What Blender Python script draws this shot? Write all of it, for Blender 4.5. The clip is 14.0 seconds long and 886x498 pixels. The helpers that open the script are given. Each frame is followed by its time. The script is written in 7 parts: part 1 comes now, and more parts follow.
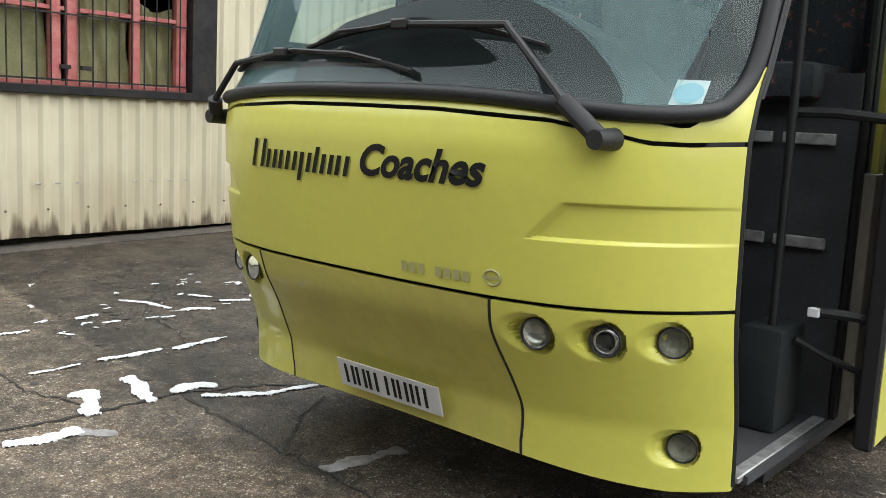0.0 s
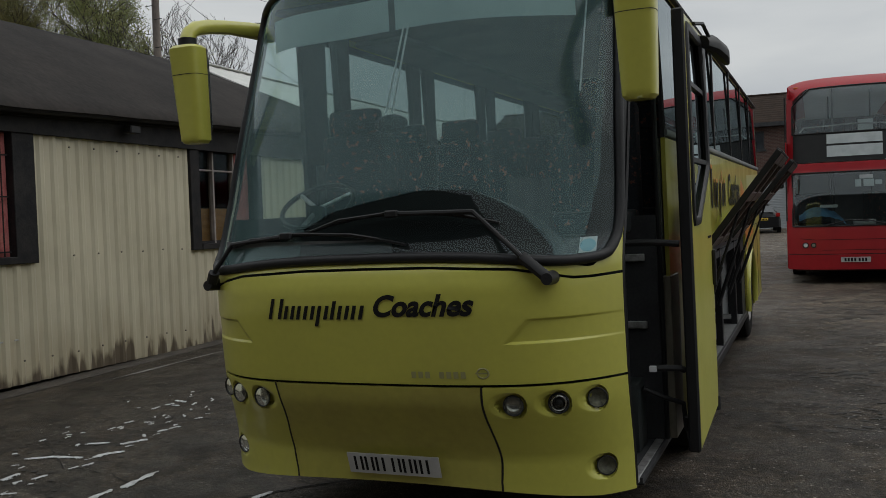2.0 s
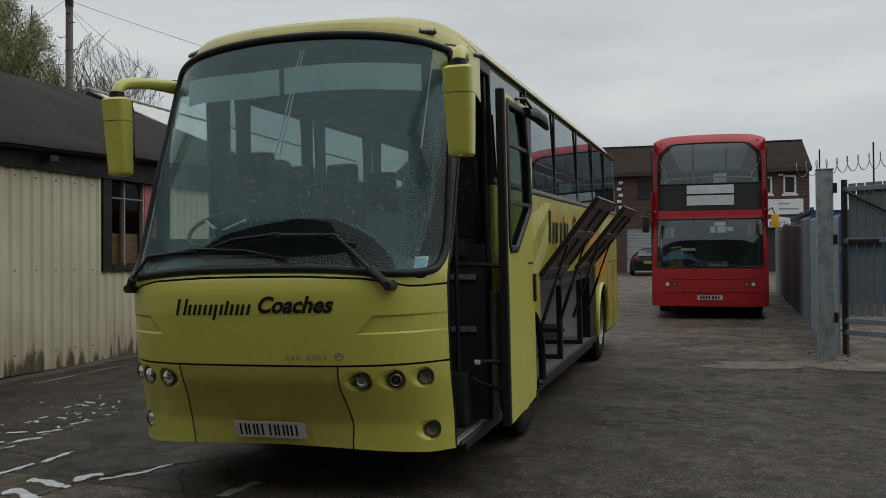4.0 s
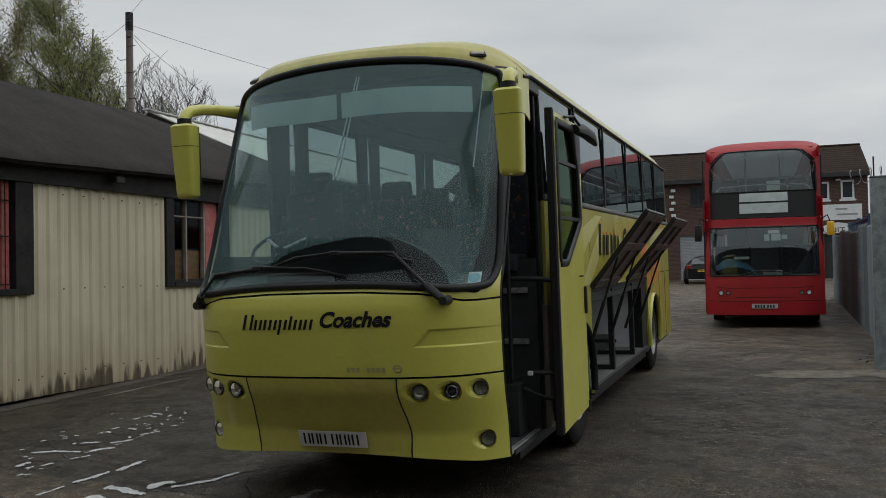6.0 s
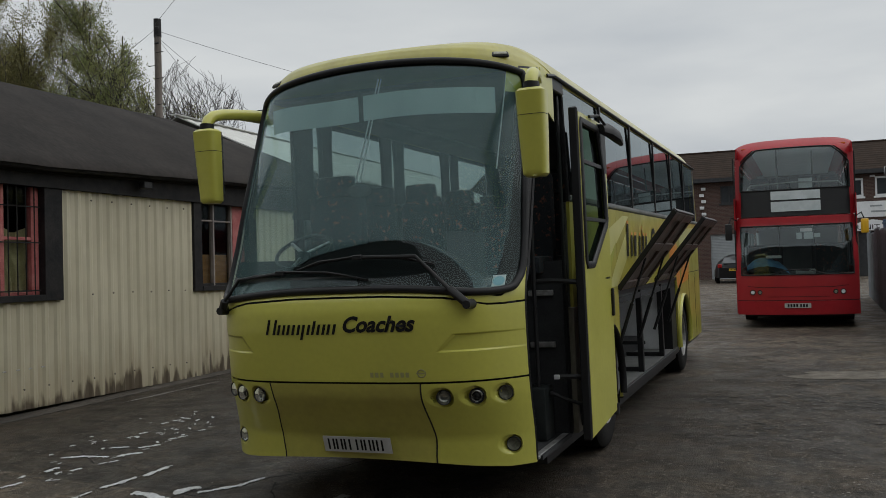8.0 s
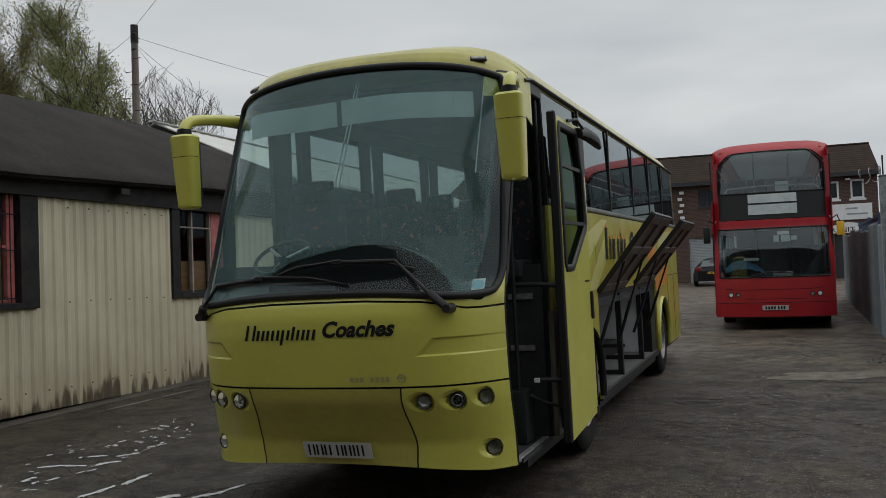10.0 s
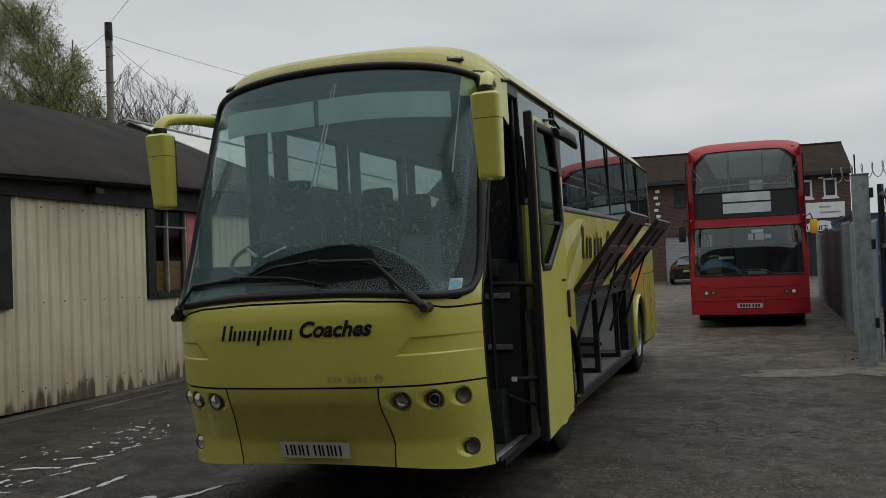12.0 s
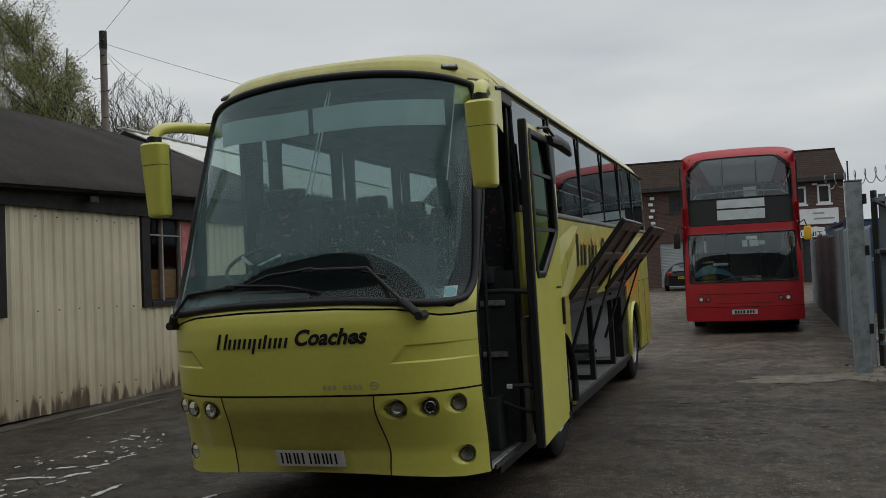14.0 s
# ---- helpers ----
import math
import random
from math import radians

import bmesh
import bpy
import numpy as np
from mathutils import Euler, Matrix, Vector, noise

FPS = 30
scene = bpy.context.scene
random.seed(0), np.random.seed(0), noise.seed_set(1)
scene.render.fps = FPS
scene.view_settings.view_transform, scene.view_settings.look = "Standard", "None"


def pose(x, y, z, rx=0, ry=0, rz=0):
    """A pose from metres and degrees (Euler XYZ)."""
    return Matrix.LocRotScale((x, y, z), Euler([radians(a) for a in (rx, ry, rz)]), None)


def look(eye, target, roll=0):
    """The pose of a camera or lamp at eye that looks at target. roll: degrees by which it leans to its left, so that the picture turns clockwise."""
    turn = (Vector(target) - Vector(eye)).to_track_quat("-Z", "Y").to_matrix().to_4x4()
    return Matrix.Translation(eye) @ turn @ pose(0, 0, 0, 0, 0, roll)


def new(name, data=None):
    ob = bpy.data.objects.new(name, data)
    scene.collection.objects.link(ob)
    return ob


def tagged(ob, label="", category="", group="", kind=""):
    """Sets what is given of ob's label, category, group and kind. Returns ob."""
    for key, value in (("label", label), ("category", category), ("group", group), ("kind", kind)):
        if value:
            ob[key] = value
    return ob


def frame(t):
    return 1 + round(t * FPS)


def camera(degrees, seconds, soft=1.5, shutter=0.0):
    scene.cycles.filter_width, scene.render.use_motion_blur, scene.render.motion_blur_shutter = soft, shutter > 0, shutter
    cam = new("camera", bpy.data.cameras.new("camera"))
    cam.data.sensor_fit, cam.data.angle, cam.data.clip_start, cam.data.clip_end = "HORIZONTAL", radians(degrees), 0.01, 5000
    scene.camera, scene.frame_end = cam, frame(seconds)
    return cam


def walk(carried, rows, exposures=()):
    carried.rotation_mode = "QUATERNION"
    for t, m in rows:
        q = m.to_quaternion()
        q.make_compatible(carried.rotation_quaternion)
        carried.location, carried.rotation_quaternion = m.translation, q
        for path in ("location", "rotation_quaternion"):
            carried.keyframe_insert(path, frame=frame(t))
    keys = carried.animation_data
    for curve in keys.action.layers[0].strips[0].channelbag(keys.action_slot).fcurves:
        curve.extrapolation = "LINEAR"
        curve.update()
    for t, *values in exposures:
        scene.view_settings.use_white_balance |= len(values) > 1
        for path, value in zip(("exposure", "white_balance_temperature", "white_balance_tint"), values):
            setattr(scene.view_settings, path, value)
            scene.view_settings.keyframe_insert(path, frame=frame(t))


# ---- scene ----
import collections

cam = camera(52.6, 14.0, soft=0.75)
PATH = [
    (0, (2.246, -2.228, 1.449), (0.972, -0.718, 1.137), 3.3),
    (0.5, (2.263, -2.798, 1.469), (1.080, -1.216, 1.153), 1.4),
    (1, (2.194, -3.238, 1.553), (1.180, -1.527, 1.348), -1.4),
    (1.5, (2.179, -3.625, 1.593), (1.281, -1.843, 1.474), -1.1),
    (2, (2.054, -4.021, 1.661), (1.299, -2.170, 1.601), -2.0),
    (2.5, (2.086, -4.240, 1.496), (1.520, -2.323, 1.427), -0.5),
    (2.7, (2.264, -4.447, 1.541), (1.768, -2.510, 1.497), 0.3),
    (4.8, (2.877, -5.408, 1.569), (2.203, -3.525, 1.594), -0.5),
    (5, (2.859, -5.413, 1.589), (2.152, -3.542, 1.593), -0.5),
    (5.5, (2.807, -5.465, 1.619), (2.081, -3.602, 1.656), -0.7),
    (6, (2.901, -5.519, 1.589), (2.229, -3.636, 1.634), -1.1),
    (6.5, (2.982, -5.486, 1.589), (2.320, -3.600, 1.638), -1.3),
    (7, (3.001, -5.467, 1.583), (2.324, -3.585, 1.625), -1.5),
    (7.5, (2.938, -5.442, 1.600), (2.226, -3.573, 1.642), -1.5),
    (8, (2.912, -5.441, 1.603), (2.180, -3.581, 1.652), -1.6),
    (8.2, (2.911, -5.427, 1.594), (2.173, -3.569, 1.651), -1.7),
    (10.3, (2.919, -5.446, 1.594), (2.241, -3.565, 1.656), -2.1),
    (10.5, (2.917, -5.450, 1.598), (2.248, -3.566, 1.668), -2.1),
    (11, (2.926, -5.454, 1.598), (2.278, -3.563, 1.667), -2.1),
    (11.5, (2.934, -5.451, 1.596), (2.292, -3.557, 1.644), -2.1),
    (12, (2.924, -5.448, 1.600), (2.280, -3.555, 1.655), -2.2),
    (12.5, (2.926, -5.453, 1.600), (2.289, -3.558, 1.672), -2.3),
    (13, (2.935, -5.451, 1.599), (2.299, -3.555, 1.657), -2.3),
    (13.5, (2.932, -5.449, 1.598), (2.297, -3.552, 1.652), -2.4),
    (14, (2.930, -5.457, 1.601), (2.297, -3.561, 1.672), -2.4),
]

walk(cam, [(t, look(eye, target, roll)) for t, eye, target, roll in PATH],
     exposures=[(0.0, 2.10), (0.5, 1.95), (1.0, 1.68), (1.5, 0.68), (2.0, 0.18), (2.5, 0.20), (5.0, 0.30), (14.0, 0.30)])

# ---- world and light ----
SUN_EL, SUN_AZ = 50.0, 65.0
world = bpy.data.worlds.new("overcast_sky")
scene.world = world
world.use_nodes = True
wn, wl = world.node_tree.nodes, world.node_tree.links
wn.clear()


def wnode(kind, **inputs):
    n = wn.new(kind)
    for key, value in inputs.items():
        n.inputs[key].default_value = value
    return n


sky = wnode("ShaderNodeTexSky")
sky.sky_type, sky.sun_disc = "NISHITA", False
sky.sun_elevation, sky.sun_rotation = radians(SUN_EL), radians(SUN_AZ)
sky.air_density, sky.dust_density = 1.5, 6.0
grey = wnode("ShaderNodeHueSaturation")
grey.inputs["Saturation"].default_value = 0.12
wl.new(sky.outputs[0], grey.inputs["Color"])
# cloud cover: an even pale grey, brighter overhead, with soft banks
coord = wnode("ShaderNodeTexCoord")
sep = wnode("ShaderNodeSeparateXYZ")
wl.new(coord.outputs["Generated"], sep.inputs[0])
stretch = wnode("ShaderNodeMapping")
stretch.inputs["Scale"].default_value = (1.1, 1.1, 4.5)
wl.new(coord.outputs["Generated"], stretch.inputs["Vector"])
banks = wnode("ShaderNodeTexNoise")
banks.inputs["Scale"].default_value, banks.inputs["Detail"].default_value, banks.inputs["Roughness"].default_value = 2.2, 5.0, 0.5
wl.new(stretch.outputs[0], banks.inputs["Vector"])
bank_ramp = wnode("ShaderNodeValToRGB")
bank_ramp.color_ramp.elements[0].position, bank_ramp.color_ramp.elements[0].color = 0.34, (0.67, 0.725, 0.785, 1)
bank_ramp.color_ramp.elements[1].position, bank_ramp.color_ramp.elements[1].color = 0.66, (0.955, 0.995, 1.01, 1)
wl.new(banks.outputs["Fac"], bank_ramp.inputs["Fac"])
height = wnode("ShaderNodeMapRange")
height.inputs["From Min"].default_value, height.inputs["From Max"].default_value = 0.32, 0.95
height.inputs["To Min"].default_value, height.inputs["To Max"].default_value = 1.0, 2.0
wl.new(sep.outputs["Z"], height.inputs["Value"])
cloud = wnode("ShaderNodeVectorMath")
cloud.operation = "SCALE"
even = wnode("ShaderNodeMix")
even.data_type = "RGBA"
even.inputs["B"].default_value = (0.86, 0.905, 0.925, 1)
fade = wnode("ShaderNodeMapRange")
fade.inputs["From Min"].default_value, fade.inputs["From Max"].default_value = 0.22, 0.36
wl.new(sep.outputs["Z"], fade.inputs["Value"])
wl.new(fade.outputs[0], even.inputs["Factor"])
wl.new(bank_ramp.outputs["Color"], even.inputs["A"])
wl.new(even.outputs["Result"], cloud.inputs[0])
wl.new(height.outputs[0], cloud.inputs["Scale"])
back1 = wnode("ShaderNodeBackground", Strength=0.012)
wl.new(grey.outputs[0], back1.inputs["Color"])
back2 = wnode("ShaderNodeBackground", Strength=0.50)
wl.new(cloud.outputs[0], back2.inputs["Color"])
both = wnode("ShaderNodeAddShader")
wl.new(back1.outputs[0], both.inputs[0])
wl.new(back2.outputs[0], both.inputs[1])
wl.new(both.outputs[0], wnode("ShaderNodeOutputWorld").inputs["Surface"])

sun = new("sun", bpy.data.lights.new("sun", "SUN"))
sun.data.energy, sun.data.angle, sun.data.color = 0.3, radians(60), (1.0, 0.97, 0.93)
sun.matrix_world = look((0, 0, 40), (-20 * math.sin(radians(SUN_AZ)), -20 * math.cos(radians(SUN_AZ)), 40 - 20 * math.tan(radians(SUN_EL))))

# ---- materials ----


def mat(name, color, rough=0.5, metal=0.0, second=None, scale=4.0, contrast=(0.35, 0.65), grain=0.0, grain_scale=60.0,
        bump=0.0, bump_scale=60.0, coat=0.0, spec=None, island=0.0, stretchz=1.0, rough_var=0.0, coords="Object"):
    """A surface: a colour, stains towards a second colour, a finer grain, relief, gloss that varies."""
    m = bpy.data.materials.new(name)
    m.use_nodes = True
    n, l = m.node_tree.nodes, m.node_tree.links
    b = n["Principled BSDF"]
    b.inputs["Roughness"].default_value, b.inputs["Metallic"].default_value = rough, metal
    b.inputs["Base Color"].default_value = (*color, 1)
    if coat:
        b.inputs["Coat Weight"].default_value, b.inputs["Coat Roughness"].default_value = coat, 0.06
    if spec is not None:
        b.inputs["Specular IOR Level"].default_value = spec
    tc = n.new("ShaderNodeTexCoord")
    mp = n.new("ShaderNodeMapping")
    mp.inputs["Scale"].default_value = (1, 1, stretchz)
    l.new(tc.outputs[coords], mp.inputs["Vector"])
    out = None
    if second is not None:
        t = n.new("ShaderNodeTexNoise")
        t.inputs["Scale"].default_value, t.inputs["Detail"].default_value, t.inputs["Roughness"].default_value = scale, 6.0, 0.6
        l.new(mp.outputs[0], t.inputs["Vector"])
        r = n.new("ShaderNodeMapRange")
        r.inputs["From Min"].default_value, r.inputs["From Max"].default_value = contrast
        l.new(t.outputs["Fac"], r.inputs["Value"])
        mix = n.new("ShaderNodeMix")
        mix.data_type = "RGBA"
        mix.inputs["A"].default_value, mix.inputs["B"].default_value = (*color, 1), (*second, 1)
        l.new(r.outputs[0], mix.inputs["Factor"])
        out = mix.outputs["Result"]
        if rough_var:
            rr = n.new("ShaderNodeMapRange")
            rr.inputs["To Min"].default_value, rr.inputs["To Max"].default_value = rough, rough + rough_var
            l.new(r.outputs[0], rr.inputs["Value"])
            l.new(rr.outputs[0], b.inputs["Roughness"])
    if grain:
        t2 = n.new("ShaderNodeTexNoise")
        t2.inputs["Scale"].default_value, t2.inputs["Detail"].default_value = grain_scale, 4.0
        l.new(mp.outputs[0], t2.inputs["Vector"])
        r2 = n.new("ShaderNodeMapRange")
        r2.inputs["From Min"].default_value, r2.inputs["From Max"].default_value = 0.3, 0.7
        r2.inputs["To Min"].default_value, r2.inputs["To Max"].default_value = 1 - grain, 1 + grain
        l.new(t2.outputs["Fac"], r2.inputs["Value"])
        sc = n.new("ShaderNodeVectorMath")
        sc.operation = "SCALE"
        if out is None:
            sc.inputs[0].default_value = color
        else:
            l.new(out, sc.inputs[0])
        l.new(r2.outputs[0], sc.inputs["Scale"])
        out = sc.outputs[0]
    if island:
        oi = n.new("ShaderNodeObjectInfo")
        r3 = n.new("ShaderNodeMapRange")
        r3.inputs["To Min"].default_value, r3.inputs["To Max"].default_value = 1 - island, 1 + island
        l.new(oi.outputs["Random"], r3.inputs["Value"])
        sc = n.new("ShaderNodeVectorMath")
        sc.operation = "SCALE"
        if out is None:
            sc.inputs[0].default_value = color
        else:
            l.new(out, sc.inputs[0])
        l.new(r3.outputs[0], sc.inputs["Scale"])
        out = sc.outputs[0]
    if out is not None:
        l.new(out, b.inputs["Base Color"])
    if bump:
        t4 = n.new("ShaderNodeTexNoise")
        t4.inputs["Scale"].default_value, t4.inputs["Detail"].default_value = bump_scale, 5.0
        l.new(mp.outputs[0], t4.inputs["Vector"])
        bp = n.new("ShaderNodeBump")
        bp.inputs["Strength"].default_value, bp.inputs["Distance"].default_value = bump, 0.01
        l.new(t4.outputs["Fac"], bp.inputs["Height"])
        l.new(bp.outputs[0], b.inputs["Normal"])
    return m


def glass(name, tint=(0.8, 0.9, 0.87), clear=0.75, rough=0.02, ior=1.5):
    """Thin tinted window glass: what passes is tinted, the mirror part follows Fresnel."""
    m = bpy.data.materials.new(name)
    m.use_nodes = True
    n, l = m.node_tree.nodes, m.node_tree.links
    n.clear()
    tr = n.new("ShaderNodeBsdfTransparent")
    tr.inputs["Color"].default_value = (*(c * clear for c in tint), 1)
    gl = n.new("ShaderNodeBsdfGlossy")
    gl.inputs["Roughness"].default_value = rough
    gl.inputs["Color"].default_value = (0.88, 0.97, 1.0, 1)
    fr = n.new("ShaderNodeFresnel")
    fr.inputs["IOR"].default_value = ior
    mix = n.new("ShaderNodeMixShader")
    l.new(fr.outputs[0], mix.inputs[0])
    l.new(tr.outputs[0], mix.inputs[1])
    l.new(gl.outputs[0], mix.inputs[2])
    l.new(mix.outputs[0], n.new("ShaderNodeOutputMaterial").inputs["Surface"])
    return m


LIME = mat("lime_paint", (0.500, 0.482, 0.082), 0.32, second=(0.460, 0.443, 0.082), scale=1.6, grain=0.03, grain_scale=25, coat=0.35, rough_var=0.08)
# bumper centre: shade from below put into the paint, over mottled road dirt
LIME3 = mat("lime_paint_shade_and_dirt", (0.430, 0.405, 0.078), 0.36, second=(0.345, 0.305, 0.072), scale=1.3, contrast=(0.3, 0.7), grain=0.06, grain_scale=20, coat=0.3, rough_var=0.15)
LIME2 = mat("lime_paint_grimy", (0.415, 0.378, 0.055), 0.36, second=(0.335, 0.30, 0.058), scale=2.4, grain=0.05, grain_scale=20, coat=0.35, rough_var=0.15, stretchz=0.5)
SEAM = mat("seam_black", (0.006, 0.006, 0.006), 0.8)
RUBBER = mat("black_rubber", (0.017, 0.017, 0.018), 0.45, second=(0.017, 0.017, 0.018), scale=9, spec=0.25, bump=0.15, bump_scale=120)
BLACK = mat("satin_black_plastic", (0.019, 0.019, 0.020), 0.45, spec=0.3, second=(0.016, 0.016, 0.017), scale=5, grain=0.1)
TYRE = mat("tyre_rubber", (0.012, 0.012, 0.012), 0.9, spec=0.15, second=(0.020, 0.019, 0.018), scale=7, bump=0.3, bump_scale=70)
STEEL = mat("worn_steel", (0.42, 0.42, 0.42), 0.38, 0.9, second=(0.25, 0.24, 0.23), scale=9, grain=0.1, rough_var=0.2)
CHROME = mat("chrome", (0.8, 0.8, 0.82), 0.12, 1.0, second=(0.6, 0.6, 0.62), scale=20)
ALU = mat("scuffed_aluminium", (0.55, 0.55, 0.55), 0.42, 0.7, second=(0.32, 0.31, 0.30), scale=18, grain=0.15, bump=0.1)
DARKIN = mat("dark_interior_trim", (0.030, 0.031, 0.033), 0.7, spec=0.3, second=(0.045, 0.046, 0.049), scale=6, grain=0.15)
INGREY = mat("grey_interior_trim", (0.16, 0.165, 0.17), 0.75, second=(0.12, 0.125, 0.13), scale=3, grain=0.08)
BAYFLOOR = mat("bay_floor_grey", (0.15, 0.155, 0.15), 0.6, second=(0.10, 0.10, 0.10), scale=4, grain=0.15)
BAYGREY = mat("bay_lining_grey", (0.74, 0.76, 0.78), 0.5, second=(0.64, 0.66, 0.68), scale=3, grain=0.08)
SEATFAB = mat("patterned_seat_fabric", (0.026, 0.030, 0.036), 0.95, second=(0.20, 0.075, 0.055), scale=24, contrast=(0.58, 0.66), grain=0.3, grain_scale=90)
CURTAIN = mat("coach_curtain", (0.10, 0.11, 0.12), 0.9, second=(0.075, 0.08, 0.09), scale=8, grain=0.12)
BLIND = mat("pale_sun_blind", (0.66, 0.76, 0.75), 0.8, second=(0.56, 0.66, 0.65), scale=3, grain=0.06)
WIND = glass("windscreen_glass", (0.80, 0.96, 0.94), 0.80, 0.0, 1.38)
BUSG = glass("bus_screen_glass", (0.80, 0.94, 0.91), 0.80, 0.0, 1.8)
SIDEG = glass("tinted_side_glass", (0.55, 0.62, 0.62), 0.35, 0.0, 1.9)
DULLG = glass("dusty_shed_pane", (0.75, 0.78, 0.72), 0.75, 0.05, 1.2)
DOORG = glass("green_door_pane", (0.52, 0.74, 0.55), 0.42, 0.0, 1.01)
DIMG = glass("tinted_far_side_glass", (0.72, 0.84, 0.82), 0.46, 0.0, 1.4)
CLEARG = glass("clear_pane", (0.9, 0.96, 0.94), 0.82, 0.0, 1.5)
LENSG = glass("lamp_lens", (0.92, 0.94, 0.90), 0.85, 0.05, 1.45)
WHITE = mat("white_panel", (0.75, 0.76, 0.77), 0.5, second=(0.66, 0.67, 0.68), scale=4, grain=0.04)
PLATEW = mat("plate_white", (0.50, 0.50, 0.50), 0.4, second=(0.42, 0.42, 0.41), scale=9)
LETTER = mat("black_vinyl", (0.008, 0.008, 0.009), 0.6, spec=0.2)
SILVERV = mat("faded_silver_vinyl", (0.30, 0.29, 0.13), 0.45)
STICKER = mat("pale_blue_sticker", (0.30, 0.55, 0.66), 0.5, second=(0.38, 0.60, 0.68), scale=20)
ORANGE = mat("amber_lens", (0.65, 0.17, 0.02), 0.25, coat=0.5)
LAMPB = mat("lamp_inside", (0.34, 0.33, 0.26), 0.4, 0.2, second=(0.16, 0.155, 0.12), scale=45)
LAMPR = mat("lamp_reflector", (0.62, 0.62, 0.60), 0.22, 0.9, second=(0.30, 0.30, 0.28), scale=40)


def film_material():
    """Pale haze on the screen: sky reflection put into a thin streaky scattering film."""
    m = bpy.data.materials.new("painted_screen_haze")
    m.use_nodes = True
    n, l = m.node_tree.nodes, m.node_tree.links
    n.clear()
    tc = n.new("ShaderNodeTexCoord")
    mp = n.new("ShaderNodeMapping")
    mp.inputs["Scale"].default_value = (9, 1, 0.9)
    l.new(tc.outputs["Object"], mp.inputs["Vector"])
    t = n.new("ShaderNodeTexNoise")
    t.inputs["Scale"].default_value, t.inputs["Detail"].default_value = 1.3, 4.0
    l.new(mp.outputs[0], t.inputs["Vector"])
    r = n.new("ShaderNodeMapRange")
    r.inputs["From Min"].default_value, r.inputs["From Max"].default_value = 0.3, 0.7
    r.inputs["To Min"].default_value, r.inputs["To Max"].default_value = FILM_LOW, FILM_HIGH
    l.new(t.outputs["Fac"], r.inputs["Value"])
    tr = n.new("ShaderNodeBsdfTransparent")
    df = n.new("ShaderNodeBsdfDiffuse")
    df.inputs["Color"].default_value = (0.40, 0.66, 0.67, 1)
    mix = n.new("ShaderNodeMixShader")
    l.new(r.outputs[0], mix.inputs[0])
    l.new(tr.outputs[0], mix.inputs[1])
    l.new(df.outputs[0], mix.inputs[2])
    l.new(mix.outputs[0], n.new("ShaderNodeOutputMaterial").inputs["Surface"])
    return m


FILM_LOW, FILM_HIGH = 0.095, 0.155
SCREENHAZE = film_material()


# ---- building helpers ----
def part(name, bm, material, parent=None, label="", smooth=False, fix=True):
    me = bpy.data.meshes.new(name)
    if fix:
        bmesh.ops.recalc_face_normals(bm, faces=bm.faces[:])
    bm.to_mesh(me)
    bm.free()
    me.materials.append(material)
    if smooth:
        me.shade_smooth()
        me.set_sharp_from_angle(angle=radians(38))
    ob = new(name, me)
    if parent is not None:
        ob.parent = parent
    if label:
        ob["label"] = label
    return ob


def thing(name, label, category, m=None, group="", kind=""):
    ob = new(name)
    ob.empty_display_size = 0.2
    if m is not None:
        ob.matrix_basis = m
    return tagged(ob, label, category, group, kind)


def box(bm, x0, x1, y0, y1, z0, z1, bevel=0.0, m=None, segs=1):
    vs = [bm.verts.new((x, y, z)) for x in (x0, x1) for y in (y0, y1) for z in (z0, z1)]
    fs = [bm.faces.new([vs[i] for i in q]) for q in ((0, 1, 3, 2), (4, 6, 7, 5), (0, 4, 5, 1), (2, 3, 7, 6), (0, 2, 6, 4), (1, 5, 7, 3))]
    if bevel:
        bmesh.ops.recalc_face_normals(bm, faces=fs)
        es = list({e for f in fs for e in f.edges})
        r = bmesh.ops.bevel(bm, geom=es, offset=bevel, segments=segs, affect="EDGES", profile=0.6)
        vs = list({v for f in r["faces"] for v in f.verts} | {v for v in vs if v.is_valid})
    if m is not None:
        bmesh.ops.transform(bm, matrix=m, verts=[v for v in vs if v.is_valid])
    return bm


def B(*a, **k):
    return box(bmesh.new(), *a, **k)


def rod(bm, p0, p1, r, seg=10, r1=None):
    p0, p1 = Vector(p0), Vector(p1)
    d = p1 - p0
    q = d.to_track_quat("Z", "Y").to_matrix().to_4x4()
    q.translation = (p0 + p1) / 2
    bmesh.ops.create_cone(bm, cap_ends=True, cap_tris=False, segments=seg, radius1=r, radius2=r if r1 is None else r1, depth=d.length, matrix=q)
    return bm


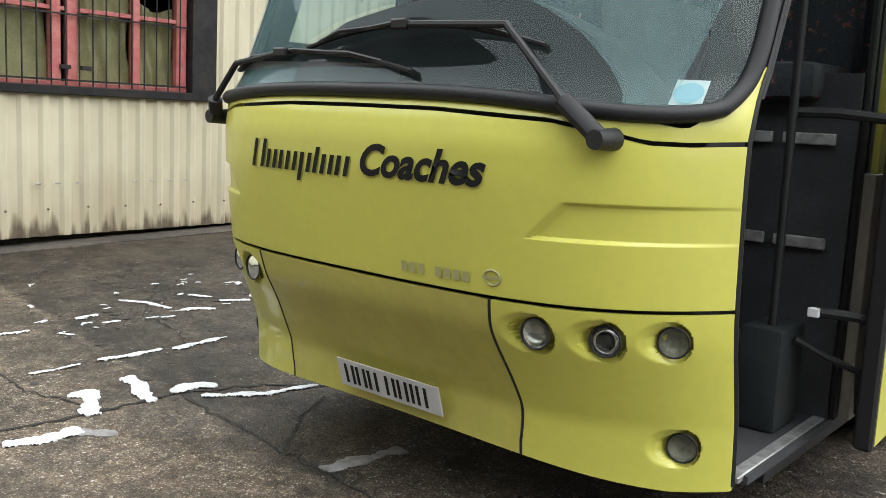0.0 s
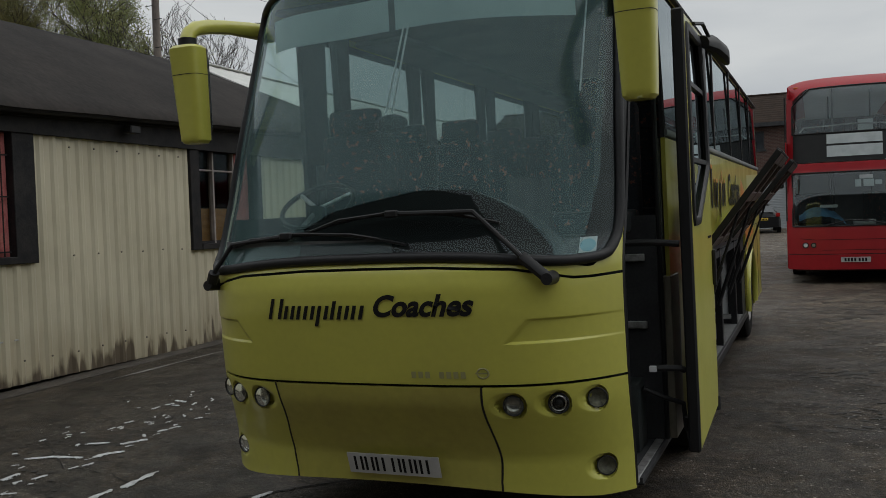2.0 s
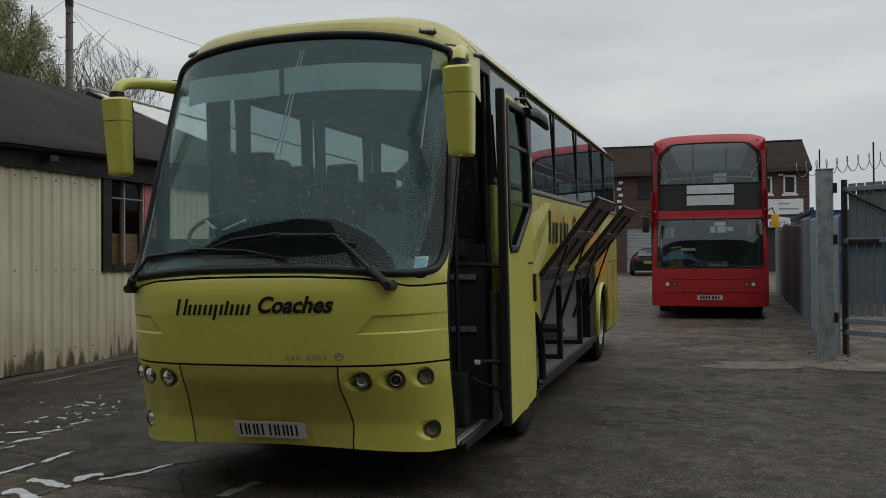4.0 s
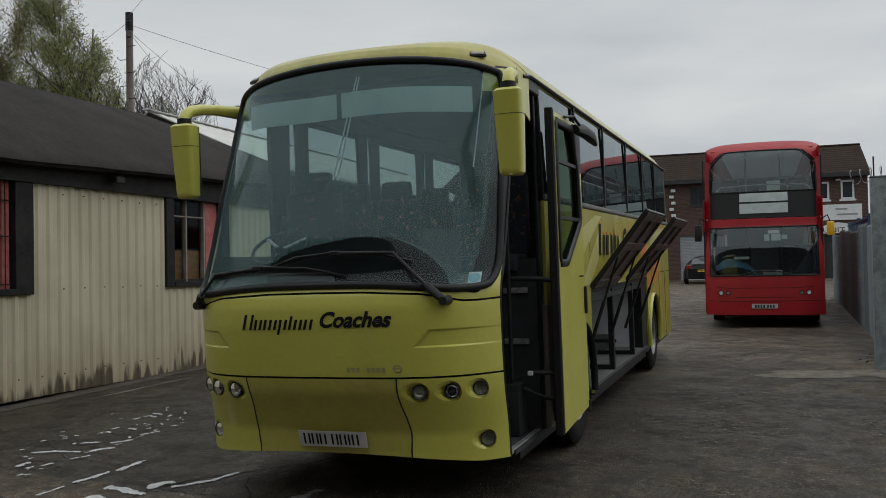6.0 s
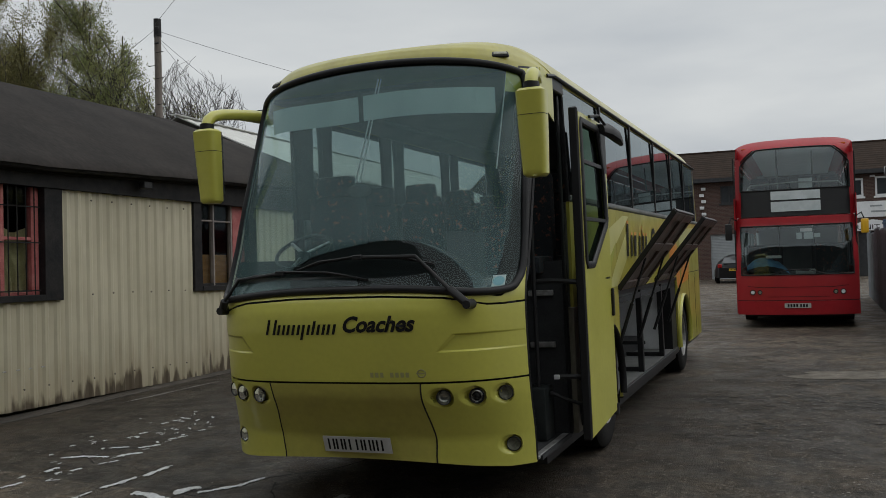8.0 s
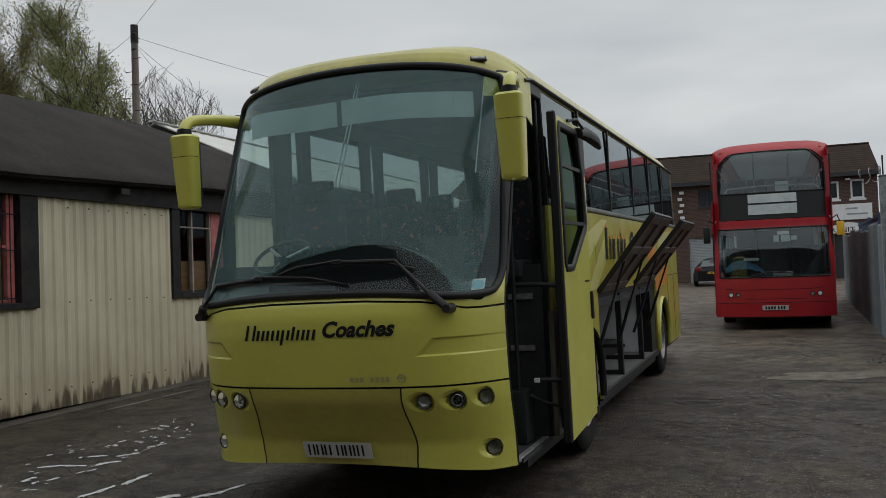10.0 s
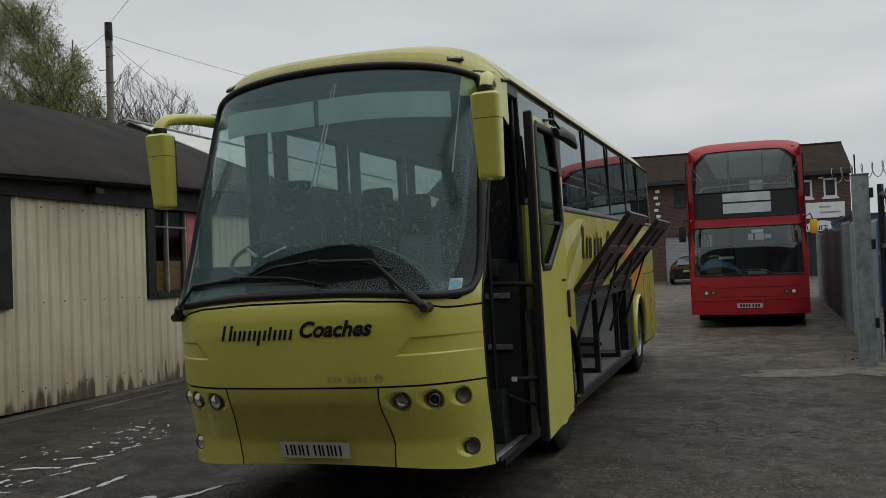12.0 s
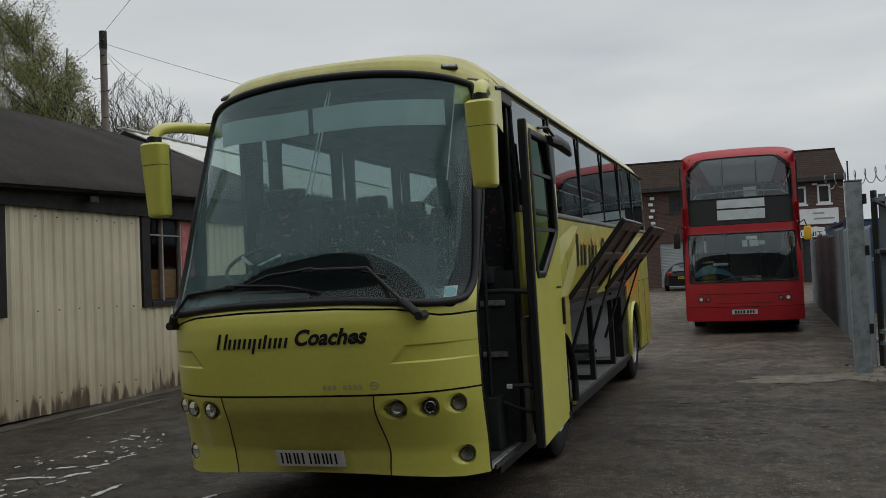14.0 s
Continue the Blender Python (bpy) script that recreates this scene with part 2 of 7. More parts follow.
def tube(bm, pts, r, seg=8, closed=False, flat=None):
    """A round or flattened bar along a line of points."""
    pts = [Vector(p) for p in pts]
    n = len(pts)
    rings, up = [], None
    for i, p in enumerate(pts):
        a = pts[(i - 1) % n] if closed or i else p
        b = pts[(i + 1) % n] if closed or i < n - 1 else p
        t = (b - a).normalized()
        if up is None:
            up = t.orthogonal().normalized() if flat is None else (Vector(flat) - t * t.dot(Vector(flat))).normalized()
        elif flat is None:
            up = (up - t * t.dot(up)).normalized()
        else:
            up = (Vector(flat) - t * t.dot(Vector(flat))).normalized()
        s = t.cross(up)
        ra = r[i] if isinstance(r, (list, tuple)) and not isinstance(r, tuple) else r
        ru, rs = ra if isinstance(ra, tuple) else (ra, ra)
        rings.append([bm.verts.new(p + up * ru * math.cos(k * math.tau / seg) + s * rs * math.sin(k * math.tau / seg)) for k in range(seg)])
    for i in range(n if closed else n - 1):
        A, C = rings[i], rings[(i + 1) % n]
        for k in range(seg):
            bm.faces.new((A[k], A[(k + 1) % seg], C[(k + 1) % seg], C[k]))
    if not closed:
        bm.faces.new(rings[0][::-1])
        bm.faces.new(rings[-1])
    return bm


def sheet(bm, fn, us, vs, thick=0.0, away=(0, 1, 0)):
    """A curved sheet fn(u, v) over a grid, with thickness away from its face."""
    away = Vector(away) * thick
    grids = []
    for k in range(2 if thick else 1):
        grids.append([[bm.verts.new(Vector(fn(u, v)) + away * k) for v in vs] for u in us])
    for k, g in enumerate(grids):
        for i in range(len(us) - 1):
            for j in range(len(vs) - 1):
                q = (g[i][j], g[i + 1][j], g[i + 1][j + 1], g[i][j + 1])
                bm.faces.new(q if k == 0 else q[::-1])
    if thick:
        a, b = grids
        ring = [(i, 0) for i in range(len(us))] + [(len(us) - 1, j) for j in range(1, len(vs))] + \
               [(i, len(vs) - 1) for i in range(len(us) - 2, -1, -1)] + [(0, j) for j in range(len(vs) - 2, 0, -1)]
        for (i, j), (k, m) in zip(ring, ring[1:] + ring[:1]):
            bm.faces.new((a[i][j], b[i][j], b[k][m], a[k][m]))
    return bm


def plate_shape(bm, outline, holes=(), to3d=None, thick=0.02, away=(1, 0, 0)):
    """A flat panel with holes, cut from 2D outlines, with thickness."""
    to3d = to3d or (lambda p: (0, p[0], p[1]))
    edges = []
    for loop in (outline, *holes):
        vs = [bm.verts.new(to3d(p)) for p in loop]
        edges += [bm.edges.new((vs[i], vs[(i + 1) % len(vs)])) for i in range(len(vs))]
    r = bmesh.ops.triangle_fill(bm, use_beauty=True, use_dissolve=False, edges=edges)
    faces = [f for f in r["geom"] if isinstance(f, bmesh.types.BMFace)]
    if thick:
        r = bmesh.ops.extrude_face_region(bm, geom=faces)
        bmesh.ops.translate(bm, vec=Vector(away) * thick, verts=[v for v in r["geom"] if isinstance(v, bmesh.types.BMVert)])
    return bm


def arc(cx, cy, r, a0, a1, n):
    return [(cx + r * math.cos(radians(a0 + (a1 - a0) * i / n)), cy + r * math.sin(radians(a0 + (a1 - a0) * i / n))) for i in range(n + 1)]


def span(a, b, n):
    return [a + (b - a) * i / n for i in range(n + 1)]


def text_mesh(word, size, shear=0.0, bold=0.0):
    """The built-in letters of a word as a flat mesh in x and y."""
    cu = bpy.data.curves.new("letters", "FONT")
    cu.body, cu.size, cu.shear, cu.offset = word, size, shear, bold
    cu.resolution_u = 4
    ob = new("letters", cu)
    bpy.context.view_layer.update()
    me = bpy.data.meshes.new_from_object(ob.evaluated_get(bpy.context.evaluated_depsgraph_get()))
    bpy.data.objects.remove(ob)
    bm = bmesh.new()
    bm.from_mesh(me)
    bmesh.ops.remove_doubles(bm, verts=bm.verts, dist=1e-5)
    return bm


def fit_letters(bm, x0, x1, z0, z1):
    xs, ys = [v.co.x for v in bm.verts], [v.co.y for v in bm.verts]
    for v in bm.verts:
        v.co = Vector((x0 + (v.co.x - min(xs)) / (max(xs) - min(xs)) * (x1 - x0), 0, z0 + (v.co.y - min(ys)) / (max(ys) - min(ys)) * (z1 - z0)))
    return bm


def ground_z(x, y):
    return 0.016 * y - 0.075

# ---- the yard ----
GROUND = bpy.data.materials.new("wet_yard_concrete")
GROUND.use_nodes = True


def ground_material(m):
    n, l = m.node_tree.nodes, m.node_tree.links
    b = n["Principled BSDF"]
    tc = n.new("ShaderNodeTexCoord")

    def noise_tex(scale, detail=6.0, rough=0.6, dist=0.0):
        t = n.new("ShaderNodeTexNoise")
        t.inputs["Scale"].default_value, t.inputs["Detail"].default_value = scale, detail
        t.inputs["Roughness"].default_value, t.inputs["Distortion"].default_value = rough, dist
        l.new(tc.outputs["Object"], t.inputs["Vector"])
        return t

    def rng(src, a, b2, c=0.0, d=1.0):
        r = n.new("ShaderNodeMapRange")
        r.inputs["From Min"].default_value, r.inputs["From Max"].default_value = a, b2
        r.inputs["To Min"].default_value, r.inputs["To Max"].default_value = c, d
        l.new(src, r.inputs["Value"])
        return r.outputs[0]

    def mixc(f, a, b2):
        x = n.new("ShaderNodeMix")
        x.data_type = "RGBA"
        for k, v in (("A", a), ("B", b2)):
            if isinstance(v, tuple):
                x.inputs[k].default_value = (*v, 1)
            else:
                l.new(v, x.inputs[k])
        l.new(f, x.inputs["Factor"])
        return x.outputs["Result"]
    big = noise_tex(0.35, 5, 0.55, 0.4)
    mid = noise_tex(1.7, 7, 0.65, 0.2)
    fine = noise_tex(45, 6, 0.75)
    speck = n.new("ShaderNodeTexVoronoi")
    speck.inputs["Scale"].default_value = 95
    l.new(tc.outputs["Object"], speck.inputs["Vector"])
    c = mixc(rng(big.outputs["Fac"], 0.38, 0.62), (0.053, 0.037, 0.024), (0.108, 0.081, 0.055))
    c = mixc(rng(mid.outputs["Fac"], 0.46, 0.62, 0, 0.80), c, (0.036, 0.027, 0.019))
    c = mixc(rng(fine.outputs["Fac"], 0.50, 0.62, 0, 0.8), c, (0.22, 0.178, 0.130))
    ss = n.new("ShaderNodeSeparateColor")
    l.new(speck.outputs["Color"], ss.inputs[0])
    stone = n.new("ShaderNodeMath")
    stone.operation = "MULTIPLY"
    l.new(rng(ss.outputs[0], 0.55, 0.85), stone.inputs[0])
    l.new(rng(speck.outputs["Distance"], 0.25, 0.5, 0.9, 0.0), stone.inputs[1])
    sp = mixc(stone.outputs[0], c, (0.42, 0.36, 0.295))
    hole = n.new("ShaderNodeMath")
    hole.operation = "MULTIPLY"
    l.new(rng(ss.outputs[1], 0.72, 0.85), hole.inputs[0])
    l.new(rng(speck.outputs["Distance"], 0.25, 0.5, 0.85, 0.0), hole.inputs[1])
    sp = mixc(hole.outputs[0], sp, (0.016, 0.012, 0.009))
    grit = n.new("ShaderNodeTexVoronoi")
    grit.inputs["Scale"].default_value = 24
    l.new(tc.outputs["Object"], grit.inputs["Vector"])
    gs = n.new("ShaderNodeSeparateColor")
    l.new(grit.outputs["Color"], gs.inputs[0])
    pick = n.new("ShaderNodeMath")
    pick.operation = "MULTIPLY"
    l.new(rng(gs.outputs[0], 0.50, 0.56), pick.inputs[0])
    l.new(rng(grit.outputs["Distance"], 0.10, 0.22, 0.8, 0.0), pick.inputs[1])
    sp = mixc(pick.outputs[0], sp, (0.46, 0.44, 0.40))
    blot = noise_tex(0.9, 8, 0.7, 0.6)
    sp = mixc(rng(blot.outputs["Fac"], 0.53, 0.60, 0, 0.6), sp, (0.026, 0.019, 0.013))
    # long dark wet streaks across the yard
    wide = n.new("ShaderNodeMapping")
    wide.inputs["Scale"].default_value = (0.7, 1.3, 1)
    l.new(tc.outputs["Object"], wide.inputs["Vector"])
    wet = n.new("ShaderNodeTexNoise")
    wet.inputs["Scale"].default_value, wet.inputs["Detail"].default_value, wet.inputs["Roughness"].default_value = 0.8, 8.0, 0.62
    l.new(wide.outputs[0], wet.inputs["Vector"])
    sp = mixc(rng(wet.outputs["Fac"], 0.52, 0.63, 0, 0.40), sp, (0.024, 0.018, 0.013))
    mottle = noise_tex(8.0, 10, 0.78, 0.2)
    worn = n.new("ShaderNodeVectorMath")
    worn.operation = "SCALE"
    l.new(sp, worn.inputs[0])
    l.new(rng(mottle.outputs["Fac"], 0.38, 0.62, 0.55, 1.50), worn.inputs["Scale"])
    sp = worn.outputs[0]
    # crumbling patches, oil and grit at the size of a hand
    grime = noise_tex(2.6, 12, 0.74, 0.5)
    sp = mixc(rng(grime.outputs["Fac"], 0.50, 0.57, 0, 0.60), sp, (0.020, 0.016, 0.012))
    crumb = noise_tex(17.0, 8, 0.8, 0.3)
    sp = mixc(rng(crumb.outputs["Fac"], 0.56, 0.64, 0, 0.70), sp, (0.185, 0.155, 0.120))
    sp = mixc(rng(crumb.outputs["Fac"], 0.36, 0.43, 0.75, 0), sp, (0.018, 0.014, 0.011))
    # the yard's colour is scaled paler towards its back
    sep4 = n.new("ShaderNodeSeparateXYZ")
    l.new(tc.outputs["Object"], sep4.inputs[0])
    along = n.new("ShaderNodeMath")
    along.operation = "ADD"
    l.new(sep4.outputs["Y"], along.inputs[0])
    l.new(rng(big.outputs["Fac"], 0.3, 0.7, -2.5, 2.5), along.inputs[1])
    pale = n.new("ShaderNodeVectorMath")
    pale.operation = "SCALE"
    l.new(sp, pale.inputs[0])
    l.new(rng(along.outputs[0], 6.5, 11.0, 0.52, 1.0), pale.inputs["Scale"])
    sp = pale.outputs[0]
    # the slabs either side of the joints were laid at different times: paler in front, darker by the shed
    joint = n.new("ShaderNodeMath")
    joint.operation = "MULTIPLY_ADD"
    l.new(sep4.outputs["X"], joint.inputs[0])
    joint.inputs[1].default_value = 0.13
    l.new(sep4.outputs["Y"], joint.inputs[2])
    frontal = rng(joint.outputs[0], 0.06, 0.11, 2.2, 1.0)
    flank = rng(sep4.outputs["X"], -1.66, -1.60, 0.80, 1.0)
    both_slabs = n.new("ShaderNodeMath")
    both_slabs.operation = "MULTIPLY"
    l.new(frontal, both_slabs.inputs[0])
    l.new(flank, both_slabs.inputs[1])
    laid = n.new("ShaderNodeVectorMath")
    laid.operation = "SCALE"
    l.new(sp, laid.inputs[0])
    l.new(both_slabs.outputs[0], laid.inputs["Scale"])
    sp = laid.outputs[0]
    b.inputs["Specular IOR Level"].default_value = 0.28
    l.new(sp, b.inputs["Base Color"])
    l.new(rng(mid.outputs["Fac"], 0.42, 0.60, 0.72, 0.42), b.inputs["Roughness"])
    bp = n.new("ShaderNodeBump")
    bp.inputs["Strength"].default_value, bp.inputs["Distance"].default_value = 0.8, 0.010
    add = n.new("ShaderNodeMath")
    add.operation = "ADD"
    l.new(fine.outputs["Fac"], add.inputs[0])
    l.new(speck.outputs["Distance"], add.inputs[1])
    l.new(add.outputs[0], bp.inputs["Height"])
    l.new(bp.outputs[0], b.inputs["Normal"])


ground_material(GROUND)


def axis(lo, hi, near_lo, near_hi, step):
    a = [near_lo + step * i for i in range(int((near_hi - near_lo) / step) + 1)]
    left, right, d = [], [], step * 1.6
    p = near_lo
    while p > lo:
        p = max(lo, p - d)
        left.append(p)
        d *= 1.6
    p, d = a[-1], step * 1.6
    while p < hi:
        p = min(hi, p + d)
        right.append(p)
        d *= 1.6
    return left[::-1] + a + right


def ground_height(x, y):
    far = max(0.0, y - 55.0)
    base = ground_z(x, y) if y < 55 else ground_z(x, 55.0) + 0.002 * far
    near = 1.0 if -8 < x < 14 and -12 < y < 20 else 0.0
    return base + near * 0.010 * noise.noise((x * 0.8, y * 0.8, 0)) 


bm = bmesh.new()
sheet(bm, lambda x, y: (x, y, ground_height(x, y)), axis(-900, 900, -9, 12, 0.5), axis(-700, 1500, -10, 22, 0.5))
ground = tagged(part("ground", bm, GROUND, smooth=True), "wet stained concrete and tarmac yard surface", "ground", kind="structure")

# ---- cracks, foam and patches on the yard ----
CRACK = mat("crack_dirt", (0.010, 0.009, 0.008), 0.9, second=(0.022, 0.019, 0.016), scale=20)
FOAM = mat("white_soap_foam", (0.62, 0.63, 0.64), 0.6, second=(0.42, 0.42, 0.42), scale=16, contrast=(0.36, 0.62), bump=0.5, bump_scale=60)
FILM = mat("thin_foam_film", (0.24, 0.235, 0.23), 0.45, second=(0.14, 0.13, 0.125), scale=14, contrast=(0.4, 0.6))
PATCH = mat("pale_concrete_patch", (0.20, 0.175, 0.145), 0.95, second=(0.10, 0.085, 0.068), scale=5, grain=0.45, grain_scale=40, bump=0.5, bump_scale=50)


def crack(pts, width, seed):
    """A ragged dark line that wanders along the given way."""
    rnd = random.Random(seed)
    way = []
    for (ax, ay), (bx, by) in zip(pts, pts[1:]):
        n = max(2, int(math.hypot(bx - ax, by - ay) / 0.045))
        for i in range(n):
            f = i / n
            way.append((ax + (bx - ax) * f + rnd.gauss(0, 0.009), ay + (by - ay) * f + rnd.gauss(0, 0.009)))
    way.append(pts[-1])
    bm = bmesh.new()
    prev = None
    for i, (x, y) in enumerate(way):
        j = min(i + 1, len(way) - 1)
        k = max(i - 1, 0)
        d = Vector((way[j][0] - way[k][0], way[j][1] - way[k][1])).normalized()
        w = width * rnd.uniform(0.35, 1.2)
        a = bm.verts.new((x - d.y * w, y + d.x * w, ground_height(x, y) + 0.005))
        b = bm.verts.new((x + d.y * w, y - d.x * w, ground_height(x, y) + 0.005))
        if prev:
            bm.faces.new((prev[0], prev[1], b, a))
        prev = (a, b)
    return tagged(part("ground_crack", bm, CRACK), "dark ragged crack in the yard concrete", "crack", "yard cracks", "structure")


crack([(-1.80, -1.25), (-1.66, -0.55), (-1.60, -0.10), (-1.577, 0.29), (-1.42, 0.66), (-1.20, 0.90), (-0.8, 1.3), (-0.5, 2.2)], 0.013, 1)
crack([(-1.577, 0.29), (-1.10, 0.24), (-0.667, 0.208), (-0.162, 0.17), (0.5, 0.06), (1.1, -0.02), (2.2, -0.2)], 0.010, 2)
crack([(-0.667, 0.208), (-0.80, 0.38), (-0.95, 0.61), (-1.05, 0.80)], 0.009, 3)
crack([(-1.60, -0.10), (-2.1, -0.25), (-2.7, -0.20), (-3.4, -0.4)], 0.007, 4)
crack([(-2.2, 0.75), (-2.6, 0.95), (-3.1, 1.0), (-3.9, 1.6)], 0.007, 5)
crack([(-5.5, 5.2), (-4.6, 5.0), (-3.4, 5.3), (-2.2, 5.1)], 0.010, 6)
crack([(3.0, 7.05), (3.6, 7.18), (4.3, 7.20), (5.2, 7.3)], 0.020, 7)
crack([(1.6, 10.6), (2.9, 10.4), (4.3, 10.7)], 0.012, 8)


def foam_field(way, width, seed):
    """Cells of a fine grid that a ragged streak of foam along the way covers, with its height in each corner."""
    cell = 0.0075
    rnd = random.Random(seed)
    ox, oy = rnd.uniform(0, 90), rnd.uniform(0, 90)
    pts = [Vector(p) for p in way]

    def depth(i, j):
        p = Vector((i * cell, j * cell))
        best = 9.0
        for a, c in zip(pts, pts[1:]):
            f = max(0.0, min(1.0, (p - a).dot(c - a) / (c - a).length_squared))
            best = min(best, (p - a.lerp(c, f)).length)
        rag = 0.85 * noise.noise((p.x * 9 + ox, p.y * 9 + oy, 0)) + 0.55 * noise.noise((p.x * 26 + ox, p.y * 26, oy))
        return 0.80 - (best / width) ** 1.3 + rag
    x0, x1 = min(p.x for p in pts) - 2 * width, max(p.x for p in pts) + 2 * width
    y0, y1 = min(p.y for p in pts) - 2 * width, max(p.y for p in pts) + 2 * width
    grid = {(i, j): depth(i, j) for i in range(int(x0 / cell) - 1, int(x1 / cell) + 2) for j in range(int(y0 / cell) - 1, int(y1 / cell) + 2)}
    return cell, grid


def foam_mesh(cell, grid, thick, vs, fs, largest=False):
    """Turn the covered cells into low soft heaps; keep the largest heap alone where asked."""
    cells = {c for c in grid if min(grid.get((c[0] + di, c[1] + dj), -1) for di in (0, 1) for dj in (0, 1)) > -0.12}
    if largest:
        heaps, left = [], set(cells)
        while left:
            todo, heap = [left.pop()], set()
            while todo:
                c = todo.pop()
                heap.add(c)
                for d in ((1, 0), (-1, 0), (0, 1), (0, -1)):
                    e = (c[0] + d[0], c[1] + d[1])
                    if e in left:
                        left.remove(e)
                        todo.append(e)
            heaps.append(heap)
        cells = max(heaps, key=len)
    index = {}
    for i, j in sorted(cells):
        face = []
        for e in ((i, j), (i + 1, j), (i + 1, j + 1), (i, j + 1)):
            if e not in index:
                index[e] = len(vs)
                x, y = e[0] * cell, e[1] * cell
                f = max(0.0, min(1.0, grid[e] + 0.12))
                vs.append((x, y, ground_height(x, y) + 0.003 + thick * f ** 0.5 * (1 + 0.5 * noise.noise((x * 60, y * 60, 1))) - (0.004 if f < 0.12 else 0)))
            face.append(index[e])
        fs.append(tuple(face))
    # round off the stepped outline
    sides = collections.Counter()
    for i, j in cells:
        c = [index[e] for e in ((i, j), (i + 1, j), (i + 1, j + 1), (i, j + 1))]
        sides.update(tuple(sorted(e)) for e in zip(c, c[1:] + c[:1]))
    near = collections.defaultdict(list)
    for (p, q), k in sides.items():
        if k == 1:
            near[p].append(q)
            near[q].append(p)
    for _ in range(5):
        moved = {p: [0.4 * vs[p][k] + 0.6 * sum(vs[q][k] for q in qs) / len(qs) for k in (0, 1)] for p, qs in near.items()}
        for p, (x, y) in moved.items():
            vs[p] = (x, y, vs[p][2])


def foam(way, width, seed, thick=0.010, m=None):
    vs, fs = [], []
    foam_mesh(*foam_field(way, width, seed), thick, vs, fs, True)
    me = bpy.data.meshes.new("soap_foam")
    me.from_pydata(vs, [], fs)
    me.materials.append(m or FOAM)
    me.shade_smooth()
    tagged(new("soap_foam", me), "thin drying soap film on concrete" if m else "white soap foam lying on wet concrete", "foam", "soap foam on the yard")


def splash(cx, cy, length, width, turn, seed, m, thick, name, label, category, kind):
    """A flat patch with a ragged outline, thicker in the middle."""
    rnd = random.Random(seed)
    n = 34
    ph = [rnd.uniform(0, math.tau) for _ in range(5)]
    c, s = math.cos(radians(turn)), math.sin(radians(turn))
    bm = bmesh.new()
    rings = []
    for q, h in ((1.0, 0.003), (0.90, 0.6 * thick), (0.6, thick), (0.25, thick * 0.9)):
        ring_v = []
        for k in range(n):
            a = k * math.tau / n
            r = 0.9 + 0.24 * math.sin(2 * a + ph[0]) + 0.20 * math.sin(3 * a + ph[1]) + 0.15 * math.sin(5 * a + ph[2]) + 0.07 * math.sin(8 * a + ph[3]) + 0.04 * math.sin(13 * a + ph[4])
            u, v = length / 2 * r * q * math.cos(a), width / 2 * r * q * math.sin(a)
            x, y = cx + u * c - v * s, cy + u * s + v * c
            ring_v.append(bm.verts.new((x, y, ground_height(x, y) + h + 0.003 + (0.003 * noise.noise((x * 25, y * 25, 0)) if q < 0.95 else 0))))
        rings.append(ring_v)
    for A, C in zip(rings, rings[1:]):
        for k in range(n):
            bm.faces.new((A[k], A[(k + 1) % n], C[(k + 1) % n], C[k]))
    bm.faces.new(rings[-1])
    tagged(part(name, bm, m, smooth=True), label, category, "", kind)


for k, (wd, way) in enumerate((
        (0.052, ((-1.49, -0.60), (-1.45, -0.48), (-1.45, -0.33))),
        (0.050, ((-1.89, -0.10), (-1.90, -0.03), (-1.74, -0.09), (-1.60, -0.17))),
        (0.050, ((-1.95, 0.21), (-1.84, 0.21), (-1.68, 0.13), (-1.58, 0.14))),
        (0.045, ((-1.61, 0.29), (-1.63, 0.38), (-1.58, 0.46))),
        (0.030, ((-1.45, 0.36), (-1.37, 0.48), (-1.28, 0.60), (-1.26, 0.73), (-1.22, 0.88))),
        (0.026, ((-2.34, 0.28), (-2.31, 0.43), (-2.31, 0.63))),
        (0.030, ((-2.27, 0.71), (-2.29, 0.96), (-2.31, 1.28))),
        (0.018, ((-2.35, -0.12), (-2.33, 0.02), (-2.33, 0.15))),
        (0.030, ((-3.05, 1.27), (-3.02, 1.37), (-2.94, 1.46))),
        (0.030, ((-3.12, 1.65), (-3.03, 1.81))),
        (0.026, ((-3.42, 1.57), (-3.21, 1.70))),
        (0.026, ((-3.54, 1.11), (-3.40, 1.19), (-3.15, 1.23))),
        (0.026, ((-3.28, 0.62), (-3.28, 0.76))),
        (0.020, ((-3.21, 0.06), (-3.17, 0.26))))):
    foam(way, wd, k + 1)
foam(((-1.44, -0.33), (-1.31, -0.24)), 0.045, 31, 0.003, FILM)
foam(((-0.39, 0.22), (-0.35, 0.38), (-0.31, 0.57)), 0.045, 32, 0.003, FILM)
# flecks of foam strewn towards the shed
rnd = random.Random(77)
vs, fs = [], []
for k in range(70):
    y = rnd.uniform(0.3, 3.6)
    x = -2.85 - 0.09 * (y - 0.5) - abs(rnd.gauss(0, 0.62))
    a = radians(86 + rnd.gauss(0, 40))
    ln = rnd.uniform(0.02, 0.09)
    foam_mesh(*foam_field(((x, y), (x + ln * math.cos(a), y + ln * math.sin(a))), rnd.uniform(0.010, 0.026), 100 + k), 0.007, vs, fs)
me = bpy.data.meshes.new("foam_flecks")
me.from_pydata(vs, [], fs)
me.materials.append(FOAM)
tagged(new("foam_flecks", me), "small flecks of white soap foam on the yard", "foam", "", "stuff")
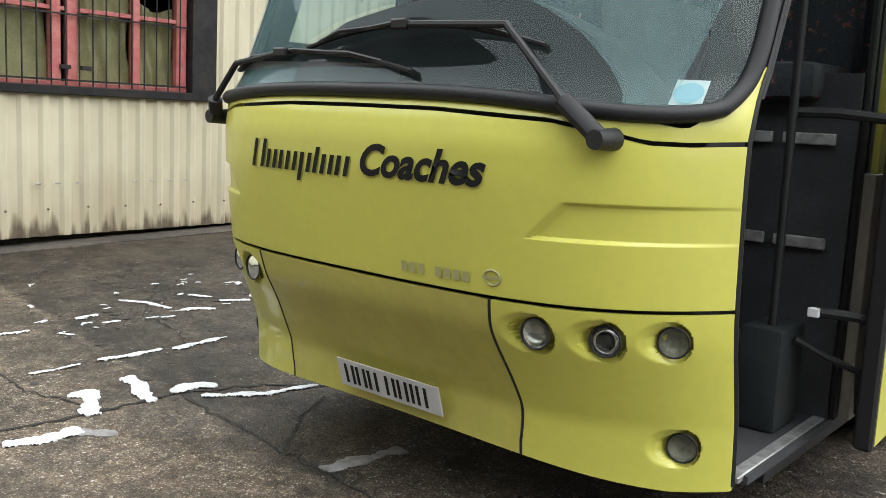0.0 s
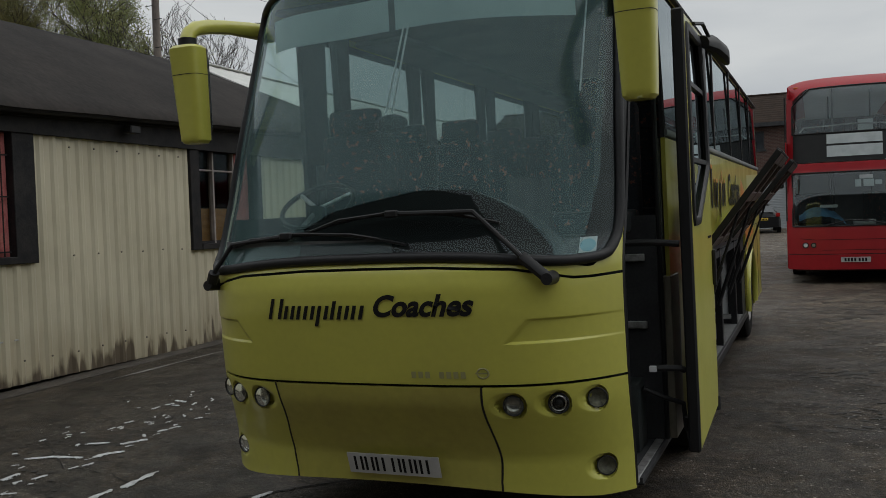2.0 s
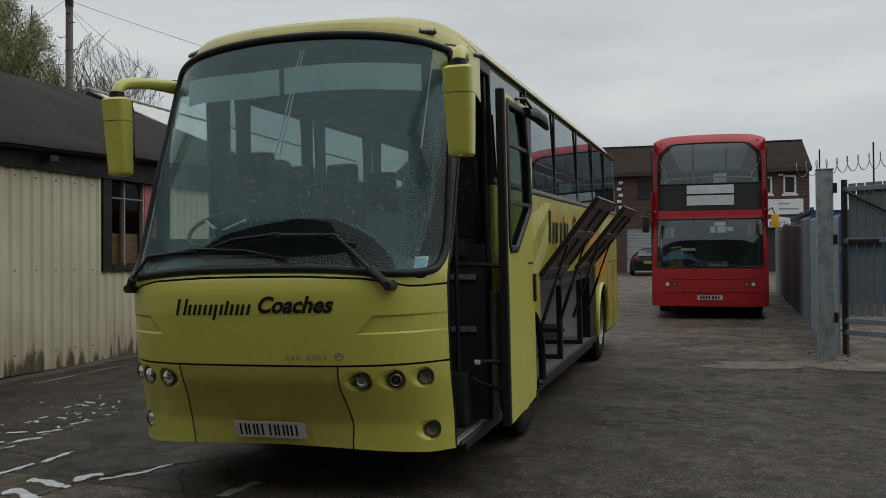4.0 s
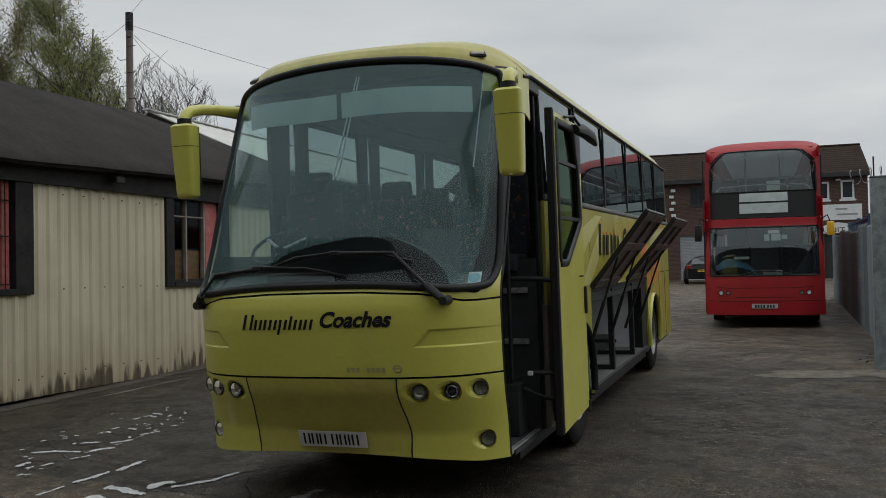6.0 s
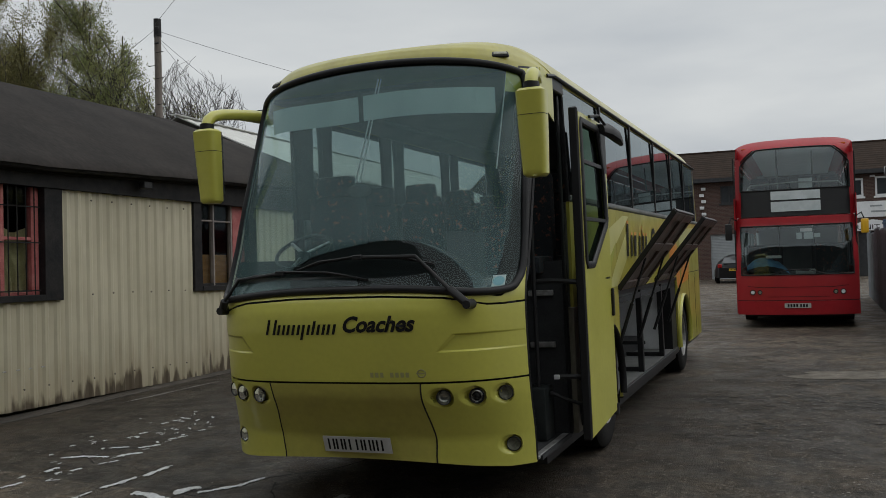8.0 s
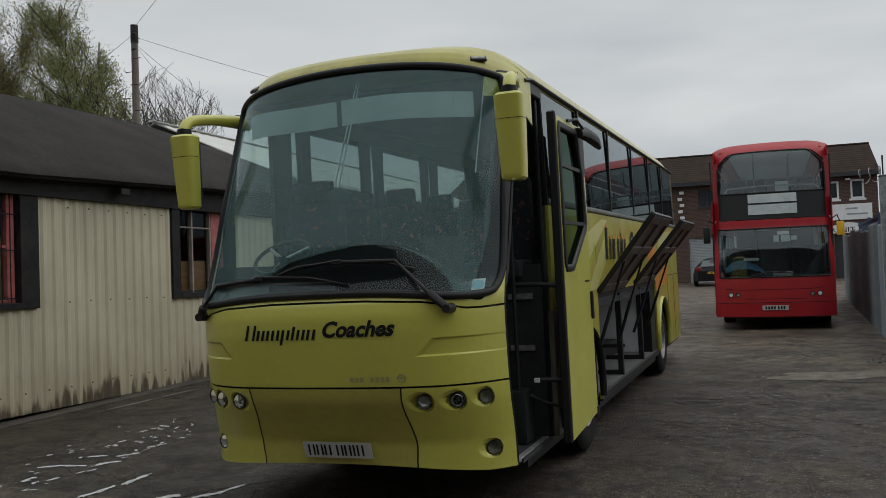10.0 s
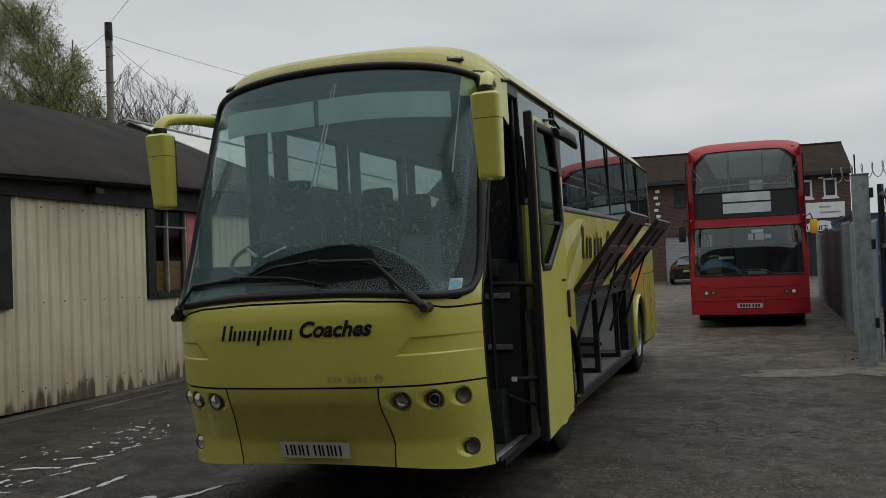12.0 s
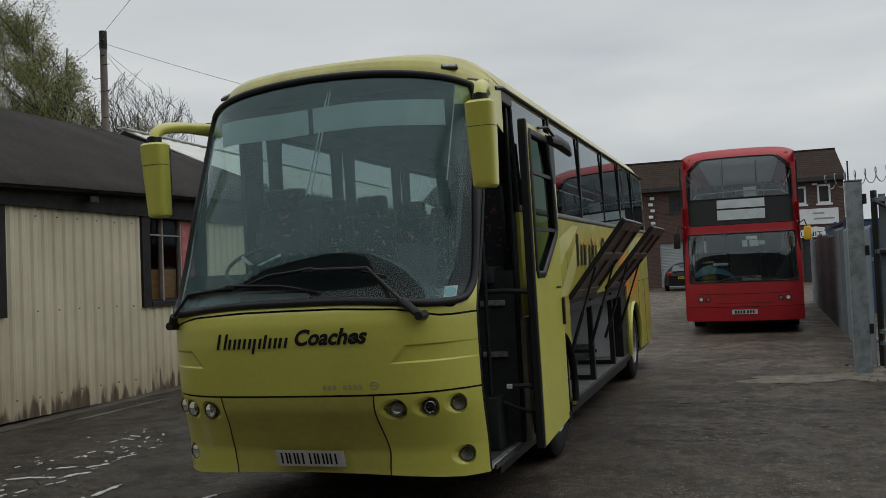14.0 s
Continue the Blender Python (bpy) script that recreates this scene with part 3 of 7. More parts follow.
# a thin pale strip lies along the foot of the shed
for cy, ln in ((4.92, 1.9), (7.4, 1.5)):
    splash(-5.33, cy, ln, 0.065, 87, 61 + int(cy), FILM, 0.003, "pale_strip", "thin pale strip along the foot of the shed", "water", "structure")
splash(4.2, 7.88, 2.5, 1.25, 4, 51, PATCH, 0.012, "concrete_patch", "pale crumbling concrete patch in the yard", "patch", "structure")

CHIP = mat("pale_stone_chips", (0.34, 0.31, 0.27), 0.7, second=(0.16, 0.14, 0.12), scale=30)


def scatter(name, label, m, spots, seed, lift, kind="stuff"):
    """Many small ragged flat patches in one mesh: (x, y, spread x, spread y, how many, length, width)."""
    rnd = random.Random(seed)
    vs, fs = [], []
    for cx, cy, sx, sy, count, ln, wd in spots:
        for _ in range(count):
            x0, y0 = cx + rnd.gauss(0, sx), cy + rnd.gauss(0, sy)
            a, b, n = ln * rnd.uniform(0.3, 1.2), wd * rnd.uniform(0.3, 1.2), 9
            i = len(vs)
            z = ground_height(x0, y0) + lift * rnd.uniform(0.8, 1.2)
            for k in range(n):
                r = rnd.uniform(0.55, 1.15)
                dx, dy = a * r * math.cos(k * math.tau / n), b * r * math.sin(k * math.tau / n)
                vs.append((x0 + dx, y0 + dy, z + 0.016 * dy))
            fs.append(tuple(range(i, i + n)))
    me = bpy.data.meshes.new(name)
    me.from_pydata(vs, [], fs)
    me.materials.append(m)
    tagged(new(name, me), label, name.split("_")[-1], "", kind)


scatter("stone_chips", "pale loose stone chips on the yard", CHIP,
        [(2.6, 1.6, 0.8, 1.3, 1300, 0.008, 0.007), (3.0, 4.6, 0.9, 1.6, 1500, 0.012, 0.010), (2.9, 9.0, 0.9, 2.2, 700, 0.018, 0.014), (-2.4, 0.0, 1.5, 1.3, 700, 0.007, 0.006), (-0.2, -0.6, 1.3, 0.5, 500, 0.005, 0.004), (-4.3, 3.0, 0.8, 2.5, 400, 0.010, 0.008)], 4, 0.007)
TARBIT = mat("dark_tar_bits", (0.016, 0.014, 0.012), 0.7, second=(0.030, 0.026, 0.022), scale=20)
scatter("tar_bits", "dark worn holes and tar bits in the yard", TARBIT,
        [(3.1, 5.6, 1.0, 0.28, 240, 0.060, 0.035), (2.6, 3.9, 0.7, 0.5, 160, 0.05, 0.03), (2.4, 1.2, 0.8, 1.0, 500, 0.018, 0.013), (3.2, 7.4, 0.9, 1.2, 260, 0.04, 0.028), (2.6, 11.0, 0.9, 1.6, 160, 0.06, 0.04), (-3.4, 2.2, 1.0, 1.6, 420, 0.03, 0.022)], 6, 0.005)

# broken bits of concrete by the foot of the fence
rnd = random.Random(5)
bm = bmesh.new()
for k in range(40):
    x, y = 4.55 + rnd.gauss(0, 0.16), 9.0 + rnd.gauss(0, 0.8)
    s = rnd.uniform(0.008, 0.028)
    r = bmesh.ops.create_icosphere(bm, subdivisions=1, radius=s, matrix=Matrix.Translation((x, y, ground_height(x, y) + s * 0.3)))
    for v in r["verts"]:
        v.co += Vector((rnd.gauss(0, s * 0.2), rnd.gauss(0, s * 0.2), rnd.gauss(0, s * 0.12)))
tagged(part("loose_rubble", bm, PATCH), "small broken concrete bits by the fence", "rubble", "", "stuff")

# unseen dark wall that closes the yard behind, added to block low sky
DARKWALL = mat("dark_blocking_paint", (0.055, 0.055, 0.058), 0.7, second=(0.04, 0.04, 0.042), scale=1.2, grain=0.1)
closing = thing("sky_blocking_wall", "plain dark unseen wall added behind to block low sky", "building", kind="structure")
part("blocking_sheet", B(-34, 40, -17.2, -16.6, -0.6, 13.2), DARKWALL, closing)

# ---- the corrugated shed ----
CREAM = bpy.data.materials.new("cream_corrugated_sheet")
CREAM.use_nodes = True


def cream_material(m):
    """Old cream paint with rust-brown dirt creeping up from the foot in uneven tongues."""
    n, l = m.node_tree.nodes, m.node_tree.links
    b = n["Principled BSDF"]
    b.inputs["Roughness"].default_value = 0.55
    tc = n.new("ShaderNodeTexCoord")
    sep2 = n.new("ShaderNodeSeparateXYZ")
    l.new(tc.outputs["Object"], sep2.inputs[0])
    mp = n.new("ShaderNodeMapping")
    mp.inputs["Scale"].default_value = (1, 1, 0.16)
    l.new(tc.outputs["Object"], mp.inputs["Vector"])
    streak = n.new("ShaderNodeTexNoise")
    streak.inputs["Scale"].default_value, streak.inputs["Detail"].default_value = 7.5, 6.0
    l.new(mp.outputs[0], streak.inputs["Vector"])
    blot = n.new("ShaderNodeTexNoise")
    blot.inputs["Scale"].default_value, blot.inputs["Detail"].default_value = 1.3, 6.0
    l.new(tc.outputs["Object"], blot.inputs["Vector"])

    def rng(src, a, b2, c=0.0, d=1.0):
        r = n.new("ShaderNodeMapRange")
        r.inputs["From Min"].default_value, r.inputs["From Max"].default_value = a, b2
        r.inputs["To Min"].default_value, r.inputs["To Max"].default_value = c, d
        l.new(src, r.inputs["Value"])
        return r.outputs[0]

    def mixc(f, a, b2):
        x = n.new("ShaderNodeMix")
        x.data_type = "RGBA"
        for k, v in (("A", a), ("B", b2)):
            if isinstance(v, tuple):
                x.inputs[k].default_value = (*v, 1)
            else:
                l.new(v, x.inputs[k])
        l.new(f, x.inputs["Factor"])
        return x.outputs["Result"]

    def math2(op, a, b2):
        x = n.new("ShaderNodeMath")
        x.operation = op
        for k, v in enumerate((a, b2)):
            if isinstance(v, (int, float)):
                x.inputs[k].default_value = v
            else:
                l.new(v, x.inputs[k])
        return x.outputs[0]
    c = mixc(rng(blot.outputs["Fac"], 0.38, 0.66), (0.56, 0.515, 0.385), (0.47, 0.43, 0.315))
    c = mixc(rng(streak.outputs["Fac"], 0.50, 0.78, 0, 0.45), c, (0.46, 0.41, 0.30))
    # dirt splashed up from the yard: a ragged edge about 0.3 m up
    splash_up = math2("MULTIPLY", rng(sep2.outputs["Y"], 3.2, 5.6, 0.0, 0.14), rng(streak.outputs["Fac"], 0.40, 0.60, 0.2, 1.0))
    edge = math2("SUBTRACT", math2("ADD", sep2.outputs["Z"], rng(streak.outputs["Fac"], 0.36, 0.70, 0.10, -0.24)), splash_up)
    c = mixc(rng(edge, 0.05, 0.60, 0.45, 0.0), c, (0.34, 0.27, 0.17))
    c = mixc(rng(edge, 0.0, 0.14, 0.90, 0.0), c, (0.085, 0.062, 0.042))
    l.new(c, b.inputs["Base Color"])
    bp = n.new("ShaderNodeBump")
    bp.inputs["Strength"].default_value, bp.inputs["Distance"].default_value = 0.2, 0.01
    l.new(blot.outputs["Fac"], bp.inputs["Height"])
    l.new(bp.outputs[0], b.inputs["Normal"])


cream_material(CREAM)
TAR = mat("black_bitumen_paint", (0.012, 0.012, 0.014), 0.6, spec=0.2, second=(0.028, 0.026, 0.026), scale=5, grain=0.2, bump=0.2, bump_scale=30)
FELT = mat("brown_black_roof_felt", (0.017, 0.0145, 0.013), 0.9, spec=0.2, second=(0.028, 0.0235, 0.021), scale=1.5, grain=0.2, grain_scale=14, bump=0.4, bump_scale=18, stretchz=0.4)
REDPAINT = mat("faded_red_paint", (0.36, 0.085, 0.085), 0.6, second=(0.46, 0.16, 0.15), scale=7, grain=0.15)
KHAKI = mat("khaki_curtain", (0.60, 0.56, 0.37), 0.95, second=(0.46, 0.42, 0.26), scale=5, grain=0.12)
PLY = mat("varnished_plywood", (0.44, 0.25, 0.10), 0.5, second=(0.32, 0.17, 0.06), scale=3, stretchz=6, grain=0.1)
KERBC = mat("old_concrete", (0.070, 0.058, 0.046), 0.8, second=(0.034, 0.029, 0.024), scale=3, grain=0.2, bump=0.5, bump_scale=30)
WALLX = -5.95
POSTW = mat("greyed_white_frame", (0.34, 0.30, 0.28), 0.6, second=(0.26, 0.22, 0.2), scale=8)
shed = thing("shed", "low workshop shed of cream corrugated sheet with dark felt roof", "shed")


def corrugated(y0, y1, z0, z1, x=WALLX, depth=0.024, period=0.196):
    """Box-profile sheet standing in the wall's plane."""
    ys, xs, y = [], [], y0
    prof = [(0.0, 0.0), (0.40, 0.0), (0.58, 1.0), (0.82, 1.0)]
    k0 = math.floor(y0 / period)
    pts = []
    for k in range(k0, int(y1 / period) + 2):
        for a, d in prof:
            pts.append(((k + a) * period, d * depth))
    inner = [(y, d) for y, d in pts if y0 < y < y1]
    ends = [(q, float(np.interp(q, [y for y, _ in pts], [d for _, d in pts]))) for q in (y0, y1)]
    pts = [ends[0]] + inner + [ends[1]]
    bm = bmesh.new()
    rows = [[bm.verts.new((x + d + o, y, z)) for y, d in pts] for o in (0.0, -0.006) for z in (z0, z1)]
    for a, b in ((0, 1), (3, 2), (1, 3), (2, 0)):
        for i in range(len(pts) - 1):
            bm.faces.new((rows[a][i], rows[a][i + 1], rows[b][i + 1], rows[b][i]))
    return bm


for y0, y1, z0, z1 in ((-9.0, 0.40, 0.045, 2.84), (0.40, 3.55, 0.045, 1.372), (3.55, 6.28, 0.045, 2.83), (6.28, 9.4, 0.045, 1.392), (8.1, 11.0, 0.045, 2.83)):
    part("wall_sheet", corrugated(y0, y1, z0, z1), CREAM, shed)
part("wall_core", B(-6.22, -6.12, -9.0, 0.40, -0.05, 3.1), TAR, shed)
part("wall_core", B(-6.22, -6.12, 3.30, 6.38, -0.05, 3.1), TAR, shed)
part("wall_core", B(-6.22, -6.12, 7.95, 11.0, -0.05, 3.1), TAR, shed)
part("wall_core", B(-6.22, -6.12, 0.40, 3.30, -0.05, 1.37), TAR, shed)
part("wall_core", B(-6.22, -6.12, 6.38, 7.95, -0.05, 1.39), TAR, shed)
part("end_wall", B(-11.5, -6.0, 11.0, 11.1, 0, 3.1), TAR, shed)
part("back_wall", B(-11.6, -11.5, -9.0, 11.1, -0.2, 3.1), TAR, shed)
part("shed_floor", B(-11.5, -6.1, -9.0, 11.0, -0.03, 0.0), KERBC, shed)
# roof: long slope, hip at the far end
EAVE, RIDGE = (-5.66, 3.10), (-8.2, 4.66)
bm = bmesh.new()


def eave_z(y):
    return 3.075 + 0.032 * max(0.0, y - 3.0)


def slope(u, v):
    yy = -9.3 + (21.0 + -0.9 * v) * u
    x = EAVE[0] + (RIDGE[0] - EAVE[0]) * v
    wav = 0.010 * noise.noise((yy * 1.3, v * 4, 2.0))
    sag = 0.05 * math.sin(v * math.pi)
    return (x, yy - (2.2 * v * u if u > 0.99 else 2.2 * v * u ** 12), eave_z(yy) + (RIDGE[1] - eave_z(yy)) * v + sag + wav)


sheet(bm, slope, span(0, 1, 90), span(0, 1, 12), 0.06, (0.5, 0, -0.85))
part("roof_slope", bm, FELT, shed, "dark brown felted roof slope", smooth=True)
bm = bmesh.new()
sheet(bm, lambda u, v: (RIDGE[0] - (RIDGE[0] + 11.2) * -1 * 0 - 3.2 * v, -9.3 + 17.9 * u, RIDGE[1] - 1.6 * v), span(0, 1, 4), [0, 1], 0.06, (-0.5, 0, -0.85))
part("roof_slope", bm, FELT, shed)
bm = bmesh.new()
a, b, c, d = slope(1, 0), slope(1, 1), (-11.4, 8.6, 3.1), (-11.4, 11.6, 3.1)
f = [bm.verts.new(p) for p in (a, b, c, d)]
bm.faces.new((f[0], f[1], f[3]))
bm.faces.new((f[1], f[2], f[3]))
part("roof_hip", bm, FELT, shed)
part("gutter", tube(bmesh.new(), [(-5.71, y, eave_z(y) - 0.04) for y in (-9.2, 3, 6, 11.2)], 0.055, 8), TAR, shed, smooth=True)
for nm, x0, x1, d0, d1 in (("fascia", -5.98, -5.87, -1.0, -0.02), ("soffit_beam", -5.93, -5.80, -0.11, 0.02)):
    bm = bmesh.new()
    vs = [[bm.verts.new((x, y, max(2.80, eave_z(y) + d))) for x, d in ((x0, d0), (x1, d0), (x1, d1), (x0, d1))] for y in (-9.0, 3.0, 11.0)]
    for A, C in zip(vs, vs[1:]):
        for k in range(4):
            bm.faces.new((A[k], A[(k + 1) % 4], C[(k + 1) % 4], C[k]))
    bm.faces.new(vs[0])
    bm.faces.new(vs[-1])
    part(nm, bm, TAR, shed, "black painted fascia board" if nm == "fascia" else "")
# sheet screws
SCREW = mat("sheet_screw", (0.16, 0.14, 0.12), 0.5, 0.5)
bm0 = rod(bmesh.new(), (0, 0, 0), (0.012, 0, 0), 0.011, 6)
first = part("sheet_screw", bm0, SCREW, shed)
first.location = (WALLX + 0.034, -2.303, 0.30)
for row, z in ((0, 0.30), (1, 2.68), (2, 1.42)):
    k = 0
    y = -1.9
    while y < 6.25:
        ok = (row == 0) or y > 3.6
        if ok:
            s = first.copy()
            scene.collection.objects.link(s)
            s.parent = shed
            s.location = (WALLX + 0.034, math.floor(y / 0.196) * 0.196 + 0.147, z + random.uniform(-0.01, 0.01))
        y += 0.392
for y0 in (1.62, 1.81, 2.01, 2.60, 2.80, 2.99, 3.19):
    s = part("sheet_clip", B(WALLX + 0.033, WALLX + 0.043, y0 - 0.026, y0 + 0.026, 0.535, 0.552, 0.003), ALU, shed)
# foot of the wall: a low concrete strip
tagged(part("wall_kerb", sheet(bmesh.new(), lambda u, v: (-6.05 + 0.30 * v, -9 + 20 * u, ground_z(0, -9 + 20 * u) + (0.030 if v < 0.9 else 0.006) + 0.012 * noise.noise((u * 60, v * 2, 0))), span(0, 1, 70), [0, 0.3, 0.6, 0.88, 1.0], 0.10, (0, 0, -1)), KERBC),
       "crumbling concrete strip along the shed", "kerb", kind="structure")


def shed_window(y0, y1, z0, z1, posts, transom, bars, open_posts):
    w = thing("shed_window", "barred shed window with faded red frame" if bars else "shed window with dark frame and red post", "window")
    # deep black surround
    for bx in ((y0 - 0.20, y0, z0 - 0.08, z1), (y1, y1 + (0.30 if bars else 0.2), z0 - 0.08, z1)):
        part("surround", B(-6.12, -5.895, bx[0], bx[1], bx[2], bx[3], 0.006), TAR, w)
    part("sill", B(-6.12, -5.885, y0, y1, z0 - 0.08, z0, 0.006), TAR, w)
    for p, wd in posts:
        thin = wd < 0.04
        part("frame_post", B(-6.08, -5.99, p - wd / 2, p + wd / 2, z0, z1, 0.005), POSTW if thin else REDPAINT, w)
    part("frame_rail", B(-6.075, -5.995, y0, y1, z0, z0 + 0.04, 0.005), REDPAINT if bars else TAR, w)
    tt2 = 0.02 if bars else 0.011
    for tz in transom:
        part("frame_rail", B(-6.070, -6.0, y0, y1, tz - tt2, tz + tt2, 0.004), REDPAINT if bars else POSTW, w)
    ps = sorted([y0] + [p for p, _ in posts] + [y1])
    for a, b in zip(ps, ps[1:]):
        if b - a > 0.12:
            pn = part("pane", sheet(bmesh.new(), lambda u, v: (-6.045, u, v), [a, b], [z0, z1]), DULLG, w, fix=False)
            pn.visible_shadow = False
    return w


w1 = shed_window(0.60, 3.24, 1.445, 2.80, [(0.66, 0.10), (1.84, 0.10), (2.00, 0.10), (2.66, 0.075), (3.17, 0.12)], [2.15], True, ())
for k in range(19):
    y = 0.70 + k * 0.135
    part("security_bar", rod(bmesh.new(), (-5.955, y, 1.45), (-5.955, y, 2.80), 0.008, 6), TAR, w1)
for z in (1.50, 2.10, 2.55):
    part("cross_bar", B(-5.963, -5.952, 0.62, 3.22, z - 0.008, z + 0.008), TAR, w1)
for y, z in ((1.92, 1.62), (2.12, 1.62)):
    part("latch", B(-5.99, -5.95, y - 0.05, y + 0.05, z - 0.02, z + 0.02, 0.004), TAR, w1)
w2 = shed_window(6.46, 7.78, 1.47, 2.80, [(6.90, 0.034), (7.40, 0.036), (7.60, 0.34)], [2.53], False, ())


def drape(y0, y1, z0, z1, sag):
    bm = bmesh.new()

    def f(u, v):
        y = y0 + (y1 - y0) * u
        top = z1 - sag * math.sin(u * math.pi) - 0.06 * u
        z = z0 + (top - z0) * v
        return (-6.120 + 0.026 * math.sin(u * 19 + v * 2.5 + 1.5 * math.sin(v * 3)) + 0.022 * math.sin(u * 8 - v * 8) + 0.012 * math.sin(u * 31 + v * 9), y, z)
    return sheet(bm, f, span(0, 1, 70), span(0, 1, 24), 0.004, (-1, 0, 0))


cur = part("window_curtain", drape(0.62, 1.80, 1.44, 2.75, 0.02), KHAKI, smooth=True)
tagged(cur, "khaki curtain hanging behind barred shed window", "curtain", "shed window curtains")
tagged(part("window_curtain", drape(2.05, 2.63, 1.44, 2.42, 0.03), KHAKI, smooth=True), "khaki curtain hanging behind barred shed window", "curtain", "shed window curtains")
tagged(part("window_curtain", drape(2.70, 3.14, 1.44, 2.36, 0.10), KHAKI, smooth=True), "sagging khaki curtain behind barred shed window", "curtain", "shed window curtains")
tagged(part("plywood_box", B(-6.60, -6.10, 6.42, 7.40, 1.305, 1.98, 0.006), PLY), "varnished plywood box behind shed window", "box")
tagged(part("workbench", B(-7.2, -6.2, 5.6, 8.0, 1.22, 1.30, 0.005), PLY), "workbench inside the shed under window", "bench")
# dark backing added inside so no sky shows through the windows
tagged(part("shed_dark_backing", B(-7.95, -7.9, -8.9, 10.9, 0.0, 3.3), TAR), "added dark backing inside the shed windows", "wall", kind="structure")
# small floodlight under the eaves
fl = thing("floodlight", "small black floodlight under the shed eaves", "lamp", pose(-5.78, 4.95, 2.95))
part("lamp_body", B(-0.02, 0.10, -0.09, 0.09, -0.05, 0.05, 0.012), BLACK, fl)
part("lamp_arm", rod(bmesh.new(), (-0.08, 0, 0.04), (0.02, 0, 0), 0.015), BLACK, fl)

# pale roof beyond the shed
PALE = mat("pale_fibre_roof", (0.58, 0.58, 0.55), 0.7, second=(0.48, 0.48, 0.45), scale=2, grain=0.08)
back = thing("warehouse", "low building with pale sheet roof behind the shed", "building")
bm = bmesh.new()
sheet(bm, lambda u, v: (-10.5 + 3.4 * v, 11.8 + 16 * u, 5.40 - 1.5 * v + 0.018 * math.cos(u * 16 * math.tau / 0.4)), span(0, 1, 160), [0, 1], 0.03, (0, 0, -1))
part("roof_sheet", bm, PALE, back)
part("ridge_cap", tube(bmesh.new(), [(-10.5, 11.7, 5.43), (-10.5, 27.9, 5.43)], (0.02, 0.10), 8, flat=(0, 0, 1)), PALE, back)
bm = bmesh.new()
sheet(bm, lambda u, v: (-10.5 - 3.4 * v, 11.8 + 16 * u, 5.40 - 1.5 * v), [0, 1], [0, 1], 0.03, (0, 0, -1))
part("roof_sheet", bm, PALE, back)
part("wall", B(-13.8, -7.2, 11.95, 27.6, 0, 3.96), KERBC, back)

# ---- the lime coach ----
coach = thing("coach", "lime yellow single-deck touring coach with open door and raised luggage flaps", "coach", pose(0.04, -0.029, -0.077, 0.914, -0.741, -0.636))

BZ = [0.30, 0.39, 0.55, 0.70, 0.845, 0.945, 1.145, 1.30, 1.42, 1.51, 1.56, 1.62, 1.90, 2.30, 2.70, 3.10, 3.27, 3.36, 3.42]
BY = [0.190, 0.190, 0.175, 0.100, 0.015, -0.012, -0.038, -0.055, -0.055, -0.032, 0.000, 0.035, 0.108, 0.255, 0.415, 0.565, 0.64, 0.80, 1.10]
TZ = np.linspace(0.2, 3.5, 661)
TY = np.interp(TZ, BZ, BY) - 0.012
TY = np.convolve(np.pad(TY, 6, mode="edge"), np.ones(13) / 13, mode="valid")


TUCK = float(np.interp(0.86, TZ, TY))


def half_width(z):
    return float(np.interp(z, [0.2, 0.5, 2.2, 3.1, 3.4], [1.242, 1.25, 1.25, 1.228, 1.14]))


def plan(e, k):
    """How far the front falls back towards its corners: squarer below, rounder at the screen."""
    low, high = 0.14 * e ** 2 + 0.86 * e ** 5, 0.36 * e ** 2 + 0.64 * e ** 5
    return 0.54 * low * (1 - k) + 0.60 * high * k


def front_y(x, z):
    e = abs(x) / half_width(z)
    b = float(np.interp(z, TZ, TY))
    if z < 1.62:
        fade = 1.0 if z < 1.45 else (1.62 - z) / 0.17
        b += (TUCK - b) * 0.7 * fade * min(1.0, e) ** 4
    return b + plan(abs(x) / half_width(z), min(1.0, max(0.0, (z - 1.5) / 0.4)))


def front(x, z, off=0.0):
    return (x, front_y(x, z) - off, z)


def xs_dense(a, b, n):
    """Columns that crowd towards the body's corners."""
    ua, ub = math.asin(max(-1, min(1, a / 1.255))), math.asin(max(-1, min(1, b / 1.255)))
    return [1.255 * math.sin(ua + (ub - ua) * i / n) for i in range(n + 1)]


def seam_x(z):
    """The bumper's wavy joints."""
    f = (0.945 - z) / 0.56
    return 0.576 + 0.012 * math.sin(math.pi * min(1, max(0, f)) * 2 + 3.14) + 0.012 * f


def swage(x, z):
    """The pressed wedge on either side of the upper panel."""
    ax = abs(x)
    if ax < 0.70 or z < 1.13 or z > 1.285:
        return 0.0
    top = 1.263
    low = 1.145
    left = 0.70 + (z - low) / (top - low) * 0.11
    inside = min((ax - left) / 0.016, (z - low) / 0.010, (top - z) / 0.010)
    return 0.016 * min(1.0, max(0.0, inside)) * min(1.0, max(0.0, (1.24 - ax) / 0.30))


def hood(u, v):
    x, z = u, v
    y = front_y(x, z) + swage(x, z)
    return (x, y, z)


# lamp recesses sit in the bumper: (x, z, radius)
LAMPS = [(0.708, 0.843, 0.056), (0.908, 0.845, 0.056), (1.066, 0.850, 0.054), (1.070, 0.490, 0.054)]


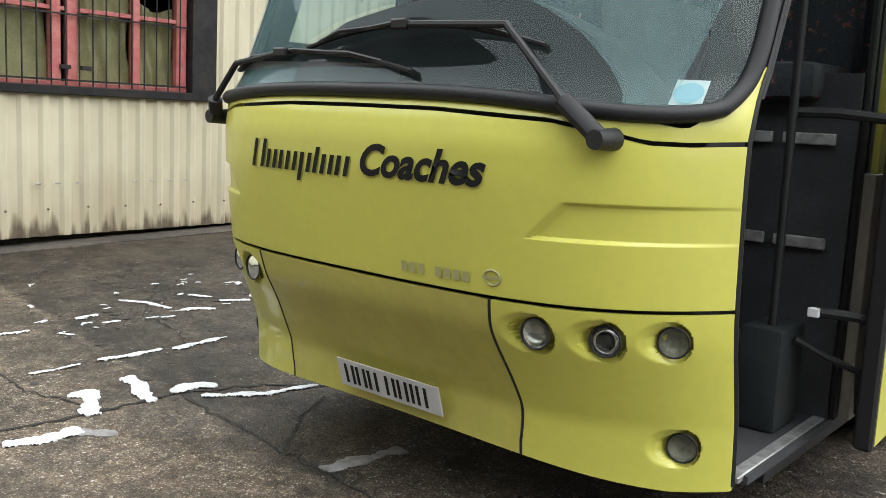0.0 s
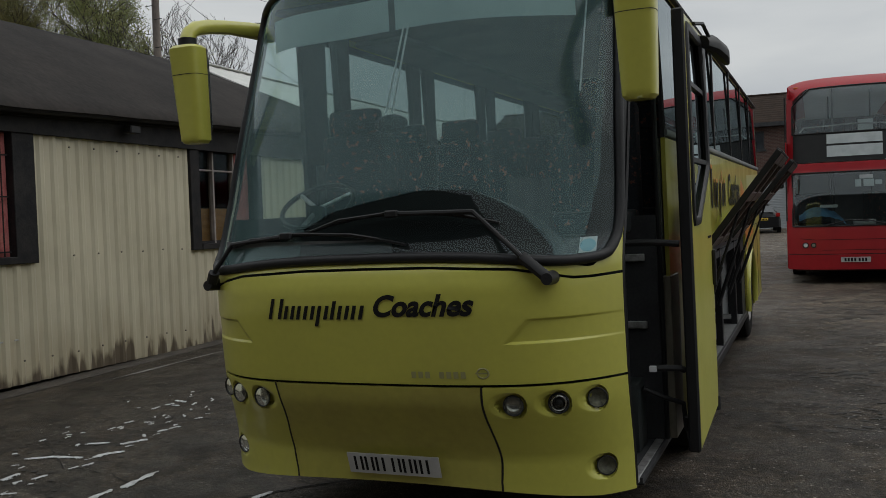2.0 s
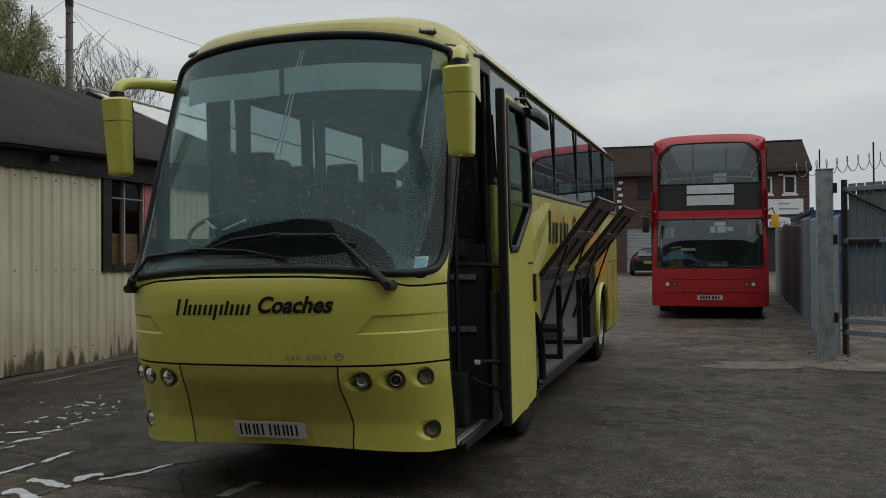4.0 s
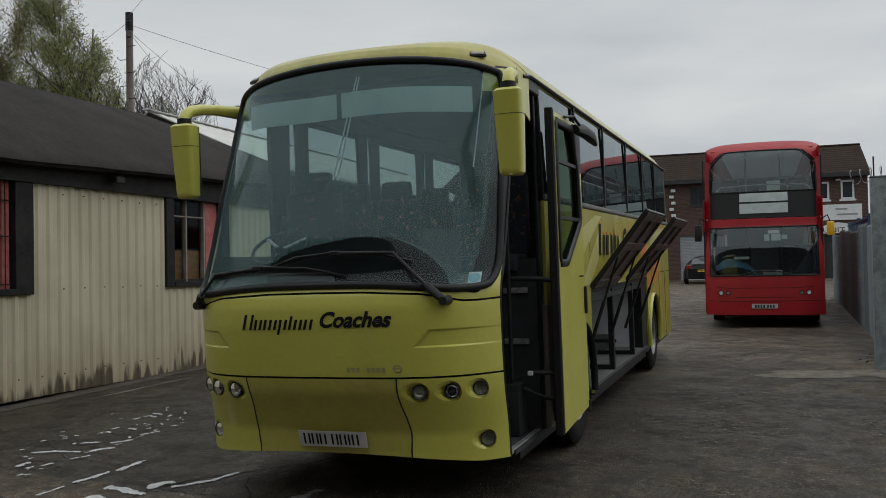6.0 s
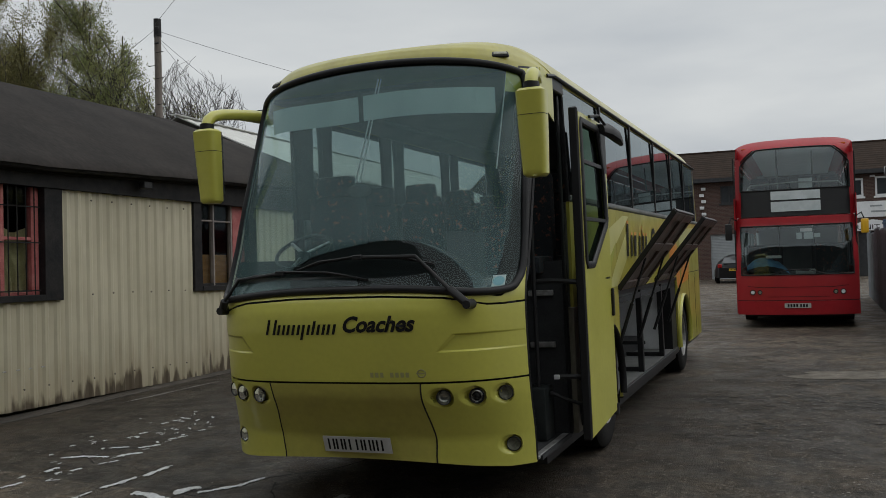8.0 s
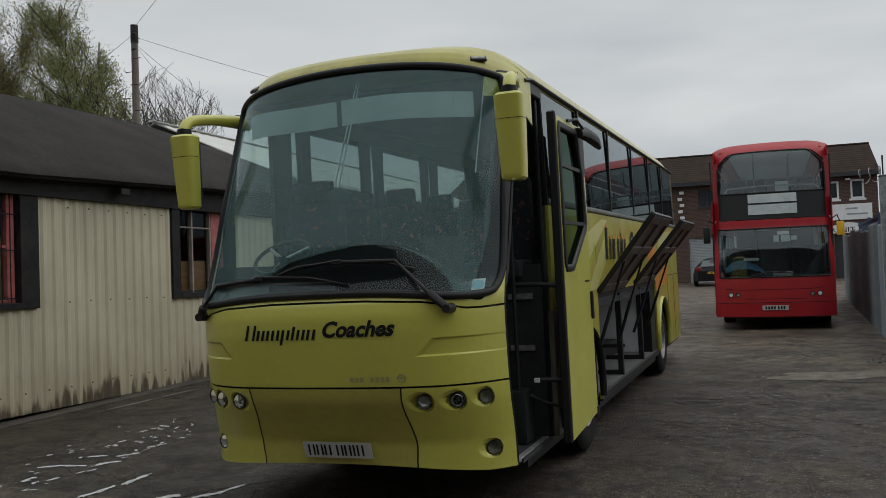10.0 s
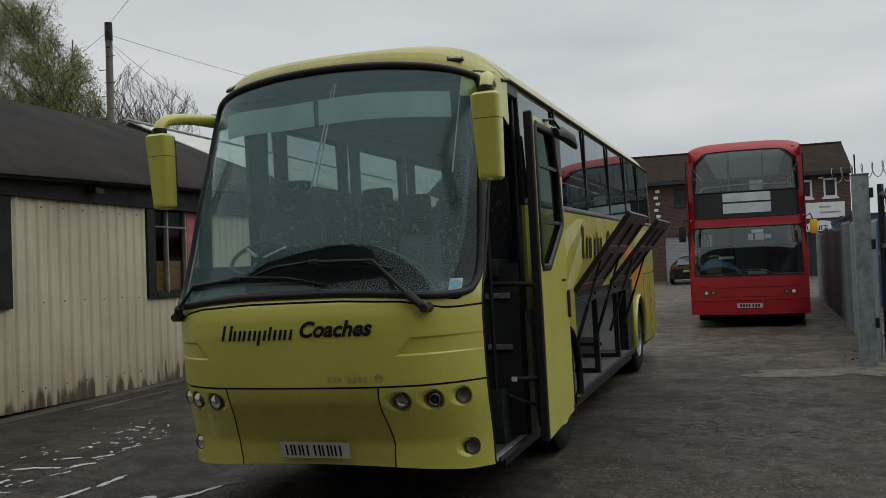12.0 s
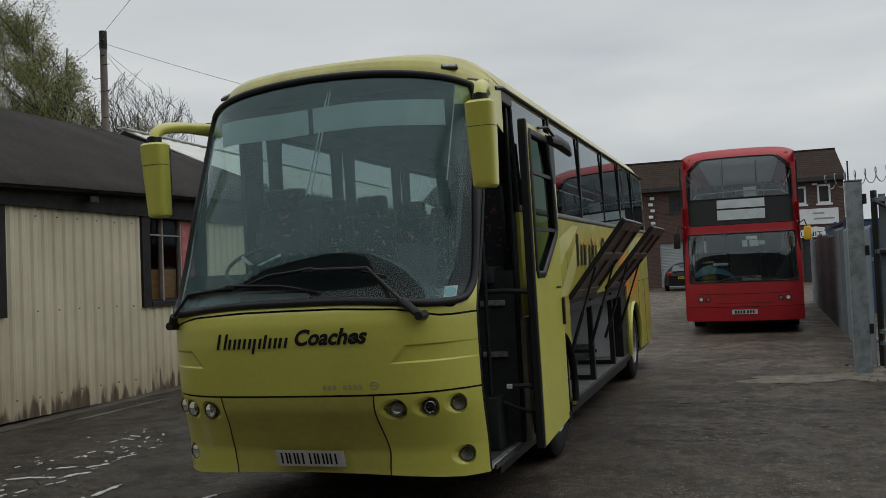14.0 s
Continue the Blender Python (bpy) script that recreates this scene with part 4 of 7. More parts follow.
def bumper(u, v):
    """A bumper skin with dished recesses for the lamps."""
    x, z = u, v
    y = front_y(x, z)
    for lx, lz, r in LAMPS:
        sx, sy = front_slope(lx, lz)
        ds = abs(abs(x) - lx) * math.hypot(1, sx)
        if abs(x) < lx:
            ds *= 0.58
        d = math.hypot(ds, z - lz)
        if d < r * 1.22:
            inward = max(0.0, lx - abs(x)) / max(1e-4, math.hypot(lx - abs(x), z - lz))
            f = min(1.0, max(0.0, (1.22 * r - d) / ((0.20 + 0.75 * inward) * r)))
            y += 0.034 * f ** 0.8 + (0.040 if d < 0.88 * r else 0.0)
    return (x, y, z)


def front_slope(x, z):
    return (front_y(abs(x) + 0.005, z) - front_y(abs(x) - 0.005, z)) / 0.01, 0


RIGHT_END = 0.957
ZB, ZT = 0.335, 0.938


def low_edge(x):
    return 0.398 - 0.052 * min(1.0, (x / 1.05) ** 2)


def lift(x, v):
    """Squeeze the skin's rows upwards so that they end on the lower edge."""
    f = (v - ZB) / (ZT - ZB)
    return low_edge(x) + (ZT - low_edge(x)) * f

# dark carrier behind the skins, showing in the joints
part("carrier", sheet(bmesh.new(), lambda u, v: front(u * 0.992, v, -0.075), xs_dense(-1.23, 1.10, 30), span(0.43, 1.52, 10), 0.02), SEAM, coach)
fine = span(ZB, ZT, 90)
for sgn, nm in ((-1, "bumper_corner"), (1, "bumper_corner")):
    bm = bmesh.new()
    cols = span(0.0, 1.0, 110)

    def skin(u, v, sgn=sgn):
        x0 = seam_x(v) + 0.006
        end = half_width(v) * 0.9999 if sgn < 0 else 1.188
        ua, ub = math.asin(x0 / 1.255), math.asin(min(0.9999, end / 1.255))
        xx = 1.255 * math.sin(ua + (ub - ua) * u)
        return bumper(sgn * xx, lift(xx, v))
    sheet(bm, skin, cols, fine, 0.02)
    part(nm, bm, LIME, coach, smooth=True)
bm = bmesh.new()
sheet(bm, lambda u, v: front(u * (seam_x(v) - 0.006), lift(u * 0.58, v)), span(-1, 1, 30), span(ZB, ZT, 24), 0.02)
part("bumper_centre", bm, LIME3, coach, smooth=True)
for sgn in (-1, 1):
    part("joint_strip", tube(bmesh.new(), [front(sgn * seam_x(v), lift(seam_x(v), v), -0.005) for v in span(ZB, ZT, 40)], 0.0068, 6), SEAM, coach, smooth=True)
# upper panel, between bumper and windscreen
bm = bmesh.new()


def hood_top(x):
    return float(np.interp(abs(x), [0, 0.35, 0.75, 0.90, 1.0, 1.08, 1.27], [1.512, 1.510, 1.490, 1.462, 1.436, 1.434, 1.446]))


sheet(bm, lambda u, v: hood(1.255 * math.sin(u), 0.952 + (hood_top(1.255 * math.sin(u)) - 0.952) * v), span(-math.asin(0.9955), math.asin(0.9466), 300), span(0, 1, 190), 0.02)
part("front_panel", bm, LIME, coach, smooth=True)
# strip under the screen, following the rubber
def screen_low(x):
    return 1.578 - 0.080 * min(1.2, (abs(x) / 1.05) ** 3)


def screen_high(x):
    return 3.195 - 0.075 * x * x


def lip_pt(u, v):
    x = 1.255 * math.sin(u)
    lo = hood_top(x) + 0.014
    hi = screen_low(x) - 0.008 + 0.20 * max(0.0, (abs(x) - 1.07) / 0.118) ** 1.4
    return front(x, lo + (hi - lo) * v)


bm = bmesh.new()
sheet(bm, lip_pt, span(-math.asin(0.9955), math.asin(0.9466), 80), span(0, 1, 10), 0.02)
part("scuttle_lip", bm, LIME, coach, smooth=True)


def screen_pt(s, t, off=0.0, grow=1.0):
    """s and t from -1 to 1 across and up the screen, with rounded corners."""
    k, c = (0.030, 0.035) if t > 0 else (0.040, -0.075)
    x = s * (1.143 - 0.030 * t) * (1 - k * abs(t) ** 8) * grow
    zb, zt = screen_low(x), screen_high(x)
    z = zb + (zt - zb) * (t * grow + 1) / 2 - c * abs(t) ** 3 * abs(s) ** 9
    return front(x, z, off)


tt = [math.sin(a) for a in span(-math.pi / 2, math.pi / 2, 80)]
screen = part("windscreen", sheet(bmesh.new(), lambda u, v: screen_pt(u, v, 0.004), tt, tt), WIND, coach, "large curved tinted windscreen", smooth=True, fix=False)
screen.visible_shadow = False
# painted haze for reflected sky, open low in the middle and kerb-side corner
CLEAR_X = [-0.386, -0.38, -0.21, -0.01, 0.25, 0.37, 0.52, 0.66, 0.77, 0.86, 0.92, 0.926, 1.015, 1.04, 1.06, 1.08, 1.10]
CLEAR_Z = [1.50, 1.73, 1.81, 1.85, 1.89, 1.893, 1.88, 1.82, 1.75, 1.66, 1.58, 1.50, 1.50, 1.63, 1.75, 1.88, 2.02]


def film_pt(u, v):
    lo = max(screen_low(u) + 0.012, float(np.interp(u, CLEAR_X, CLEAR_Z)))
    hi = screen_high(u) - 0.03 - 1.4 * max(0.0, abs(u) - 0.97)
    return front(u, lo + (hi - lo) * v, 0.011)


haze = part("screen_haze", sheet(bmesh.new(), film_pt, sorted(span(-1.08, 1.09, 120) + CLEAR_X[:-1]), span(0, 1, 60)), SCREENHAZE, screen, "streaky painted haze standing in for reflected sky", smooth=True, fix=False)
haze.visible_shadow = False
ring = [(s, -1) for s in tt] + [(1, t) for t in tt[1:]] + [(s, 1) for s in tt[::-1][1:]] + [(-1, t) for t in tt[::-1][1:-1]]
part("screen_rubber", tube(bmesh.new(), [screen_pt(s, t, 0.012, 1.010) for s, t in ring], 0.026, 10, closed=True), RUBBER, coach, smooth=True)

# roof with its domed front
RY = [0.600, 0.625, 0.665, 0.735, 0.86, 1.05, 1.35, 1.9]
RZ = [3.205, 3.255, 3.300, 3.338, 3.368, 3.385, 3.395, 3.40]


def roof_pt(u, k):
    """k steps along the roof: the domed front, then the long back."""
    x = 1.235 * math.sin(u)
    e = abs(x) / 1.235
    i = min(int(k), len(RY) - 1)
    j = min(i + 1, len(RY) - 1)
    f = min(1.0, k - i)
    y, z = RY[i] + (RY[j] - RY[i]) * f, RZ[i] + (RZ[j] - RZ[i]) * f
    drop = 0.10 * e * e * (1 - min(1, k / 5)) + (0.05 + 0.27 * min(1, k / 5)) * e ** 8
    y = y + plan(e, 1.0) * max(0.0, 1 - max(0, k - 3) / 4)
    if k > len(RY) - 1:
        y = 1.9 + (k - (len(RY) - 1)) * 1.0
    yb = max(0.0, y - 9.75) / 0.75
    z -= 0.28 * yb ** 2.2
    return (x * (1 - 0.03 * yb ** 2), y, z - drop)


bm = bmesh.new()
sheet(bm, roof_pt, span(-math.pi / 2, math.pi / 2, 48), span(0, 7, 28) + span(7.5, 15.6, 20), 0.025, (0, 0.3, -0.9))
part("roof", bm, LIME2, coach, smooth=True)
for sgn in (1, -1):
    gb = [(sgn * 1.240, 1.02, 3.055)] + [(sgn * 1.248, y, 3.085) for y in span(1.20, 10.1, 12)]
    part("gutter_rail", tube(bmesh.new(), gb, (0.016, 0.020), 8, flat=(0, 0, 1)), BLACK, coach, smooth=True)
for sgn in (1, -1):
    part("dome_corner", sheet(bmesh.new(), lambda u, v, sgn=sgn: front(sgn * (1.0 + (0.975 * half_width(v) - 1.0) * u), v, -0.004), span(0, 1, 8), span(2.93, 3.12, 6), 0.008), LIME, coach, smooth=True)
# marker lamps on the dome
for sgn in (1, -1):
    p = roof_pt(math.asin(0.945 / 1.235) * sgn, 1.5)
    m = Matrix.Translation(p) @ pose(0, 0, 0, 42, 0, 30 * sgn)
    ml = part("marker_lamp", box(bmesh.new(), -0.065, 0.065, -0.030, 0.030, -0.010, 0.014, 0.008, m), BLACK, coach, "dark roof marker lamp")
    part("marker_lens", box(bmesh.new(), -0.050, 0.050, -0.018, 0.018, 0.012, 0.018, 0.003, m), LAMPB, ml)

# pillars either side of the screen
for sgn in (-1, 1):
    bm = bmesh.new()
    zz = span(1.58, 3.14, 20)

    def pillar(u, v, sgn=sgn):
        w = half_width(v)
        x = (1.06 + (w * (0.999 if sgn < 0 else 0.955) - 1.06) * u) * sgn
        return front(x, v, -0.012)
    sheet(bm, pillar, span(0, 1, 8), zz, 0.02)
    part("front_pillar", bm, BLACK, coach, smooth=True)


# side panels
def side_face(sgn, yz_outline, holes=(), x=1.27, thick=0.025):
    """A flat side panel in the wall plane, from its outline in length and height."""
    def place(p):
        return (sgn * half_width(p[1]) * x / 1.27, p[0], p[1])
    return plate_shape(bmesh.new(), yz_outline, holes, place, thick, (-sgn, 0, 0))


def arch_cut(y0, y1, z0, z1, yc, r=0.60, n=16):
    """A panel outline with a wheel arch cut out of its lower edge."""
    pts = [(y0, z1), (y0, z0)] if y0 < yc - r else [(y0, z1)]
    h = math.sqrt(max(0.0, r * r - (0.5 - z0) ** 2))
    a = math.degrees(math.asin((z0 - 0.5) / r))
    pts += [(y, z) for y, z in arc(yc, 0.5, r, 180 - a, a, n) if y0 <= y <= y1 and z >= z0 - 1e-6]
    pts += [(y1, z0), (y1, z1)]
    return pts


WAIST = 2.155
WY = [1.50, 2.76, 4.25, 5.82, 7.25, 8.60, 9.95]
WY_FAR = [1.80, 3.45, 5.13, 6.81, 8.49, 9.95]
FRONT_AXLE, REAR_AXLE = 2.68, 8.03
for sgn in (1, -1):
    y_start = 1.50 if sgn > 0 else 1.52
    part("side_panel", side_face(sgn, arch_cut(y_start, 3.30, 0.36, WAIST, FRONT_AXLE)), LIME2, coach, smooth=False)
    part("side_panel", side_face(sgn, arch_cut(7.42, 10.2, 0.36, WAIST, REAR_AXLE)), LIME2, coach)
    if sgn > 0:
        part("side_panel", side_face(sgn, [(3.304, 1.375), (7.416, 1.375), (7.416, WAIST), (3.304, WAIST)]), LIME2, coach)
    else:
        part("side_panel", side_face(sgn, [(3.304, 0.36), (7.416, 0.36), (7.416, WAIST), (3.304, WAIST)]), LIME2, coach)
    # glazing band: black frame with panes
    holes = []
    wy = WY if sgn > 0 else WY_FAR
    for a, b in zip(wy, wy[1:]):
        holes.append([(a + 0.035, 2.235), (b - 0.035, 2.235), (b - 0.035, 3.04), (a + 0.035, 3.04)])
    y0 = 1.50 if sgn > 0 else 1.52
    part("window_surround", side_face(sgn, [(y0, WAIST + 0.004), (10.2, WAIST + 0.004), (10.2, 3.09), (y0, 3.09)], holes, 1.268), BLACK, coach)
    for a, b in zip(wy, wy[1:]):
        bm = bmesh.new()
        pw = sheet(bm, lambda u, v, a=a, b=b, sgn=sgn: (sgn * half_width(v) * (1.275 if sgn > 0 else 1.262) / 1.27, u, v), [a + 0.012, b - 0.012], [2.21, 2.6, 3.07])
        pane = part("window_pane", bm, SIDEG if sgn > 0 else DIMG, coach, "tinted side window pane" if sgn > 0 else "", fix=False)
        pane.visible_shadow = False
    for a in wy[1:-1]:
        part("window_divider", B(min(sgn * 1.242, sgn * 1.261), max(sgn * 1.242, sgn * 1.261), a - 0.022, a + 0.022, 2.20, 3.08, 0.004), RUBBER, coach)
    part("waist_trim", tube(bmesh.new(), [(sgn * 1.256, y, WAIST + 0.03) for y in (y_start, 6.0, 10.2)], (0.022, 0.010), 8, flat=(0, 0, 1)), INGREY, coach)
# driver's quarter: lime below, a clear side window above
def quarter(u, v):
    return (-half_width(v), front_y(half_width(v), v) * (1 - u) + 1.52 * u, v)


part("side_panel", sheet(bmesh.new(), quarter, [0, 1], span(0.36, 1.46, 10), 0.02, (1, 0, 0)), LIME, coach)
part("quarter_sill", sheet(bmesh.new(), quarter, [0, 1], span(1.47, 1.80, 4), 0.02, (1, 0, 0)), BLACK, coach)
part("quarter_header", sheet(bmesh.new(), quarter, [0, 1], span(2.98, 3.10, 3), 0.02, (1, 0, 0)), BLACK, coach)
part("quarter_post", B(-1.245, -1.205, 1.50, 1.80, 1.80, 3.09, 0.004), BLACK, coach)
qp = part("driver_window", sheet(bmesh.new(), quarter, [0, 1], span(1.79, 2.99, 10)), CLEARG, coach, "clear driver's side window", smooth=True, fix=False)
qp.visible_shadow = False
# rounded rear
bm = bmesh.new()
sheet(bm, lambda u, v: (half_width(v) * math.copysign(min(1, abs(math.sin(u)) ** 0.55), u), 10.15 + 0.35 * math.cos(u) ** 0.6 - 0.08 * max(0, v - 2.2), v),
      span(-math.pi / 2, math.pi / 2, 24), span(0.36, 3.12, 12), 0.02, (0, -1, 0))
part("rear_panel", bm, LIME2, coach, smooth=True)

# underside, bulkheads and bay
part("chassis", B(-1.05, 1.15, 0.9, 2.2, 0.24, 0.33), BLACK, coach)
part("chassis", B(-1.2, 1.2, 3.35, 7.35, 0.26, 0.36), BLACK, coach)
part("chassis", B(-1.2, 1.2, 8.65, 10.2, 0.30, 0.36), BLACK, coach)
part("chassis", B(-0.75, 0.75, 2.0, 8.9, 0.30, 0.60), BLACK, coach)
part("bay_sill", B(1.10, 1.242, 3.32, 7.42, 0.335, 0.405, 0.006), BLACK, coach)
part("bay_floor", B(-1.15, 1.22, 3.33, 7.40, 0.385, 0.418), BAYFLOOR, coach)
part("bay_back_lining", B(0.36, 0.40, 3.33, 7.40, 0.42, 1.30), BAYGREY, coach, "pale grey lining of the luggage bay")
part("bay_bulkhead", B(-1.15, 1.20, 3.30, 3.33, 0.38, 1.37), INGREY, coach)
part("bay_bulkhead", B(-1.15, 1.06, 7.0, 7.03, 0.42, 1.30), WHITE, coach, "pale grey rear panel of the luggage bay")
part("bay_jamb", B(1.06, 1.22, 6.98, 7.42, 0.38, 1.37, 0.006), BLACK, coach)
for yb in (4.67, 6.17):
    part("bay_post", B(1.165, 1.225, yb - 0.035, yb + 0.035, 0.41, 1.37, 0.005), BLACK, coach)
    part("bay_crossmember", B(0.67, 1.18, yb - 0.025, yb + 0.025, 0.42, 0.47, 0.004), BLACK, coach)
part("bay_rail", B(0.62, 1.20, 4.92, 4.96, 0.69, 0.73, 0.006), BLACK, coach)
part("bay_header", B(1.16, 1.242, 3.32, 7.42, 1.33, 1.372, 0.004), BLACK, coach)
for y0, y1 in ((2.06, 2.08), (3.27, 3.29), (7.43, 7.45), (8.65, 8.67)):
    part("wheel_bulkhead", B(-1.2, 1.2, y0, y1, 0.40, 1.24), BLACK, coach)
part("deck", B(-1.22, 1.22, 1.5, 10.1, 1.24, 1.30), DARKIN, coach)


def flap(y0, y1, tip):
    """A raised luggage flap: outer skin, inner pan and edge ribs."""
    hinge = Vector((1.265, 0, 1.375))
    d = Vector((tip[0] - hinge.x, 0, tip[1] - hinge.z))
    ln = d.length
    d.normalize()
    nrm = Vector((-d.z, 0, d.x))
    if nrm.z < 0:
        nrm = -nrm

    def at(a, b, y):
        p = hinge + d * a + nrm * b * 0.6
        return (p.x, y, p.z)

    def slab(a0, a1, b0, b1, ya, yb):
        bm = bmesh.new()
        vs = [bm.verts.new(at(a, b, y)) for a in (a0, a1) for b in (b0, b1) for y in (ya, yb)]
        for q in ((0, 1, 3, 2), (4, 6, 7, 5), (0, 4, 5, 1), (2, 3, 7, 6), (0, 2, 6, 4), (1, 5, 7, 3)):
            bm.faces.new([vs[i] for i in q])
        bmesh.ops.recalc_face_normals(bm, faces=bm.faces[:])
        bmesh.ops.bevel(bm, geom=bm.edges[:], offset=0.004, segments=1, affect="EDGES")
        return bm
    f = part("luggage_flap", slab(0, ln, 0.050, 0.064, y0, y1), LIME2, coach, "raised luggage flap with dark inner pan")
    part("flap_inner", slab(0.02, ln - 0.02, 0.030, 0.046, y0 + 0.02, y1 - 0.02), FLAPIN, f)
    for ya, yb in ((y0 + 0.004, y0 + 0.05), (y1 - 0.05, y1 - 0.004), (y0 + (y1 - y0) * 0.5 - 0.03, y0 + (y1 - y0) * 0.5 + 0.03)):
        part("flap_rib", slab(0.01, ln - 0.01, -0.012, 0.030, ya, yb), FLAPIN, f)
    for a in (0.01, ln * 0.5, ln - 0.10):
        part("flap_rib", slab(a, a + 0.09, -0.008, 0.028, y0 + 0.05, y1 - 0.05), FLAPIN, f)
    part("flap_edge", slab(ln - 0.008, ln + 0.010, -0.012, 0.070, y0 - 0.004, y1 + 0.004), BLACK, f)
    for ya in (y0 - 0.010, y1 + 0.002):
        part("flap_edge", slab(0.0, ln, -0.012, 0.068, ya, ya + 0.008), BLACK, f)
    for yy in (y0 + 0.12, y1 - 0.12):
        bm = bmesh.new()
        rod(bm, (1.20, yy, 0.80), Vector(at(ln * 0.42, 0.0, yy)), 0.011)
        rod(bm, (1.20, yy, 0.80), Vector((1.20, yy, 0.80)) * 0.5 + Vector(at(ln * 0.42, 0.0, yy)) * 0.5, 0.018)
        part("gas_strut", bm, BLACK, f, smooth=True)
    return f


FLAPIN = mat("flap_inner_brown", (0.060, 0.044, 0.038), 0.35, second=(0.095, 0.065, 0.052), scale=6, grain=0.2, rough_var=0.2)
flap(3.28, 4.70, (1.835, 2.105))
flap(5.50, 6.95, (1.865, 2.095))


def wheel(y, sgn):
    w = thing("wheel", "", "")
    w.parent = coach
    w.matrix_basis = pose(sgn * 1.08, y, 0.50)
    bm = bmesh.new()
    prof = [(0.29, -0.13), (0.33, -0.145), (0.42, -0.150), (0.475, -0.135), (0.50, -0.11), (0.50, 0.11), (0.475, 0.135), (0.42, 0.150), (0.33, 0.145), (0.29, 0.13)]
    n = 40
    rings = [[bm.verts.new((px, r * math.cos(k * math.tau / n), r * math.sin(k * math.tau / n))) for r, px in prof] for k in range(n)]
    for k in range(n):
        for j in range(len(prof) - 1):
            bm.faces.new((rings[k][j], rings[k][j + 1], rings[(k + 1) % n][j + 1], rings[(k + 1) % n][j]))
    tyre = part("tyre", bm, TYRE, w, smooth=True)
    bm = bmesh.new()
    prof = [(0.30, 0.13), (0.285, 0.142), (0.27, 0.13), (0.26, 0.05), (0.20, 0.03), (0.17, 0.09), (0.10, 0.115), (0.0, 0.12)]
    rings = [[bm.verts.new((sgn * px, r * math.cos(k * math.tau / n), r * math.sin(k * math.tau / n))) for r, px in prof[:-1]] for k in range(n)]
    for k in range(n):
        for j in range(len(prof) - 2):
            bm.faces.new((rings[k][j], rings[k][j + 1], rings[(k + 1) % n][j + 1], rings[(k + 1) % n][j]))
    bm.faces.new([rings[k][-1] for k in range(n)])
    rim = part("rim", bm, STEEL, w, smooth=True)
    bm = bmesh.new()
    for k in range(10):
        a = k * math.tau / 10
        rod(bm, (sgn * 0.03, 0.222 * math.cos(a), 0.222 * math.sin(a)), (sgn * 0.075, 0.222 * math.cos(a), 0.222 * math.sin(a)), 0.016, 6)
    part("wheel_nuts", bm, CHROME, rim)
    return w


for yy in (FRONT_AXLE, REAR_AXLE):
    for s in (1, -1):
        wheel(yy, s)
        bm = tube(bmesh.new(), [(s * 1.255, a, b) for a, b in arc(yy, 0.5, 0.605, 190, -10, 22)], (0.035, 0.016), 8, flat=(1, 0, 0))
        part("arch_trim", bm, LIME if yy > 5 else BLACK, coach, smooth=True)

# ---- coach: lamps, plate, lettering ----
def lamp_at(x, z, r, style, right):
    sgn = 1 if x > 0 else -1
    y = front_y(x, z)
    sl = front_slope(x, z)[0]
    ang = math.degrees(math.atan(sl)) * 0.45
    m = Matrix.Translation((x, y + 0.018, z)) @ pose(0, 0, 0, 0, 0, ang * sgn)
    h = part("headlamp", tube(bmesh.new(), [m @ Vector((r * math.cos(a), -0.004, r * math.sin(a))) for a in span(0, math.tau, 24)[:-1]], 0.0032, 6, closed=True), BLACK, coach, "round front lamp in a dished recess", smooth=True)
    bm = bmesh.new()
    n = 20
    prof = [(1.0, 0.0), (0.90, 0.012), (0.62, 0.024), (0.30, 0.030)]
    rings = [[bm.verts.new(m @ Vector((r * q * math.cos(k * math.tau / n), d, r * q * math.sin(k * math.tau / n)))) for q, d in prof] for k in range(n)]
    for k in range(n):
        for j in range(len(prof) - 1):
            bm.faces.new((rings[k][j], rings[k][j + 1], rings[(k + 1) % n][j + 1], rings[(k + 1) % n][j]))
    bm.faces.new([rings[k][-1] for k in range(n)])
    part("reflector", bm, LAMPR if style else LAMPB, h, smooth=True)
    if style == 2:
        bm = bmesh.new()
        bmesh.ops.create_uvsphere(bm, u_segments=14, v_segments=8, radius=r * 0.50, matrix=m @ Matrix.Translation((0, 0.022, 0)))
        part("projector", bm, BLACK, h, smooth=True)
        part("lamp_ring", tube(bmesh.new(), [m @ Vector((r * 0.72 * math.cos(a), 0.004, r * 0.72 * math.sin(a))) for a in span(0, math.tau, 24)[:-1]], (0.006, 0.004), 8, closed=True), CHROME, h, smooth=True)
    bm = bmesh.new()
    sheet(bm, lambda u, v: m @ Vector((r * 0.97 * v * math.cos(u), -0.008 * (1 - v * v) - 0.002, r * 0.97 * v * math.sin(u))), span(0, math.tau, 22), [0.02, 0.4, 0.75, 1.0])
    g = part("lens", bm, LENSG, h, smooth=True, fix=False)
    g.visible_shadow = False


for i, (lx, lz, r) in enumerate(LAMPS):
    lamp_at(lx, lz, r * 0.87, (1, 2, 0, 0)[i], True)
    lamp_at(-lx, lz, r * 0.92, (1, 2, 0, 0)[i], False)

# number plate, its characters as plain bars
def plate_y(x, z):
    return 0.125 - 0.30 * (z - 0.50) * 1.0


